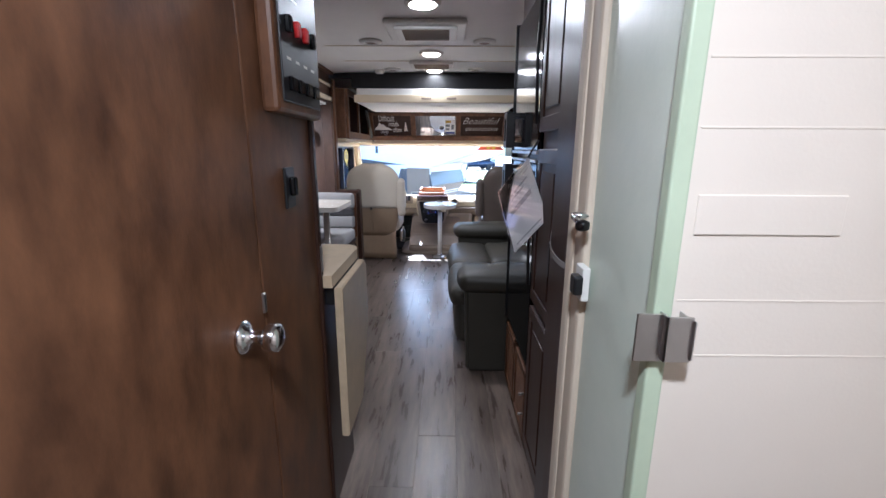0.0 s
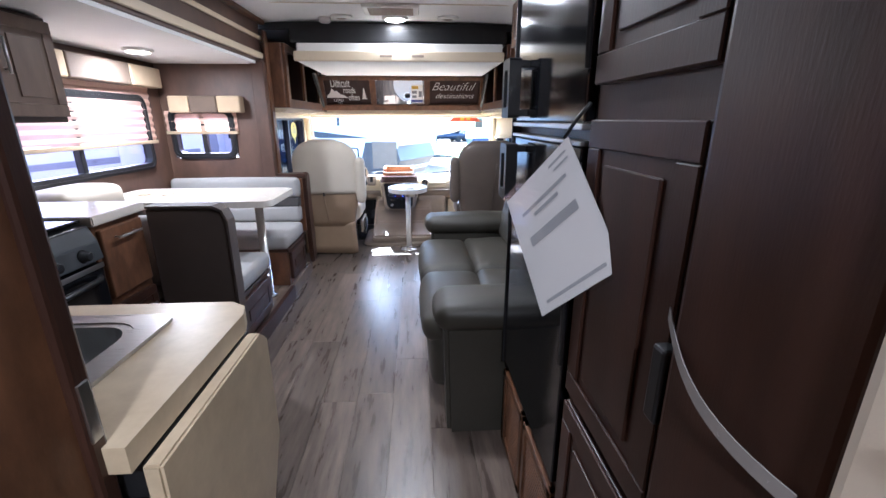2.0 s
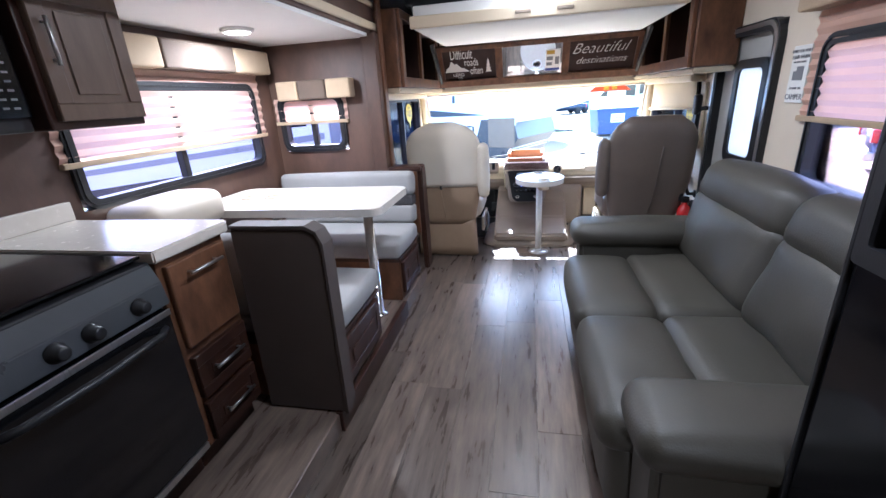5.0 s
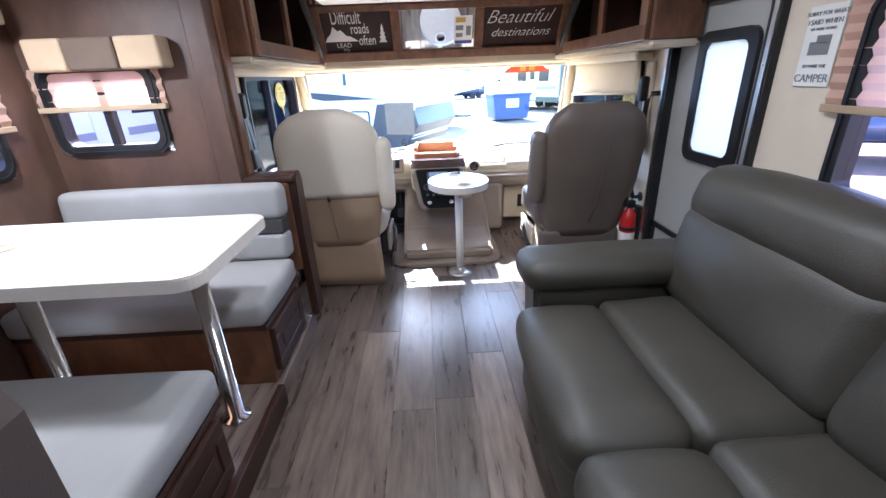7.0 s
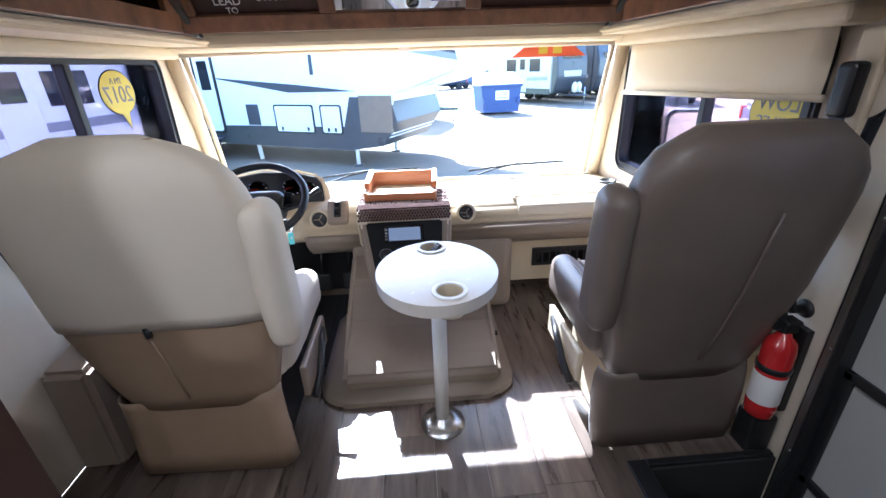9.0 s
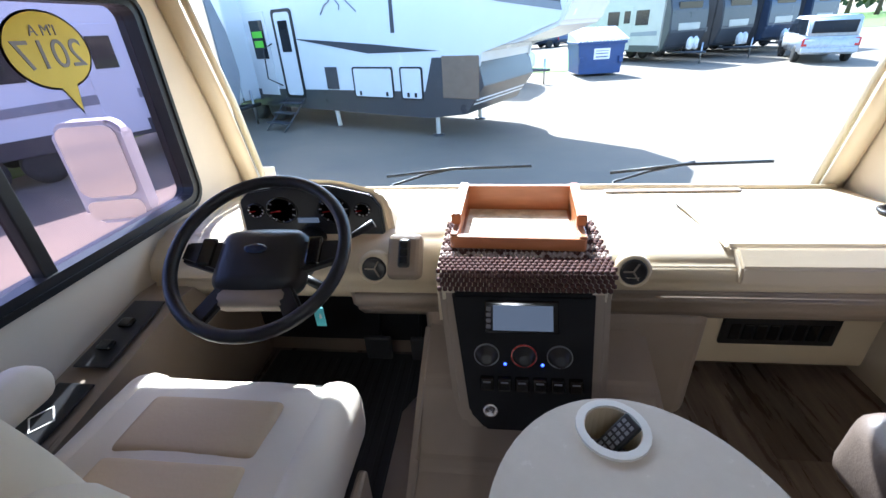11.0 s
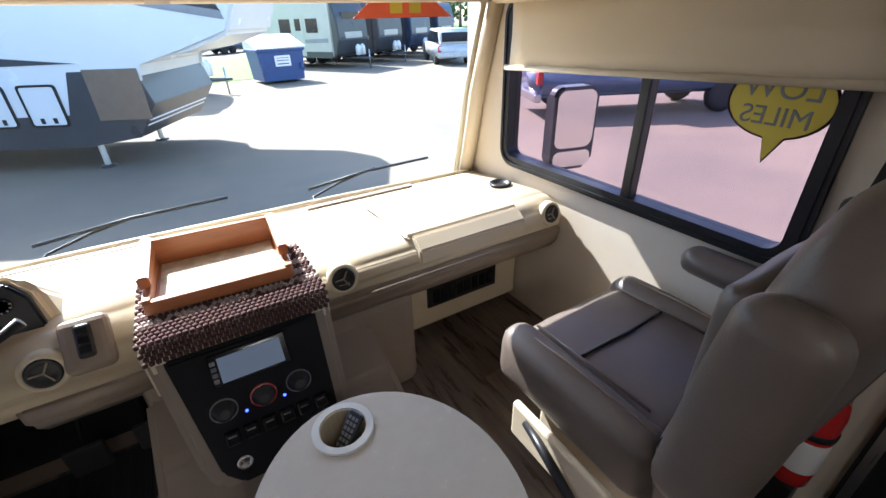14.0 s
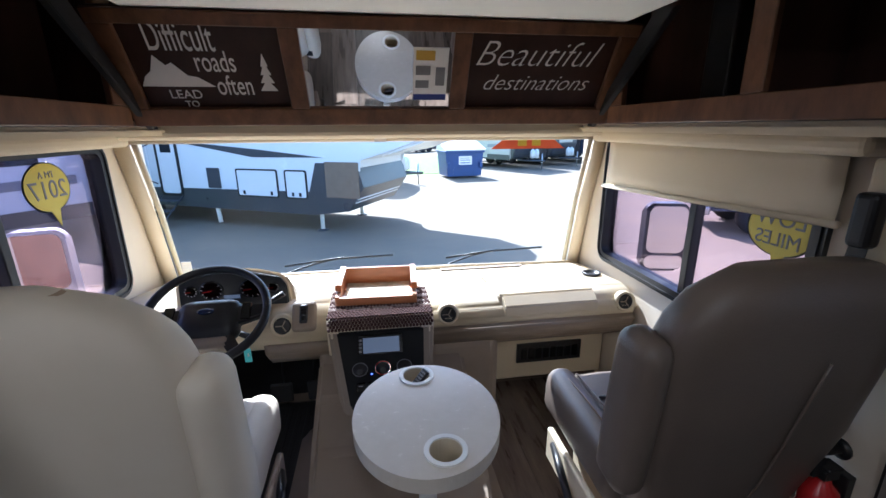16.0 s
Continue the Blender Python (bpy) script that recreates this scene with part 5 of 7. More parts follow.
def loop(cx, cy, rx, ry, n):
    vs = [bm.verts.new((cx + rx * math.cos(2 * math.pi * k / n), cy + ry * math.sin(2 * math.pi * k / n), 0.69)) for k in range(n)]
    return [bm.edges.new((vs[k], vs[(k + 1) % n])) for k in range(n)]


edges = loop(CX, CY, 0.2, 0.236, 56)
for hx, hy in holes:
    edges += loop(hx, hy, 0.043, 0.043, 24)
bmesh.ops.triangle_fill(bm, edges=edges, use_beauty=True)
ex = bmesh.ops.extrude_face_region(bm, geom=bm.faces[:])
for v in [g for g in ex["geom"] if isinstance(g, bmesh.types.BMVert)]:
    v.co.z -= 0.042
done("top", bm, LAMINATE, pt)
for hx, hy in holes:
    circ = lambda r: [(hx + r * math.cos(a * 0.2618), hy + r * math.sin(a * 0.2618)) for a in range(24)]
    ring("cup_rim", "z", 0.6895, 0.6955, circ(0.054), circ(0.0415), WHITE, pt)
    ring("cup_wall", "z", 0.615, 0.691, circ(0.0428), circ(0.04), CREAM_PLASTIC, pt)
    lathe("cup_floor", [(0.0425, 0.613), (0.0425, 0.617)], (hx, hy, 0), TAUPE, pt, 24)
for part in pt.children:
    part.data.transform(Matrix.Diagonal((1, 1, 0.968, 1)))
pt.location.y += 0.02
rc = thing("remote_control", (0.0, 6.4, 0.692), "black remote control leaning in the cup holder", "remote")
rmx = Matrix.Translation((0.0, 6.402, 0.672)) @ Matrix.Rotation(radians(25), 4, "Z") @ Matrix.Rotation(radians(-42), 4, "Y")
box("body", (-0.03, -0.016, -0.005), (0.042, 0.016, 0.006), BLACK, rc, 0.004, m=rmx)
bm = bmesh.new()
for i in range(6):
    for j in range(3):
        add_box(bm, (-0.022 + i * 0.01, -0.011 + j * 0.008, 0.006), (-0.016 + i * 0.01, -0.006 + j * 0.008, 0.0075), 0, 1, rmx)
done("buttons", bm, INK, rc)

rc.location += Vector((0, 0.02, -0.022))

# ---------------- dashboard ----------------
da = thing("dashboard", (0, 7.2, 0.3), "cream moulded dashboard with taupe lower lip", "dashboard")


def dash_body(x0, x1, pts, mat, name="shell", bev=0.025):
    return prism(name, pts, "x", x0, x1, mat, da, bev, 3, True)


dash_body(0.085, XR - 0.012, [(6.93, 0.555), (6.9, 0.6), (6.93, 0.655), (7.02, 0.685), (7.58, 0.63), (7.58, 0.5), (7.1, 0.5)], CREAM_PLASTIC, bev=0.018)
dash_body(0.07, XR - 0.015, [(7.0, 0.42), (6.93, 0.475), (6.905, 0.525), (6.905, 0.565), (6.96, 0.575), (7.3, 0.56), (7.3, 0.42)], TAUPE, "lip", 0.015)
dash_body(XL + 0.012, -0.31, [(6.95, 0.5), (6.9, 0.58), (6.92, 0.645), (7.0, 0.70), (7.1, 0.712), (7.58, 0.64), (7.58, 0.5), (7.1, 0.5)], CREAM_PLASTIC, bev=0.02)
dash_body(-0.62, -0.3, [(6.98, 0.42), (6.915, 0.49), (6.905, 0.56), (7.0, 0.56), (7.3, 0.46)], TAUPE, "lip", 0.015)
box("console_wing", (0.09, 6.93, 0.05), (0.45, 7.2, 0.5), TAUPE, da, 0.05, 4)
box("console_wing", (-0.4, 6.93, 0.05), (-0.3, 7.2, 0.5), TAUPE, da, 0.04, 4)
dash_body(-0.33, 0.11, [(6.79, 0.53), (6.77, 0.685), (6.82, 0.717), (7.1, 0.717), (7.58, 0.63), (7.58, 0.5), (7.0, 0.4)], CREAM_PLASTIC, "centre_shell", 0.015)
tube("ws_edge", [(XL + 0.05, 7.56, 0.64), (-0.5, 7.575, 0.645), (0.4, 7.575, 0.64), (XR - 0.05, 7.55, 0.635)], 0.012, CREAM_PLASTIC, da, 8)
box("defrost_slot", (-0.72, 7.5, 0.648), (-0.25, 7.53, 0.656), TAUPE, da)
box("defrost_slot", (0.25, 7.5, 0.640), (0.75, 7.53, 0.6475), TAUPE, da)
prism("tray_lid", [(7.03, 0.68), (6.955, 0.672), (6.96, 0.69), (7.04, 0.712), (7.36, 0.675), (7.36, 0.66)], "x", 0.44, 0.93, CREAM_PLASTIC, da, 0.01, 3)
prism("pocket_lip", [(6.91, 0.6), (6.895, 0.61), (6.9, 0.655), (6.95, 0.69), (6.97, 0.68)], "x", 0.46, 0.92, CREAM_PLASTIC, da, 0.006)
for x, y, z in ((0.195, 6.922, 0.632), (1.07, 6.922, 0.632), (-0.53, 6.918, 0.636)):
    rv = Matrix.Rotation(radians(78), 4, "X")
    lathe("vent_bezel", [(0.05, -0.02), (0.05, 0.004), (0.044, 0.012), (0.037, 0.012), (0.0365, -0.004)], (x, y, z), CREAM_PLASTIC, da, 24, rv)
    lathe("vent", [(0.036, 0.0), (0.036, 0.013), (0.03, 0.016), (0.024, 0.009), (0.01, 0.01)], (x, y, z), BLACK, da, 24, rv)
    for a in (90, 210, 330):
        box("vent_blade", (-0.002, 0, 0.008), (0.002, 0.03, 0.014), TAUPE, da, 0, m=Matrix.Translation((x, y, z)) @ rv @ Matrix.Rotation(radians(a), 4, "Z"))
lathe("cup_ring", [(0.05, 0), (0.05, 0.008), (0.04, 0.01), (0.036, 0.002)], (1.05, 7.22, 0.672), BLACK, da, 24)
plate_m = Matrix.Translation((-0.44, 6.935, 0.675)) @ Matrix.Rotation(radians(-42), 4, "X")
box("switch_plate", (-0.052, -0.012, -0.075), (0.052, 0.03, 0.06), TAUPE, da, 0.02, 3, m=plate_m)
box("switch_bank", (-0.018, -0.02, -0.045), (0.018, 0.0, 0.04), BLACK, da, 0.012, 3, m=plate_m)
for k in range(3):
    box("rocker", (-0.011, -0.023, -0.034 + k * 0.023), (0.011, -0.018, -0.016 + k * 0.023), BLACK_GLOSS, da, 0.002, m=plate_m)
box("kick_panel", (0.49, 7.17, 0.09), (XR - 0.02, 7.33, 0.5), CREAM_PLASTIC, da, 0.01)
box("fuse_vent", (0.62, 7.158, 0.19), (0.995, 7.174, 0.305), BLACK, da, 0.004)
for k in range(8):
    box("fuse_slat", (0.645 + k * 0.042, 7.152, 0.215), (0.677 + k * 0.042, 7.16, 0.28), BLACK_GLOSS, da, 0.003)
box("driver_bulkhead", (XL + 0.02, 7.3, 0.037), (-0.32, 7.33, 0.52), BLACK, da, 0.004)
box("passenger_bulkhead", (0.25, 7.3, 0.037), (XR - 0.02, 7.32, 0.24), TAUPE, da, 0.003)
da.location += Vector((0, 0.09, -0.035))

# instrument pod
ip = thing("instrument_cluster", (-0.65, 6.95, 0.72), "black gauge cluster under a cream hood", "instrument cluster")
prism("hood", [(-0.87, 0.72), (-0.86, 0.86), (-0.83, 0.9), (-0.7, 0.925), (-0.58, 0.92), (-0.475, 0.885), (-0.45, 0.84), (-0.44, 0.72)], "y", 6.94, 7.2, CREAM_PLASTIC, ip, 0.015, 3, m=Matrix(((1, 0, 0, 0), (0, 1, 0, 0), (0, -0.75, 1, 0.75 * 6.94), (0, 0, 0, 1))))
prism("face", [(-0.845, 0.735), (-0.84, 0.855), (-0.81, 0.885), (-0.7, 0.905), (-0.59, 0.9), (-0.49, 0.87), (-0.468, 0.83), (-0.465, 0.735)], "y", 6.925, 6.945, BLACK, ip, 0.004)
for x, r in ((-0.73, 0.043), (-0.59, 0.043), (-0.8, 0.024), (-0.515, 0.022)):
    ry = Matrix.Rotation(radians(90), 4, "X")
    lathe("gauge", [(r, 0), (r, 0.004), (r - 0.004, 0.005), (r - 0.005, 0.001)], (x, 6.926, 0.825), BLACK_GLOSS, ip, 28, ry)
    bm = bmesh.new()
    for k in range(9):
        a = radians(-40 + k * 32.5)
        add_box(bm, (-0.001, 0, 0.0), (0.001, r * 0.16, 0.001), 0, 1, Matrix.Translation((x, 6.921, 0.825)) @ ry @ Matrix.Rotation(a + radians(90) - math.pi / 2 + radians(90), 4, "Z") @ Matrix.Translation((0, r * 0.72, 0)))
    done("ticks", bm, LETTER, ip)
    box("needle", (-0.0015, 0, 0.001), (0.0015, r * 0.7, 0.002), RED, ip, 0, m=Matrix.Translation((x, 6.92, 0.825)) @ ry @ Matrix.Rotation(radians(100), 4, "Z"))
box("odometer", (-0.69, 6.919, 0.785), (-0.635, 6.926, 0.8), SCREEN, ip, 0)

ip.location += Vector((-0.085, 0.18, -0.08))
ip.scale = (1.19, 1, 1)

sw2 = thing("steering_wheel", (-0.64, 6.64, 0.85), "black four-spoke steering wheel with oval badge", "steering wheel")
WM = Matrix.Translation((-0.732, 6.785, 0.775)) @ Matrix.Rotation(radians(2.7), 4, "Z") @ Matrix.Rotation(radians(33), 4, "X") @ Matrix.Scale(1.25, 4)
bm = bmesh.new()
add_tube(bm, [(0.165 * math.cos(k * math.pi / 24), 0.165 * math.sin(k * math.pi / 24), 0) for k in range(48)], 0.0125, 12, closed=True)
bmesh.ops.transform(bm, matrix=WM, verts=bm.verts)
done("rim", bm, BLACK, sw2, True)
cushion("hub", (-0.085, -0.075, -0.06), (0.085, 0.055, 0.0), BLACK, sw2, 0.04, 0.008, m=WM)
for s in (-1, 1):
    prism("spoke", [(s * 0.07, 0.03), (s * 0.158, 0.03), (s * 0.16, -0.01), (s * 0.07, -0.04)][::s], "z", -0.035, -0.01, BLACK, sw2, 0.006, m=WM)
    prism("spoke", [(s * 0.03, -0.06), (s * 0.07, -0.06), (s * 0.11, -0.125), (s * 0.08, -0.143)][::s], "z", -0.03, -0.012, BLACK, sw2, 0.005, m=WM)
    box("button_bank", (s * 0.105 - 0.014, -0.025, -0.012), (s * 0.105 + 0.014, 0.033, -0.002), BLACK_GLOSS, sw2, 0.004, m=WM)
bm = bmesh.new()
add_box(bm, (-0.07, -0.105, -0.05), (0.07, -0.065, -0.01), 0.015, 3, WM)
done("hub_skirt", bm, TAUPE, sw2, True)
lathe("badge", [(0.022, 0), (0.022, 0.004), (0.018, 0.005)], (0, 0, 0), surface("navy_badge", (0.01, 0.02, 0.06), rough=0.2, bump=0), sw2, 24, WM @ Matrix.Translation((0, 0.0, 0.008)) @ Matrix.Diagonal((1, 0.45, 1, 1)))
tube("column", [WM @ Vector((0, -0.02, -0.05)), WM @ Vector((0, 0.03, -0.14)), WM @ Vector((0, 0.16, -0.24))], 0.055, BLACK, sw2, 14)
tube("stalk", [(-0.68, 6.9, 0.69), (-0.57, 6.93, 0.735), (-0.497, 6.95, 0.771)], 0.009, BLACK, sw2, 8, radii=[0.006, 0.006, 0.013])
ky = thing("ignition_keys", (-0.52, 6.7, 0.65), "keys with a turquoise tag in the ignition", "keys")
box("tag", (-0.53, 6.66, 0.655), (-0.505, 6.663, 0.71), surface("turquoise_tag", (0.1, 0.5, 0.55), rough=0.5, bump=0), ky, 0.001)
tube("key", [(-0.515, 6.72, 0.73), (-0.517, 6.665, 0.71), (-0.515, 6.66, 0.68)], 0.004, STEEL, ky, 6)
tube("ignition_lock", [(-0.62, 6.765, 0.75), (-0.515, 6.715, 0.73)], 0.012, BLACK, ky, 10)
ky.location += Vector((-0.09, 0.105, -0.08))
pd = thing("pedals", (-0.6, 7.15, 0), "black foot pedals under the dash", "pedals")
for x, w in ((-0.6, 0.05), (-0.45, 0.03)):
    box("pad", (x - w, 7.12, 0.14), (x + w, 7.14, 0.24), RUBBER, pd, 0.008)
    tube("arm", [(x, 7.14, 0.2), (x, 7.22, 0.34), (x, 7.26, 0.5)], 0.009, BLACK, pd, 6)
fm = thing("floor_mat", (-0.7, 6.95, 0), "black ribbed rubber driver floor mat", "mat")
box("mat", (-1.1, 6.62, 0.006), (-0.36, 7.29, 0.018), RUBBER, fm, 0.006)
boxes("ribs", [((-1.05 + k * 0.045, 6.66, 0.018), (-1.03 + k * 0.045, 7.25, 0.022)) for k in range(15)], RUBBER, fm)

# centre console and engine cover
MATT_BLACK = surface("matt_black_fascia", (0.014, 0.014, 0.015), (0.009, 0.009, 0.01), rough=0.7, scale=8, bump=0.15, fine=380, spec=0.2)
cc = thing("centre_console", (-0.1, 6.75, 0.25), "taupe console with black radio and climate panel", "console")
prism("surround", [(-0.33, 0.67), (0.11, 0.67), (0.085, 0.3), (0.05, 0.24), (-0.25, 0.24), (-0.28, 0.3)], "y", 6.78, 7.1, TAUPE, cc, 0.02, 3)
prism("face", [(-0.29, 0.65), (0.065, 0.65), (0.045, 0.31), (0.01, 0.265), (-0.2, 0.265), (-0.24, 0.31)], "y", 6.762, 6.79, MATT_BLACK, cc, 0.008)
box("radio_bezel", (-0.205, 6.755, 0.545), (-0.025, 6.765, 0.635), BLACK_GLOSS, cc, 0.003)
box("screen", (-0.185, 6.752, 0.555), (-0.04, 6.756, 0.625), SCREEN, cc, 0)
boxes("radio_buttons", [((-0.202, 6.752, 0.558 + k * 0.017), (-0.19, 6.756, 0.57 + k * 0.017)) for k in range(4)], INK, cc)
for k, x in enumerate((-0.2, -0.11, -0.025)):
    lathe("dial", [(0.03, 0), (0.03, 0.003), (0.02, 0.004), (0.018, 0.02), (0.01, 0.021)], (x, 6.762, 0.48), BLACK, cc, 20, Matrix.Rotation(radians(90), 4, "X"))
    ring("dial_mark", "y", 6.757, 6.76, [(x + 0.031 * math.cos(a * 0.2618), 0.48 + 0.031 * math.sin(a * 0.2618)) for a in range(24)], [(x + 0.0285 * math.cos(a * 0.2618), 0.48 + 0.0285 * math.sin(a * 0.2618)) for a in range(24)], INK if k != 1 else RED, cc)
for x in (-0.155, -0.066):
    lathe("led", [(0.004, 0), (0.003, 0.002)], (x, 6.76, 0.455), BLUE_LED, cc, 8, Matrix.Rotation(radians(90), 4, "X"))
for k in range(6):
    box("rocker_switch", (-0.215 + k * 0.042, 6.75, 0.385), (-0.182 + k * 0.042, 6.765, 0.42), BLACK_GLOSS, cc, 0.004)
    box("bar", (-0.208 + k * 0.042, 6.748, 0.41), (-0.19 + k * 0.042, 6.7505, 0.413), INK, cc, 0)
for x in (-0.19, -0.02):
    lathe("socket", [(0.018, 0), (0.018, 0.005), (0.012, 0.006), (0.011, 0.001)], (x, 6.763, 0.325), CHROME, cc, 20, Matrix.Rotation(radians(90), 4, "X"))
# the face leans towards the seats at its foot
for part in cc.children:
    part.data.transform(Matrix(((1, 0, 0, 0), (0, 1, 0.493, 6.833 - 6.757 - 0.493 * 0.625), (0, 0, 0.69, 0.602 - 0.69 * 0.625), (0, 0, 0, 1))))
dg = thing("engine_cover", (-0.09, 6.65, 0), "taupe padded engine cover on the cab floor", "engine cover")
prism("flange", rrect(-0.5, 0.33, 6.35, 7.1, 0.12, 6), "z", 0.0, 0.03, TAUPE, dg, 0.012, 3, True)
prism("hump", [(6.42, 0.02), (6.41, 0.1), (6.52, 0.135), (6.68, 0.195), (6.85, 0.32), (7.05, 0.4), (7.1, 0.02)], "x", -0.4, 0.27, TAUPE, dg, 0.022, 3)
lathe("catch", [(0.012, 0), (0.012, 0.02), (0.006, 0.022)], (0.265, 6.6, 0.15), BLACK, dg, 10, Matrix.Rotation(radians(90), 4, "Y"))

km = thing("knitted_mat", (-0.1, 6.95, 0.74), "brown and cream knitted mat on the console", "mat")
bm, bm2 = bmesh.new(), bmesh.new()
for r in range(26):
    yy = 6.825 + max(0, r - 4) * 0.0145
    zz = 0.706 - max(0, 4 - r) * 0.013 - max(0, yy - 7.08) * 0.12
    pale = r in (9, 10) or (r > 11 and r % 4 < 2)
    for k in range(31):
        x = -0.318 + k * 0.0137 + (0.0068 if r % 2 else 0)
        tgt = bm2 if (pale and (k + r) % 7) else bm
        res = bmesh.ops.create_icosphere(tgt, subdivisions=1, radius=0.008)
        for v in res["verts"]:
            v.co = Vector((x + v.co.x * 0.9, yy + v.co.y, zz + v.co.z))
tagged(done("dark_knots", bm, MAT_BROWN, km, True), kind="stuff")
tagged(done("pale_knots", bm2, MAT_PALE, km, True), kind="stuff")
km.location += Vector((0, 0.02, -0.015))
ty = thing("wooden_tray", (-0.1, 7.02, 0.716), "honey-coloured wooden tray with a lace liner", "tray")
tm = Matrix.Translation((-0.1, 7.02, 0.716)) @ Matrix.Rotation(radians(-3), 4, "Z")
for lo, hi in (((-0.17, -0.135, 0), (0.17, -0.115, 0.035)), ((-0.16, 0.115, 0), (0.16, 0.132, 0.085))):
    box("rail", lo, hi, WOOD_HONEY, ty, 0.003, m=tm)
for s in (-1, 1):
    box("side", (s * 0.163 - 0.01, -0.13, 0.0), (s * 0.163 + 0.01, 0.135, 0.04), WOOD_HONEY, ty, 0.003, m=tm)
    prism("handle", [(-0.08, 0.045), (0.135, 0.045), (0.135, 0.09), (-0.08, 0.075)], "x", s * 0.163 - 0.013, s * 0.163 + 0.013, WOOD_HONEY, ty, 0.003, m=tm)
box("bottom", (-0.155, -0.12, 0.003), (0.155, 0.12, 0.009), WOOD_HONEY, ty, 0, m=tm)
box("lace_liner", (-0.145, -0.105, 0.0095), (0.145, 0.108, 0.0115), LACE, ty, 0, m=tm)

ty.location += Vector((-0.018, 0.055, -0.018))

# driver side console
dc = thing("side_console", (-1.2, 6.75, 0), "taupe driver side console with black switch panels", "console")
prism("body", [(6.15, 0.0), (6.15, 0.42), (6.55, 0.46), (6.95, 0.53), (7.3, 0.53), (7.3, 0.0)], "x", XL + 0.005, -1.13, TAUPE, dc, 0.02, 3)
side = Matrix.Translation((-1.205, 6.78, 0.512)) @ Matrix.Rotation(radians(9.5), 4, "X")
box("switch_panel", (-0.05, -0.11, 0), (0.05, 0.13, 0.006), BLACK, dc, 0.004, m=side)
for k in range(2):
    box("toggle", (-0.02, -0.06 + k * 0.08, 0.006), (0.02, -0.03 + k * 0.08, 0.02), BLACK_GLOSS, dc, 0.005, m=side)
side = Matrix.Translation((-1.205, 6.53, 0.468)) @ Matrix.Rotation(radians(8), 4, "X")
box("mirror_control", (-0.05, -0.09, 0), (0.05, 0.1, 0.006), BLACK, dc, 0.004, m=side)
ring("control_mark", "z", 0.006, 0.0075, [(0.035, 0), (0, 0.035), (-0.035, 0), (0, -0.035)], [(0.031, 0), (0, 0.031), (-0.031, 0), (0, -0.031)], LETTER, dc, m=side)
lathe("cup_ring", [(0.05, 0), (0.05, 0.008), (0.04, 0.01), (0.038, 0.001)], (-1.2, 6.33, 0.44), CHROME, dc, 24)

# ---------------- lamps and ceiling fittings ----------------
for x, y in ((-0.045, 3.61), (-0.045, 4.84), (-0.045, 5.62)):
    l = thing("ceiling_lamp", (x, y, CEILING - 0.02), "round flush ceiling lamp glowing warm white", "lamp", "ceiling lamps")
    lathe("trim", [(0.1, CEILING - 0.001), (0.1, CEILING - 0.012), (0.085, CEILING - 0.022), (0.075, CEILING - 0.018)], (x, y, 0), WHITE, l, 28)
    lathe("diffuser", [(0.078, CEILING - 0.016), (0.07, CEILING - 0.024), (0.01, CEILING - 0.027)], (x, y, 0), SOFT_LIGHT, l, 28)
l = thing("ceiling_lamp", (-1.5, 4.85, 1.73), "round flush lamp in the slide-out ceiling", "lamp", "ceiling lamps")
lathe("trim", [(0.085, 1.749), (0.085, 1.738), (0.07, 1.73)], (-1.6, 4.85, 0), WHITE, l, 28)
lathe("diffuser", [(0.068, 1.735), (0.06, 1.728), (0.01, 1.726)], (-1.6, 4.85, 0), SOFT_LIGHT, l, 28)
ac = thing("air_conditioner_grille", (-0.05, 4.1, 2.05), "white ceiling air conditioner grille", "air conditioner")
box("shroud", (-0.31, 3.9, CEILING - 0.035), (0.21, 4.32, CEILING - 0.001), WHITE, ac, 0.015, 3)
box("grille", (-0.25, 3.95, CEILING - 0.05), (0.15, 4.27, CEILING - 0.034), WHITE, ac, 0.006)
boxes("slats", [((-0.2, 3.97 + k * 0.03, CEILING - 0.056), (0.1, 3.985 + k * 0.03, CEILING - 0.049)) for k in range(9)], TAUPE, ac)
for x, y in ((-0.48, 4.47), (0.36, 4.47), (-0.46, 5.6), (0.37, 5.6)):
    v = thing("ceiling_vent", (x, y, CEILING - 0.02), "round white ceiling air vent", "vent", "round ceiling vents")
    lathe("body", [(0.085, CEILING - 0.001), (0.085, CEILING - 0.01), (0.07, CEILING - 0.02), (0.05, CEILING - 0.022), (0.045, CEILING - 0.012)], (x, y, 0), WHITE, v, 24)
    lathe("louvre", [(0.043, CEILING - 0.014), (0.03, CEILING - 0.018), (0.028, CEILING - 0.012), (0.012, CEILING - 0.018)], (x, y, 0), TAUPE, v, 20)
rg = thing("ceiling_register", (-0.06, 5.3, 2.06), "rectangular white ceiling register", "vent")
box("frame", (-0.26, 5.18, CEILING - 0.03), (0.14, 5.42, CEILING - 0.001), WHITE, rg, 0.012, 3)
boxes("slats", [((-0.22, 5.2 + k * 0.026, CEILING - 0.036), (0.1, 5.212 + k * 0.026, CEILING - 0.029)) for k in range(8)], TAUPE, rg)
dt = thing("smoke_detector", (-0.55, 5.72, 2.05), "small white ceiling detector", "detector")
lathe("body", [(0.05, CEILING - 0.001), (0.05, CEILING - 0.015), (0.04, CEILING - 0.035), (0.02, CEILING - 0.038)], (-0.6, 5.66, 0), WHITE, dt, 20)
oc = thing("sofa_overhead_cabinet", (0.95, 4.3, 1.62), "walnut overhead cabinet above the sofa", "cabinet")
box("body", (0.78, 3.4, 1.76), (XR - 0.005, 5.0, CEILING - 0.01), WOOD_DARK, oc, 0.02, 3)
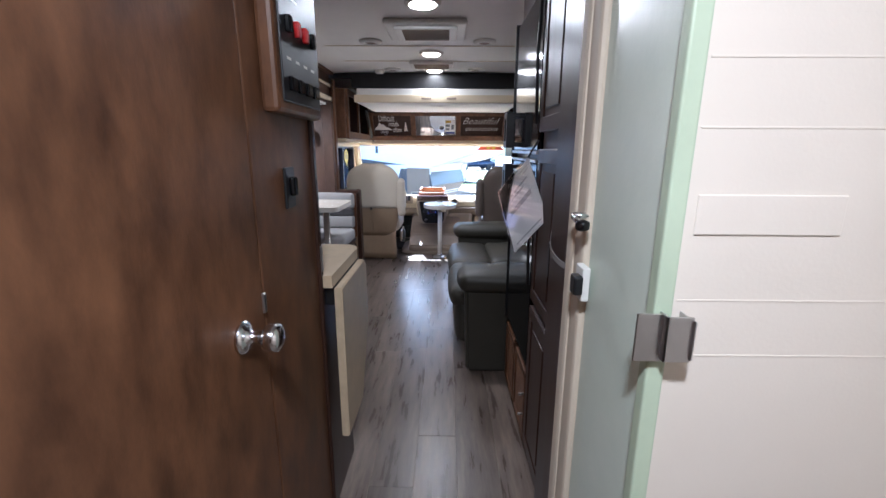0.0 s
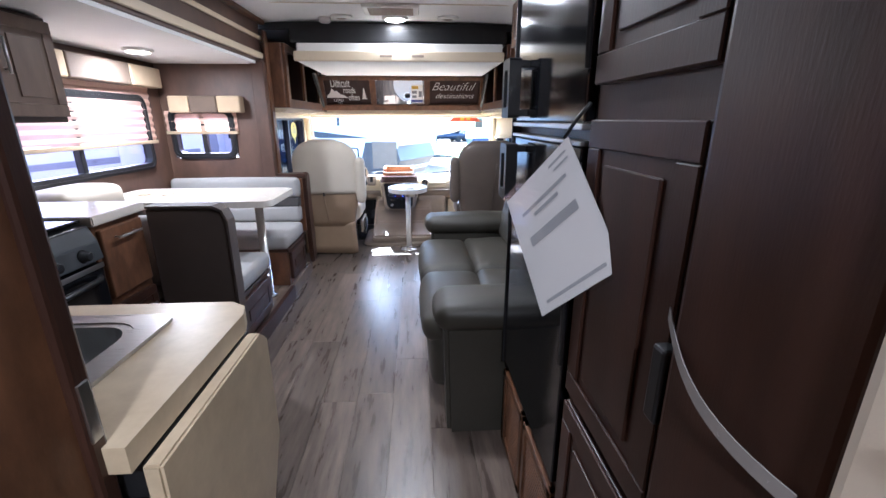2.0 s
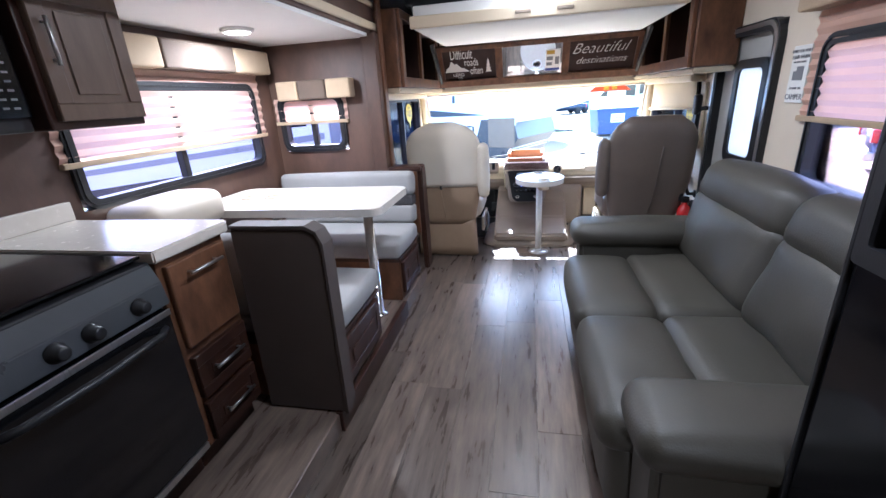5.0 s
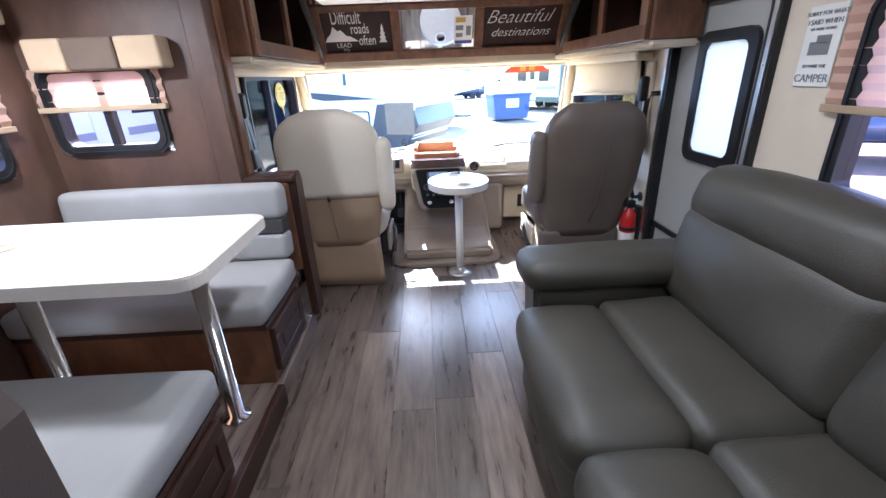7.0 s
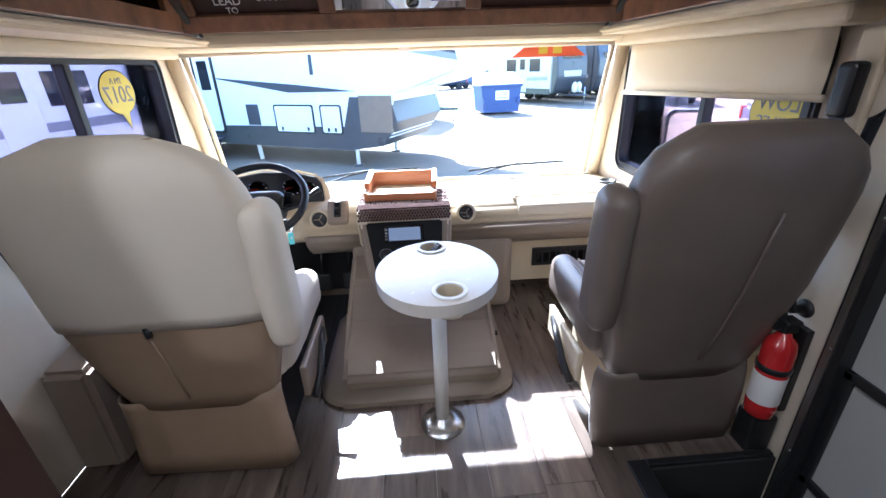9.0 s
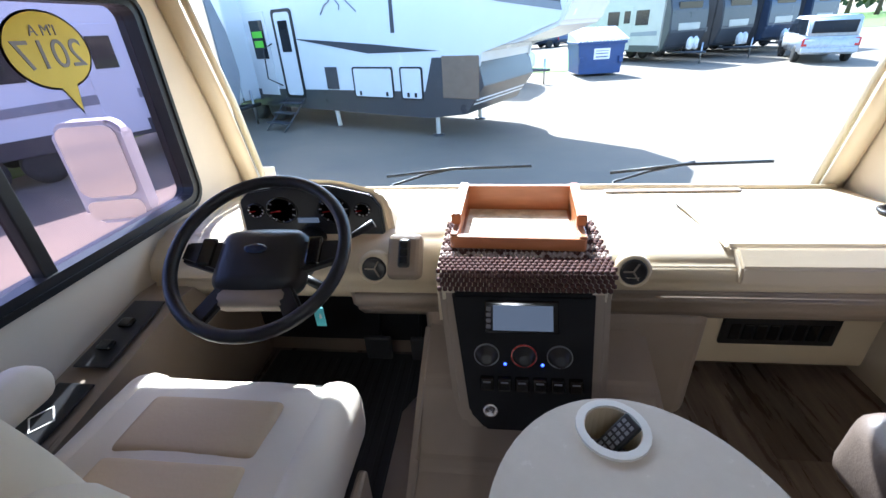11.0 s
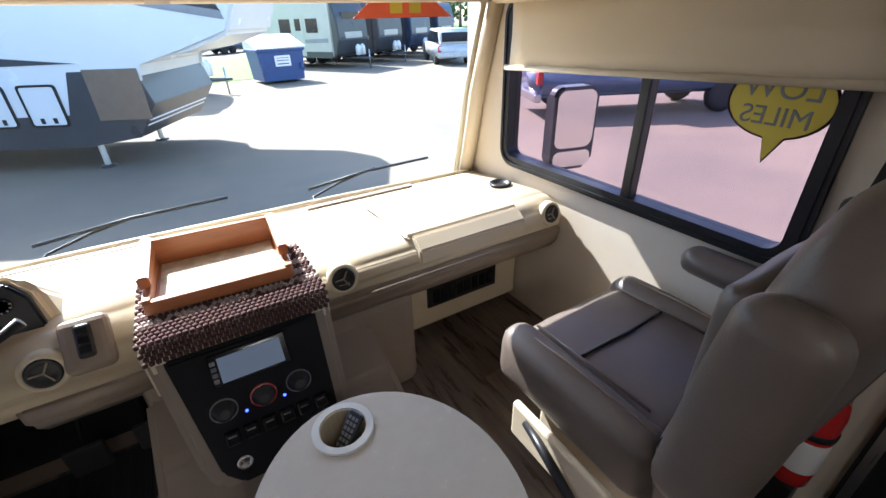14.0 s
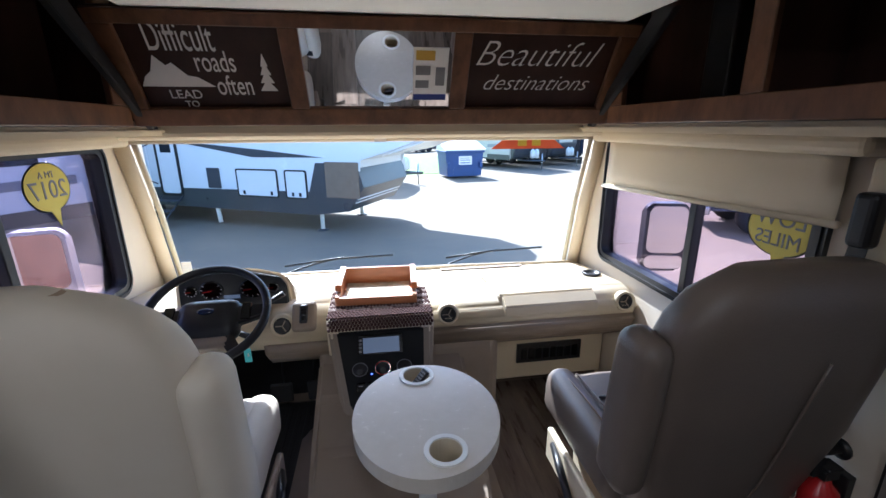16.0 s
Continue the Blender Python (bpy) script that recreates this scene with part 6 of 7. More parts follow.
for y0 in (3.43, 3.96, 4.48):
    raised_door(oc, 0.78, y0, y0 + 0.5, 1.79, 2.05, -1, WOOD)
    tube("handle", [(0.742, y0 + 0.18, 1.82), (0.742, y0 + 0.32, 1.82)], 0.006, STEEL, oc, 8)

# ---------------- outdoors ----------------
gr = bmesh.new()
bmesh.ops.create_grid(gr, x_segments=2, y_segments=2, size=600)
for v in gr.verts:
    v.co.z = GROUND
tagged(done("ground", gr, ASPHALT), "pale patched asphalt lot", "ground", kind="structure")
for name, pts in (("lawn_far", [(-40, 22), (-9, 20.5), (-3, 27), (5.6, 28.0), (6.0, 42), (-40, 60)]), ("lawn_back", [(-60, 62), (70, 52), (90, 140), (-80, 140)]), ("lawn_side", [(-30, 10), (-9.2, 9), (-9.8, 20), (-30, 24)])):
    tagged(prism(name, pts, "z", GROUND - 0.02, GROUND + 0.02, GRASS), "strip of bright mown grass", "lawn", kind="structure")


def local(at, heading, side=1):
    """A frame on the ground at `at`, its x along the heading (degrees)."""
    return Matrix.Translation((at[0], at[1], GROUND)) @ Matrix.Rotation(radians(heading), 4, "Z")


def wheel(parent, m, x, y, r, w=0.2, rim=ALLOY):
    t = m @ Matrix.Translation((x, y, r)) @ Matrix.Rotation(radians(90), 4, "X")
    lathe("wheel", [(r * 0.62, -w / 2), (r * 0.95, -w / 2), (r, -w / 3), (r, w / 3), (r * 0.95, w / 2), (r * 0.62, w / 2)], (0, 0, 0), RUBBER, parent, 24, t)
    lathe("rim", [(r * 0.62, -w * 0.3), (r * 0.6, w * 0.4), (r * 0.45, w * 0.3), (r * 0.2, w * 0.42), (r * 0.05, w * 0.42)], (0, 0, 0), rim, parent, 20, t)
    for k in range(6):
        box("spoke", (-0.035 * r / 0.4, r * 0.1, w * 0.3), (0.035 * r / 0.4, r * 0.6, w * 0.43), rim, parent, 0.004, m=t @ Matrix.Rotation(radians(60 * k), 4, "Z"))
    lathe("rim", [(r * 0.62, w * 0.3), (r * 0.6, -w * 0.4), (r * 0.2, -w * 0.42), (r * 0.05, -w * 0.42)], (0, 0, 0), rim, parent, 20, t)


# fifth-wheel trailer ahead: x along its length to the nose, y away
FW = local((-6.9, 18.0), -26.8)
fw = thing("fifth_wheel_trailer", (-6.9, 18.0, GROUND), "white fifth-wheel trailer with grey swooshes and dark skirt", "trailer")
prism("body", [(-5.0, 0.55), (6.6, 0.55), (7.1, 0.75), (7.2, 1.75), (8.0, 1.85), (8.75, 2.1), (9.0, 2.7), (8.85, 3.3), (8.3, 3.75), (7.4, 3.88), (-5.0, 3.88)], "y", 0.0, 2.45, GEL, fw, 0.06, 3, m=FW)
prism("skirt", [(-5.0, 0.48), (6.0, 0.42), (6.9, 0.55), (7.3, 1.1), (7.15, 1.62), (6.1, 1.62), (5.9, 0.95), (-5.0, 0.85)], "y", -0.012, 2.462, GEL_DARK, fw, 0.01, m=FW)
# brown sheet paints a reflection onto the dark skirt near the nose
box("skirt_reflection", (6.35, -0.03, 0.85), (7.2, -0.008, 1.65), surface("brown_reflection_panel", (0.2, 0.15, 0.11), rough=0.2, bump=0), fw, 0.01, m=FW)
for pts, mt in (([(1.9, 2.1), (4.4, 1.72), (6.3, 1.74), (4.6, 1.9)], GEL_DARK), ([(5.0, 3.1), (7.6, 2.5), (8.75, 2.3), (8.6, 2.75), (7.2, 3.0)], GEL_GREY), ([(6.2, 2.92), (8.0, 2.55), (8.72, 2.42), (8.6, 2.6), (7.2, 2.86)], GEL_DARK), ([(1.2, 3.35), (4.6, 3.5), (4.6, 3.58), (1.4, 3.5)], GEL_NAVY), ([(6.7, 3.35), (8.6, 3.3), (8.2, 3.7), (7.2, 3.8)], CAR_GLASS), ([(5.1, 2.1), (5.16, 3.85), (5.22, 3.85), (5.2, 2.1)], GEL_DARK)):
    prism("stripe", pts, "y", -0.01, 0.002, mt, fw, 0, m=FW)
for x0, x1, z0, z1 in ((3.85, 5.05, 0.78, 1.45), (5.25, 5.85, 0.78, 1.45)):
    ring("hatch_frame", "y", -0.03, 0.0, rrect(x0, x1, z0, z1, 0.06), rrect(x0 + 0.035, x1 - 0.035, z0 + 0.035, z1 - 0.035, 0.04), BLACK, fw, FW)
    box("hatch", (x0 + 0.03, -0.022, z0 + 0.03), (x1 - 0.03, 0, z1 - 0.03), GEL, fw, 0.005, m=FW)
    for xx in (x0 + 0.2, x1 - 0.2):
        box("catch", (xx - 0.03, -0.035, z0 + 0.06), (xx + 0.03, -0.02, z0 + 0.15), BLACK, fw, 0.004, m=FW)
box("vent_cover", (2.95, -0.03, 0.95), (3.35, 0, 1.45), GEL_DARK, fw, 0.02, m=FW)
ring("door_frame", "y", -0.03, 0.0, rrect(1.35, 2.1, 0.7, 2.75, 0.1), rrect(1.42, 2.03, 0.77, 2.68, 0.08), BLACK, fw, FW)
box("door", (1.4, -0.02, 0.75), (2.05, 0, 2.7), GEL, fw, 0.01, m=FW)
box("door_window", (1.55, -0.035, 1.8), (1.9, -0.015, 2.5), CAR_GLASS, fw, 0.02, m=FW)
box("slide_room", (-4.2, -0.55, 0.62), (0.15, 0.05, 3.1), GEL, fw, 0.04, m=FW)
box("slide_trim", (-4.22, -0.565, 0.6), (0.17, -0.54, 0.72), GEL_DARK, fw, 0.01, m=FW)
box("slide_window", (-1.9, -0.57, 1.35), (-0.75, -0.545, 2.5), CAR_GLASS, fw, 0.04, m=FW)
box("bedroom_door", (0.3, -0.03, 0.75), (1.05, 0, 2.75), GEL, fw, 0.02, m=FW)
box("side_window", (0.42, -0.05, 1.65), (0.95, -0.02, 2.55), CAR_GLASS, fw, 0.05, m=FW)
box("lime_sticker", (0.48, -0.06, 2.15), (0.88, -0.048, 2.3), LIME, fw, 0.004, m=FW)
box("lime_sticker", (0.5, -0.06, 1.92), (0.86, -0.048, 2.08), LIME, fw, 0.03, m=FW)
tube("rail", [FW @ Vector(p) for p in ((1.15, -0.02, 2.0), (1.15, -0.3, 1.9), (1.15, -0.35, 1.2), (1.3, -0.05, 1.0))], 0.018, BLACK, fw, 8)
bm = bmesh.new()
mp = [(3.1, 2.55), (3.25, 2.72), (3.4, 2.78), (3.6, 2.98), (3.78, 2.82), (3.9, 2.8), (4.2, 2.55)]
add_tube(bm, [FW @ Vector((x, -0.01, z)) for x, z in mp], 0.018, 5)
add_tube(bm, [FW @ Vector((x, -0.01, z)) for x, z in ((3.6, 2.98), (3.62, 2.8), (3.72, 2.7), (3.7, 2.6))], 0.014, 5)
done("mountain_motif", bm, GEL_GREY, fw)
pr = lettering("price_sticker", "$68555", 0.2, FW @ Matrix.Translation((4.95, -0.035, 3.35)) @ Matrix.Rotation(radians(90), 4, "X"), YELLOW, fw)
box("price_window", (4.5, -0.03, 3.2), (5.4, -0.004, 3.65), CAR_GLASS, fw, 0.02, m=FW)
for x, y in ((-0.35, 0.25), (0.55, 0.25), (-0.35, 2.2), (0.55, 2.2)):
    wheel(fw, FW, x, y, 0.38)
for y in (0.25, 2.2):
    tube("landing_leg", [FW @ Vector((6.0, y, 0.6)), FW @ Vector((6.0, y, 0.03))], 0.05, WHITE, fw, 8)
    lathe("leg_foot", [(0.14, 0.0), (0.14, 0.02), (0.05, 0.04)], (0, 0, 0), GEL_DARK, fw, 12, FW @ Matrix.Translation((6.0, y, 0)))
tube("stabiliser", [FW @ Vector((2.9, 0.2, 0.55)), FW @ Vector((2.95, 0.2, 0.02))], 0.06, WHITE, fw, 8)
for k in range(3):
    box("entry_step", (1.35, -0.35 - k * 0.25, 0.58 - k * 0.2), (2.1, -0.1 - k * 0.25, 0.61 - k * 0.2), GEL_DARK, fw, 0.01, m=FW)
for x in (1.37, 2.08):
    tube("step_side", [FW @ Vector((x, -0.05, 0.7)), FW @ Vector((x, -0.9, 0.0))], 0.02, GEL_DARK, fw, 6)


def travel_trailer(at, heading, length, label, side=GEL, front=GEL_DARK, group="travel trailers", windows=True, height=3.15):
    m = local(at, heading)
    t = thing("travel_trailer", (at[0], at[1], GROUND), label, "trailer", group)
    h = length / 2
    prism("body", [(-h, 0.55), (h - 0.5, 0.55), (h - 0.35, 0.6), (h - 0.35, height), (-h, height)], "y", -1.2, 1.2, side, t, 0.04, m=m)
    prism("front_cap", [(h - 0.35, 0.55), (h - 0.1, 0.7), (h + 0.12, 1.4), (h + 0.05, 2.3), (h - 0.2, height - 0.12), (h - 0.35, height)], "y", -1.205, 1.205, front, t, 0.05, 3, m=m)
    prism("cap_flash", [(h + 0.02, 1.75), (h + 0.13, 1.7), (h + 0.13, 1.45), (h + 0.02, 1.3)], "y", -0.7, 0.7, GEL_SAND if front is not GEL else GEL_GREY, t, 0.02, m=m)
    box("front_window", (h - 0.03, -0.75, 2.15), (h + 0.04, 0.75, 2.6), CAR_GLASS, t, 0.03, m=m)
    box("roof_unit", (-0.6, -0.35, height), (0.4, 0.35, height + 0.3), GEL_DARK, t, 0.06, m=m)
    for s in (-1, 1):
        if windows:
            for x in (-h + 1.0, 0.0, h - 1.6):
                box("window", (x - 0.4, s * 1.2 - 0.015, 1.7), (x + 0.4, s * 1.2 + 0.015, 2.35), CAR_GLASS, t, 0.01, m=m)
            box("door", (h - 2.9, s * 1.2 - 0.02, 0.6), (h - 2.2, s * 1.2 + 0.02, 2.55), GEL_SAND if side is GEL_SAND else GEL, t, 0.01, m=m)
            box("door_window", (h - 2.75, s * 1.2 - 0.03, 1.8), (h - 2.35, s * 1.2 + 0.03, 2.35), CAR_GLASS, t, 0.01, m=m)
        box("skirt", (-h, s * 1.2 - 0.014, 0.52), (h - 0.4, s * 1.2 + 0.014, 0.82), GEL_DARK, t, 0.005, m=m)
        prism("stripe", [(-h, 1.1), (h - 0.6, 1.25), (h - 0.6, 1.45), (-h, 1.2)], "y", s * 1.2 - 0.012, s * 1.2 + 0.012, GEL_GREY, t, 0, m=m)
        for x in (-0.7, 0.15):
            wheel(t, m, x, s * 1.08, 0.34)
        lathe("gas_bottle", [(0.05, 0.6), (0.15, 0.66), (0.15, 1.0), (0.08, 1.1), (0.03, 1.15)], (0, 0, 0), WHITE, t, 14, m @ Matrix.Translation((h + 0.45, s * 0.17, 0)))
        tube("tongue", [m @ Vector((h - 0.3, s * 0.6, 0.5)), m @ Vector((h + 1.2, 0, 0.5))], 0.05, GEL_DARK, t, 6)
    tube("jack", [m @ Vector((h + 1.0, 0, 0.9)), m @ Vector((h + 1.0, 0, 0.0))], 0.035, STEEL, t, 8)


travel_trailer((-2.9, 25.0), -17, 7.6, "white travel trailer with a rounded nose and hitch", GEL, GEL, height=3.0)
for k in range(4):
    travel_trailer((7.0 + 2.9 * k, 32.4 + 1.6 * k), -60, 7.0, "dark-nosed travel trailer in the parked row", GEL_SAND if k == 0 else GEL_DARK, GEL_DARK if k < 2 else GEL_NAVY)
travel_trailer((-9.5, 2.5), 78, 9.0, "white travel trailer parked alongside", GEL, GEL_GREY, height=3.3)
travel_trailer((16.5, 1.0), 80, 8.5, "grey travel trailer parked across the lot", GEL_GREY, GEL_DARK)

travel_trailer((-9.3, 13.0), 62, 8.4, "white travel trailer parked beside the lawn", GEL, GEL_GREY, height=3.3)

DU = local((4.0, 26.0), 8)
du = thing("dumpster", (4.0, 26.0, GROUND), "blue steel dumpster with a corrugated lid", "dumpster")
prism("bin", [(-0.85, 0.1), (0.85, 0.1), (0.95, 1.25), (-0.95, 1.25)], "y", -0.7, 0.75, BIN_BLUE, du, 0.02, m=DU)
box("rim", (-1.0, -0.76, 1.2), (1.0, 0.8, 1.3), BIN_BLUE, du, 0.02, m=DU)
bm = bmesh.new()
for k in range(15):
    x = -0.95 + k * 0.135
    vs = [bm.verts.new(DU @ Vector(p)) for p in ((x, -0.78, 1.31), (x + 0.1, -0.78, 1.31), (x + 0.1, 0.82, 1.75), (x, 0.82, 1.75), (x, -0.78, 1.36), (x + 0.1, -0.78, 1.36), (x + 0.1, 0.82, 1.8), (x, 0.82, 1.8))]
    for f in ((0, 1, 2, 3), (4, 5, 6, 7), (0, 1, 5, 4), (1, 2, 6, 5), (2, 3, 7, 6), (3, 0, 4, 7)):
        bm.faces.new([vs[i] for i in f])
done("lid_ribs", bm, GALV, du)
prism("lid", [(-0.78, 1.3), (0.82, 1.74), (0.82, 1.3)], "x", -0.97, 0.97, GALV, du, 0.01, m=DU)
for x in (-0.8, 0.8):
    box("stake_pocket", (x - 0.08, -0.8, 0.5), (x + 0.08, -0.66, 0.75), BIN_BLUE, du, 0.02, m=DU)
box("label", (-0.3, -0.725, 0.65), (0.35, -0.7, 1.05), PAPER, du, 0.003, m=DU)
boxes_m = [(0.72, 0.76), (0.85, 0.88), (0.95, 0.97)]
for z0, z1 in boxes_m:
    box("bar", (-0.22, -0.73, z0), (0.27, -0.724, z1), BIN_BLUE, du, 0, m=DU)


def car(at, heading, paint, label, kind="car", group="parked cars"):
    m = local(at, heading)
    c = thing(kind, (at[0], at[1], GROUND), label, kind.replace("_", " "), group)
    if kind == "pickup_truck":
        low = [(-2.9, 0.5), (-2.9, 1.15), (-0.9, 1.2), (1.3, 1.2), (2.6, 1.12), (2.85, 0.95), (2.9, 0.5)]
        cab = [(-0.95, 1.18), (-0.85, 1.85), (0.5, 1.88), (1.35, 1.2)]
        ax, r, half = (-1.85, 1.85), 0.42, 0.98
    elif kind == "minivan":
        low = [(-2.45, 0.35), (-2.5, 1.0), (1.2, 1.05), (2.3, 0.9), (2.5, 0.6), (2.5, 0.35)]
        cab = [(-2.42, 0.98), (-2.2, 1.72), (0.3, 1.74), (1.45, 1.02)]
        ax, r, half = (-1.5, 1.55), 0.34, 0.95
    else:
        low = [(-2.2, 0.32), (-2.25, 0.92), (1.0, 0.92), (2.1, 0.78), (2.25, 0.5), (2.25, 0.32)]
        cab = [(-1.7, 0.9), (-1.0, 1.4), (0.2, 1.42), (1.1, 0.9)]
        ax, r, half = (-1.35, 1.4), 0.32, 0.88
    prism("body", low, "y", -half, half, paint, c, 0.09, 3, True, m)
    prism("cabin", cab, "y", -half + 0.1, half - 0.1, paint, c, 0.06, 3, True, m)
    cxs = [p[0] for p in cab]
    cz = [p[1] for p in cab]
    win = [(cab[0][0] + 0.16, cz[0] + 0.08), (cab[1][0] + 0.08, cz[1] - 0.1), (cab[2][0] - 0.04, cz[2] - 0.1), (cab[3][0] - 0.2, cz[3] + 0.08)]
    for s in (-1, 1):
        prism("side_window", win, "y", s * (half - 0.1) - 0.012, s * (half - 0.1) + 0.012, CAR_GLASS, c, 0, m=m)
        for x in ax:
            wheel(c, m, x, s * (half - 0.1), r, 0.22)
        box("tail_lamp", (low[0][0] - 0.03, s * (half - 0.12) - 0.09, low[1][1] - 0.35), (low[0][0] + 0.1, s * (half - 0.12) + 0.09, low[1][1] - 0.06), RED, c, 0.02, m=m)
        box("head_lamp", (low[-2][0] - 0.25, s * (half - 0.22) - 0.16, low[-2][1] - 0.12), (low[-2][0] + 0.0, s * (half - 0.22) + 0.16, low[-2][1] + 0.06), WHITE, c, 0.03, m=m)
    box("rear_window", (cab[0][0] + 0.0, -half + 0.25, cz[0] + 0.15), (cab[1][0] + 0.02, half - 0.25, cz[1] - 0.15), CAR_GLASS, c, 0.01, m=m)
    box("bumper", (low[0][0] - 0.08, -half + 0.05, 0.4), (low[0][0] + 0.1, half - 0.05, 0.6), STEEL if kind == "pickup_truck" else paint, c, 0.04, m=m)


car((10.3, 13.3), -25, PAINT_BLUE, "blue-grey pickup truck parked on the lot", "pickup_truck", "parked trucks")
car((14.0, 28.6), 70, PAINT_SILVER, "silver minivan seen from behind", "minivan")
for k, (x, y) in enumerate(((3.0, 48), (6.2, 50), (9.5, 51), (12.8, 49), (7.5, 56))):
    car((x, y), 200 + 6 * k, (GEL_NAVY, PAINT_BLUE, GEL_DARK, GEL, PAINT_SILVER)[k], "car parked by the far building", "car")

bd = thing("dealer_building", (14, 72, GROUND), "long pale single-storey building with dark doors", "building")
box("wall", (-6, 70, GROUND), (34, 82, 3.4), STUCCO, bd, 0.05)
box("wall", (2, 69.5, GROUND), (13, 74, 4.6), STUCCO, bd, 0.05)
box("roof_edge", (-6.3, 69.6, 3.3), (34.3, 82.2, 3.65), GEL, bd, 0.05)
for k in range(9):
    box("bay_door", (-4.5 + k * 4.2, 69.42, GROUND), (-2.2 + k * 4.2, 70.02, 2.3), CAR_GLASS, bd, 0.02)
for x, y in ((7.0, 44.0), (13.0, 62.0)):
    pole = thing("light_pole", (x, y, GROUND), "tall grey lot light pole", "street lamp", "light poles")
    tube("post", [(x, y, GROUND), (x, y, 8.5)], 0.1, GEL_DARK, pole, 10, radii=[0.12, 0.08])
    box("head", (x - 0.5, y - 0.15, 8.45), (x + 0.5, y + 0.15, 8.6), GEL_DARK, pole, 0.03)

rng = random.Random(7)


def tree(at, h, label="leafy green tree at the edge of the lot"):
    t = thing("tree", (at[0], at[1], GROUND), label, "tree", "trees behind the lot")
    bm = bmesh.new()
    x, y = at
    add_tube(bm, [(x, y, GROUND), (x + 0.1, y, GROUND + h * 0.3), (x - 0.1, y + 0.1, GROUND + h * 0.75)], 0.3, 8, radii=[0.38, 0.27, 0.1])
    tips = []
    for k in range(7):
        a, z0 = k * 2.4 + rng.random(), GROUND + h * (0.28 + 0.06 * k)
        L = h * rng.uniform(0.2, 0.34)
        e = (x + L * math.cos(a), y + L * math.sin(a), z0 + h * rng.uniform(0.12, 0.25))
        add_tube(bm, [(x, y, z0), tuple((p + q) / 2 + 0.1 for p, q in zip((x, y, z0), e)), e], 0.1, 5, radii=[0.14, 0.09, 0.04])
        tips.append(e)
    tips.append((x, y, GROUND + h * 0.85))
    done("trunk", bm, BARK, t, True)
    bm = bmesh.new()
    for e in tips:
        for _ in range(75):
            d = Vector((rng.gauss(0, 1), rng.gauss(0, 1), rng.gauss(0, 0.8))) * h * 0.1
            c = Vector(e) + d
            s = rng.uniform(0.16, 0.38)
            n = Vector((rng.gauss(0, 1), rng.gauss(0, 1), rng.gauss(0, 1) + 0.6)).normalized()
            u = n.orthogonal().normalized() * s
            w = n.cross(u).normalized() * s * 0.6
            vs = [bm.verts.new(p) for p in (c - u, c - w * 0.9 + n * 0.05, c + u, c + w + n * 0.08)]
            bm.faces.new(vs)
    tagged(done("leaves", bm, LEAF, t), kind="stuff")


for k in range(24):
    tree((-62 + k * 6.4 + rng.uniform(-1.5, 1.5), 92 + rng.uniform(-4, 8)), rng.uniform(9, 13))
tree((52, 74), 10)
wd = bmesh.new()
for _ in range(5200):
    c = Vector((rng.uniform(-160, 190), rng.uniform(108, 122), GROUND + 11.5 * rng.random() ** 0.7 + 1.5 * rng.random()))
    s = rng.uniform(0.7, 1.7)
    n = Vector((rng.gauss(0, 1), rng.gauss(-0.7, 1), rng.gauss(0.5, 1))).normalized()
    u = n.orthogonal().normalized() * s
    w = n.cross(u).normalized() * s * 0.7
    wd.faces.new([wd.verts.new(p) for p in (c - u, c - w, c + u, c + w)])
tagged(done("far_woods", wd, LEAF), "dense far band of green woods", "woods", kind="stuff")

# the coach's own outside mirrors and window stickers
for s, x, yc, zc in ((-1, -1.62, 7.33, 0.8), (1, 1.45, 7.28, 0.83)):
    om = thing("door_mirror", (x, yc, zc), "tall black-framed door mirror on an arm", "mirror", "door mirrors")
    mm = Matrix.Translation((x, yc, zc)) @ Matrix.Rotation(radians(-s * 14), 4, "Z")
    prism("housing", rrect(-0.115, 0.115, -0.19, 0.19, 0.05), "y", 0.0, 0.07, GEL_DARK if s > 0 else GEL, om, 0.015, 3, m=mm)
    prism("mirror_glass", rrect(-0.1, 0.1, -0.085, 0.175, 0.04), "y", -0.006, 0.002, MIRROR, om, 0, m=mm)
    prism("mirror_glass", rrect(-0.1, 0.1, -0.175, -0.1, 0.03), "y", -0.006, 0.002, MIRROR, om, 0, m=mm)
    tube("arm", [(x, yc + 0.05, zc - 0.17), (x - s * 0.1, yc + 0.12, zc - 0.28), (XL - 0.06 if s < 0 else XR + 0.06, yc + 0.15, zc - 0.3)], 0.02, BLACK, om, 8)


def bubble(name, axis_x, yc, zc, ry, rz, label, words, inward):
    b = thing(name, (axis_x, yc, zc), label, "sticker", "window stickers")
    pts = [(yc + ry * math.cos(a * 0.2094), zc + rz * math.sin(a * 0.2094)) for a in range(30)]
    i = 22 if inward < 0 else 23
    pts[i] = (pts[i][0] + (0.01), zc - rz * 1.7)
    prism("edge", [(yc + (u - yc) * 1.06, zc + (v - zc) * 1.06) for u, v in pts], "x", axis_x + inward * 0.0005, axis_x + inward * 0.0005, INK, b)
    prism("field", pts, "x", axis_x - 0.0015 * (-inward), axis_x - 0.0028 * (-inward), YELLOW, b)
    # reads from outside, so it shows reversed within
    q = 1 if axis_x > 0 else -1
    m = Matrix.Translation((axis_x + inward * 0.0034, yc, 0)) @ Matrix(((0, 0, q, 0), (q, 0, 0, 0), (0, 1, 0, 0), (0, 0, 0, 1)))
    for w, z, size in words:
        lettering("words", w, size, m @ Matrix.Translation((0, z, 0)), INK, b)


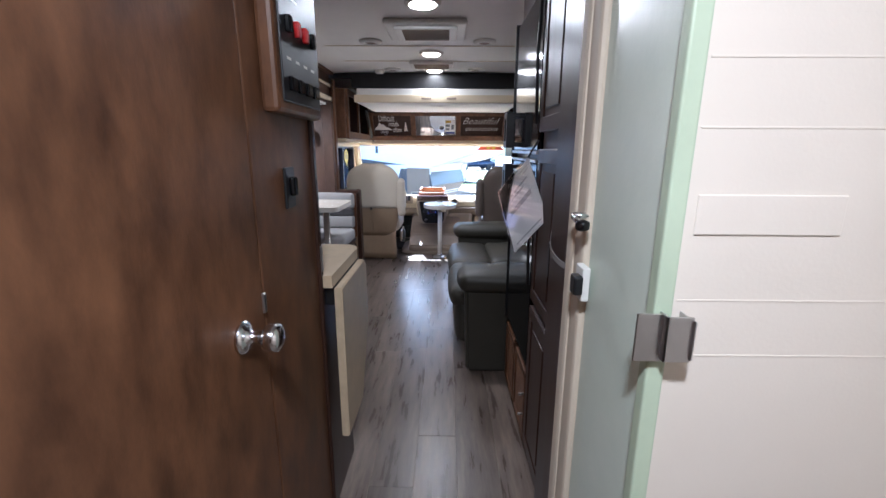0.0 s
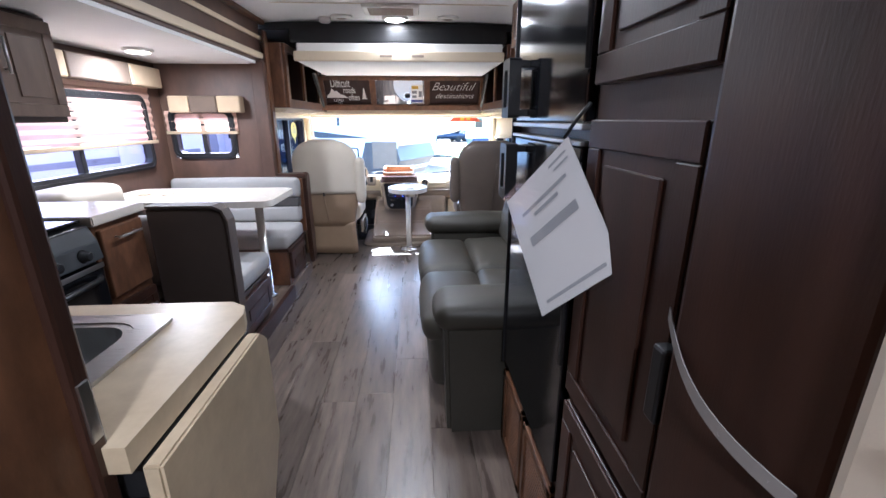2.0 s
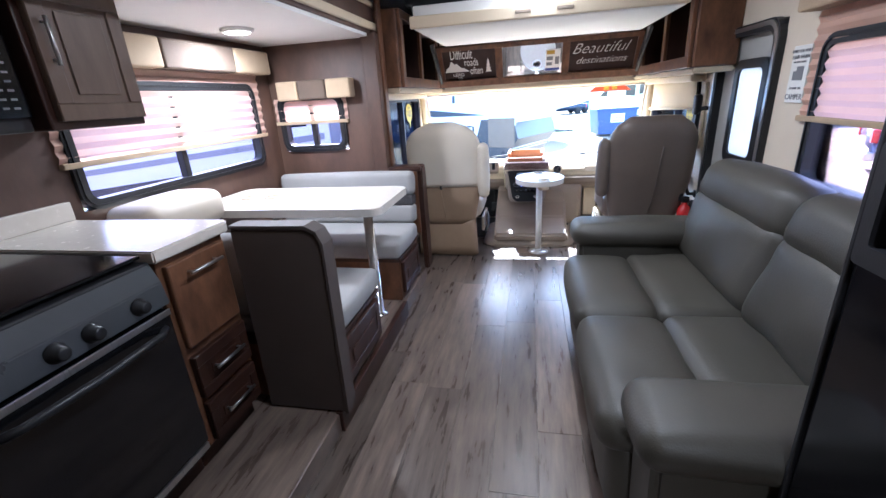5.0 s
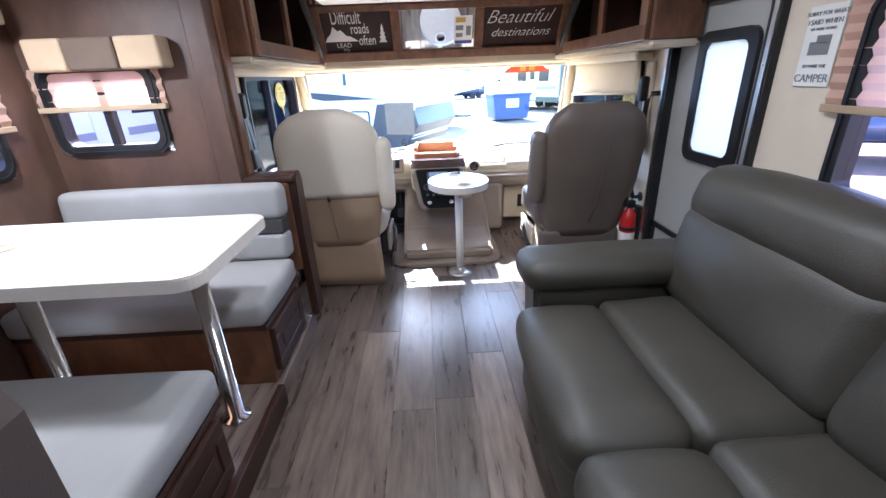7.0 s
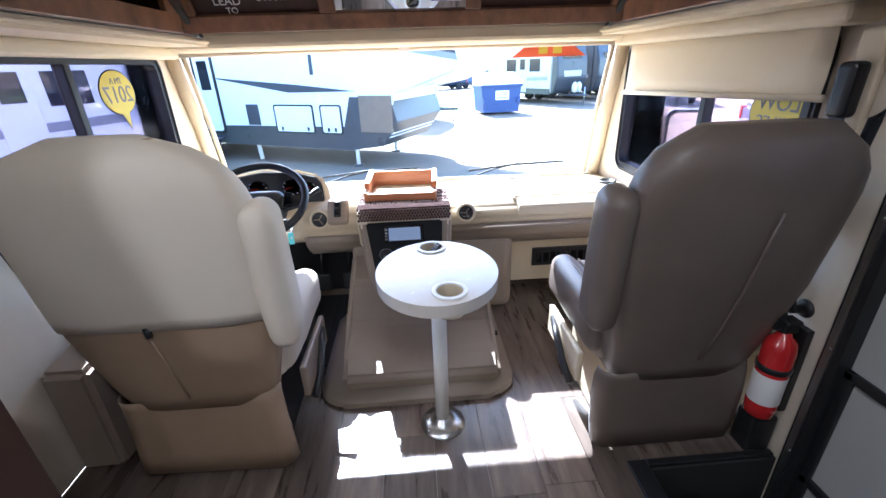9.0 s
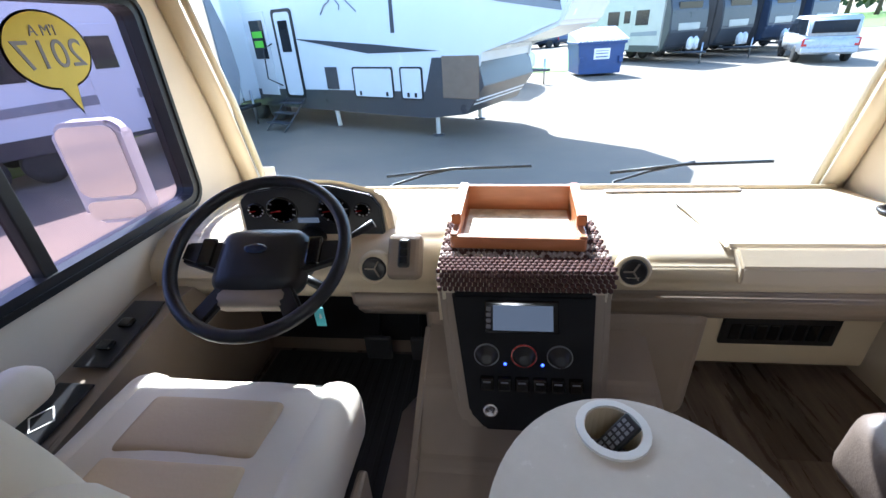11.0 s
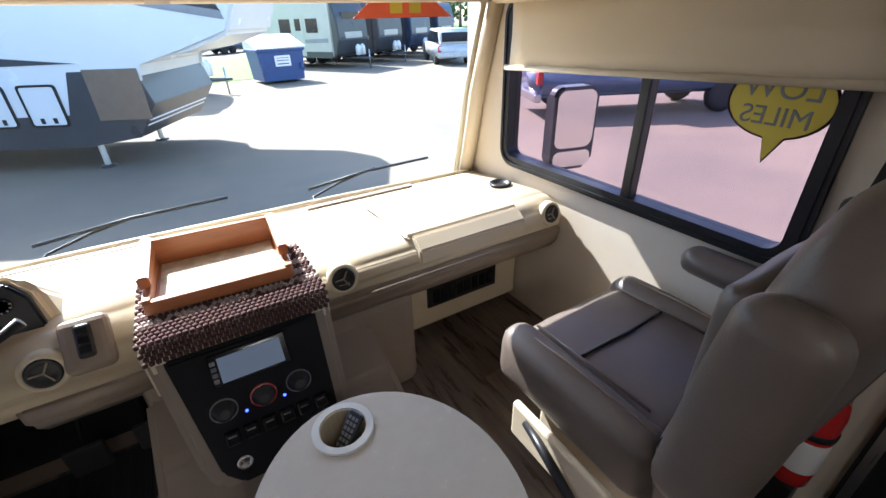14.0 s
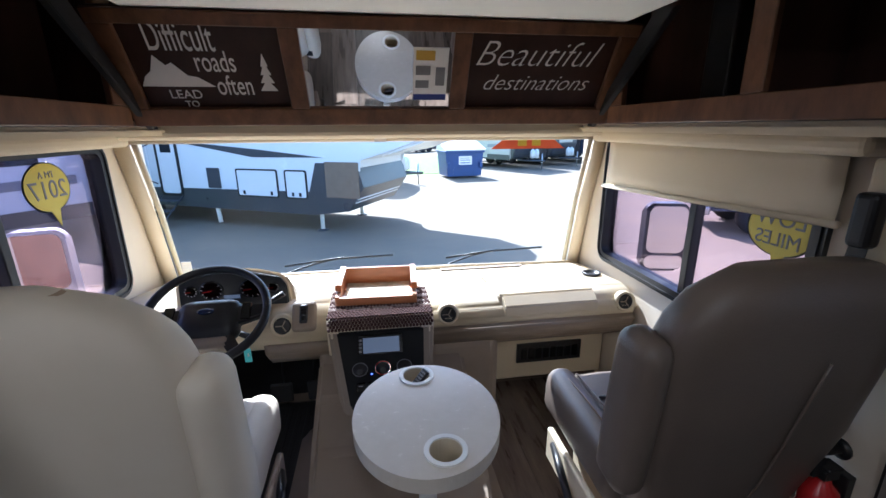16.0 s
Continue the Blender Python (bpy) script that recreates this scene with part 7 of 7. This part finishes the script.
bubble("window_sticker", XR + 0.016, 6.388, 1.1, 0.115, 0.085, "yellow speech-bubble sticker on the passenger window", (("LOW", 1.11, 0.075), ("MILES", 1.045, 0.065)), -1)
bubble("window_sticker", XL - 0.016, 7.035, 1.215, 0.112, 0.088, "yellow year sticker on the driver window", (("I'M A", 1.25, 0.035), ("2017", 1.175, 0.095)), 1)
bn = thing("banner_sticker", (0.5, 7.62, 1.32), "orange price banner on the windscreen top", "sticker")
prism("field", [(0.52, 1.305), (0.94, 1.305), (0.86, 1.365), (0.6, 1.365)], "y", 7.5305, 7.532, ORANGE, bn)
box("bar", (0.67, 7.528, 1.32), (0.72, 7.5304, 1.356), YELLOW, bn, 0)
box("bar", (0.75, 7.528, 1.32), (0.8, 7.5304, 1.356), YELLOW, bn, 0)
it = thing("inspection_sticker", (-0.98, 7.6, 0.68), "small white registration sticker low on the windscreen", "sticker")
box("label", (-1.18, 7.655, 0.655), (-1.13, 7.657, 0.72), PAPER, it, 0)
lettering("words", "80", 0.035, Matrix.Translation((-1.11, 7.655, 0.66)) @ Matrix.Rotation(radians(90), 4, "X"), INK, it)
wt = thing("warning_tag", (-0.07, 7.45, 1.36), "white warning tag on the windscreen header", "label")
box("tag", (-0.1, 7.445, 1.352), (-0.04, 7.449, 1.378), PAPER, wt, 0)

# ---------------- floor planks ----------------
plank_rng = random.Random(3)
meshes = {}
x = -1.28
W, GAP = 0.178, 0.0009
while x < XR - 0.02:
    x1 = min(x + W, XR - 0.005)
    y = 1.0 - plank_rng.random() * 1.1 - 0.9
    while y < 7.3:
        y1 = min(y + 1.22, 7.32)
        segs = [(y, y1)]
        if x1 > 0.7:
            segs = [(a, b) for a, b in ((y, min(y1, 5.4)), (max(y, 6.0), y1)) if b - a > 0.03]
        if x1 < -0.86:
            segs = [(a, b) for a, b in ((y, min(y1, 2.95)), (max(y, 5.64), y1)) if b - a > 0.03]
        for a, b in segs:
            key = (round(x1 - x, 3), round(b - a, 3))
            if key not in meshes:
                bm = bmesh.new()
                w, l = key
                top_v = [bm.verts.new(p) for p in ((0.0005, 0.0005, 0.0), (w - GAP - 0.0005, 0.0005, 0.0), (w - GAP - 0.0005, l - GAP - 0.0005, 0.0), (0.0005, l - GAP - 0.0005, 0.0))]
                low_v = [bm.verts.new(p) for p in ((0, 0, -0.004), (w - GAP, 0, -0.004), (w - GAP, l - GAP, -0.004), (0, l - GAP, -0.004))]
                bm.faces.new(top_v)
                for i in range(4):
                    bm.faces.new((low_v[i], low_v[(i + 1) % 4], top_v[(i + 1) % 4], top_v[i]))
                me = bpy.data.meshes.new("plank")
                bm.to_mesh(me)
                bm.free()
                me.materials.append(PLANK)
                meshes[key] = me
            ob = new("plank", meshes[key])
            ob.parent = floor
            ob.location = (x, a, 0.002)
        y = y1
    x = x1
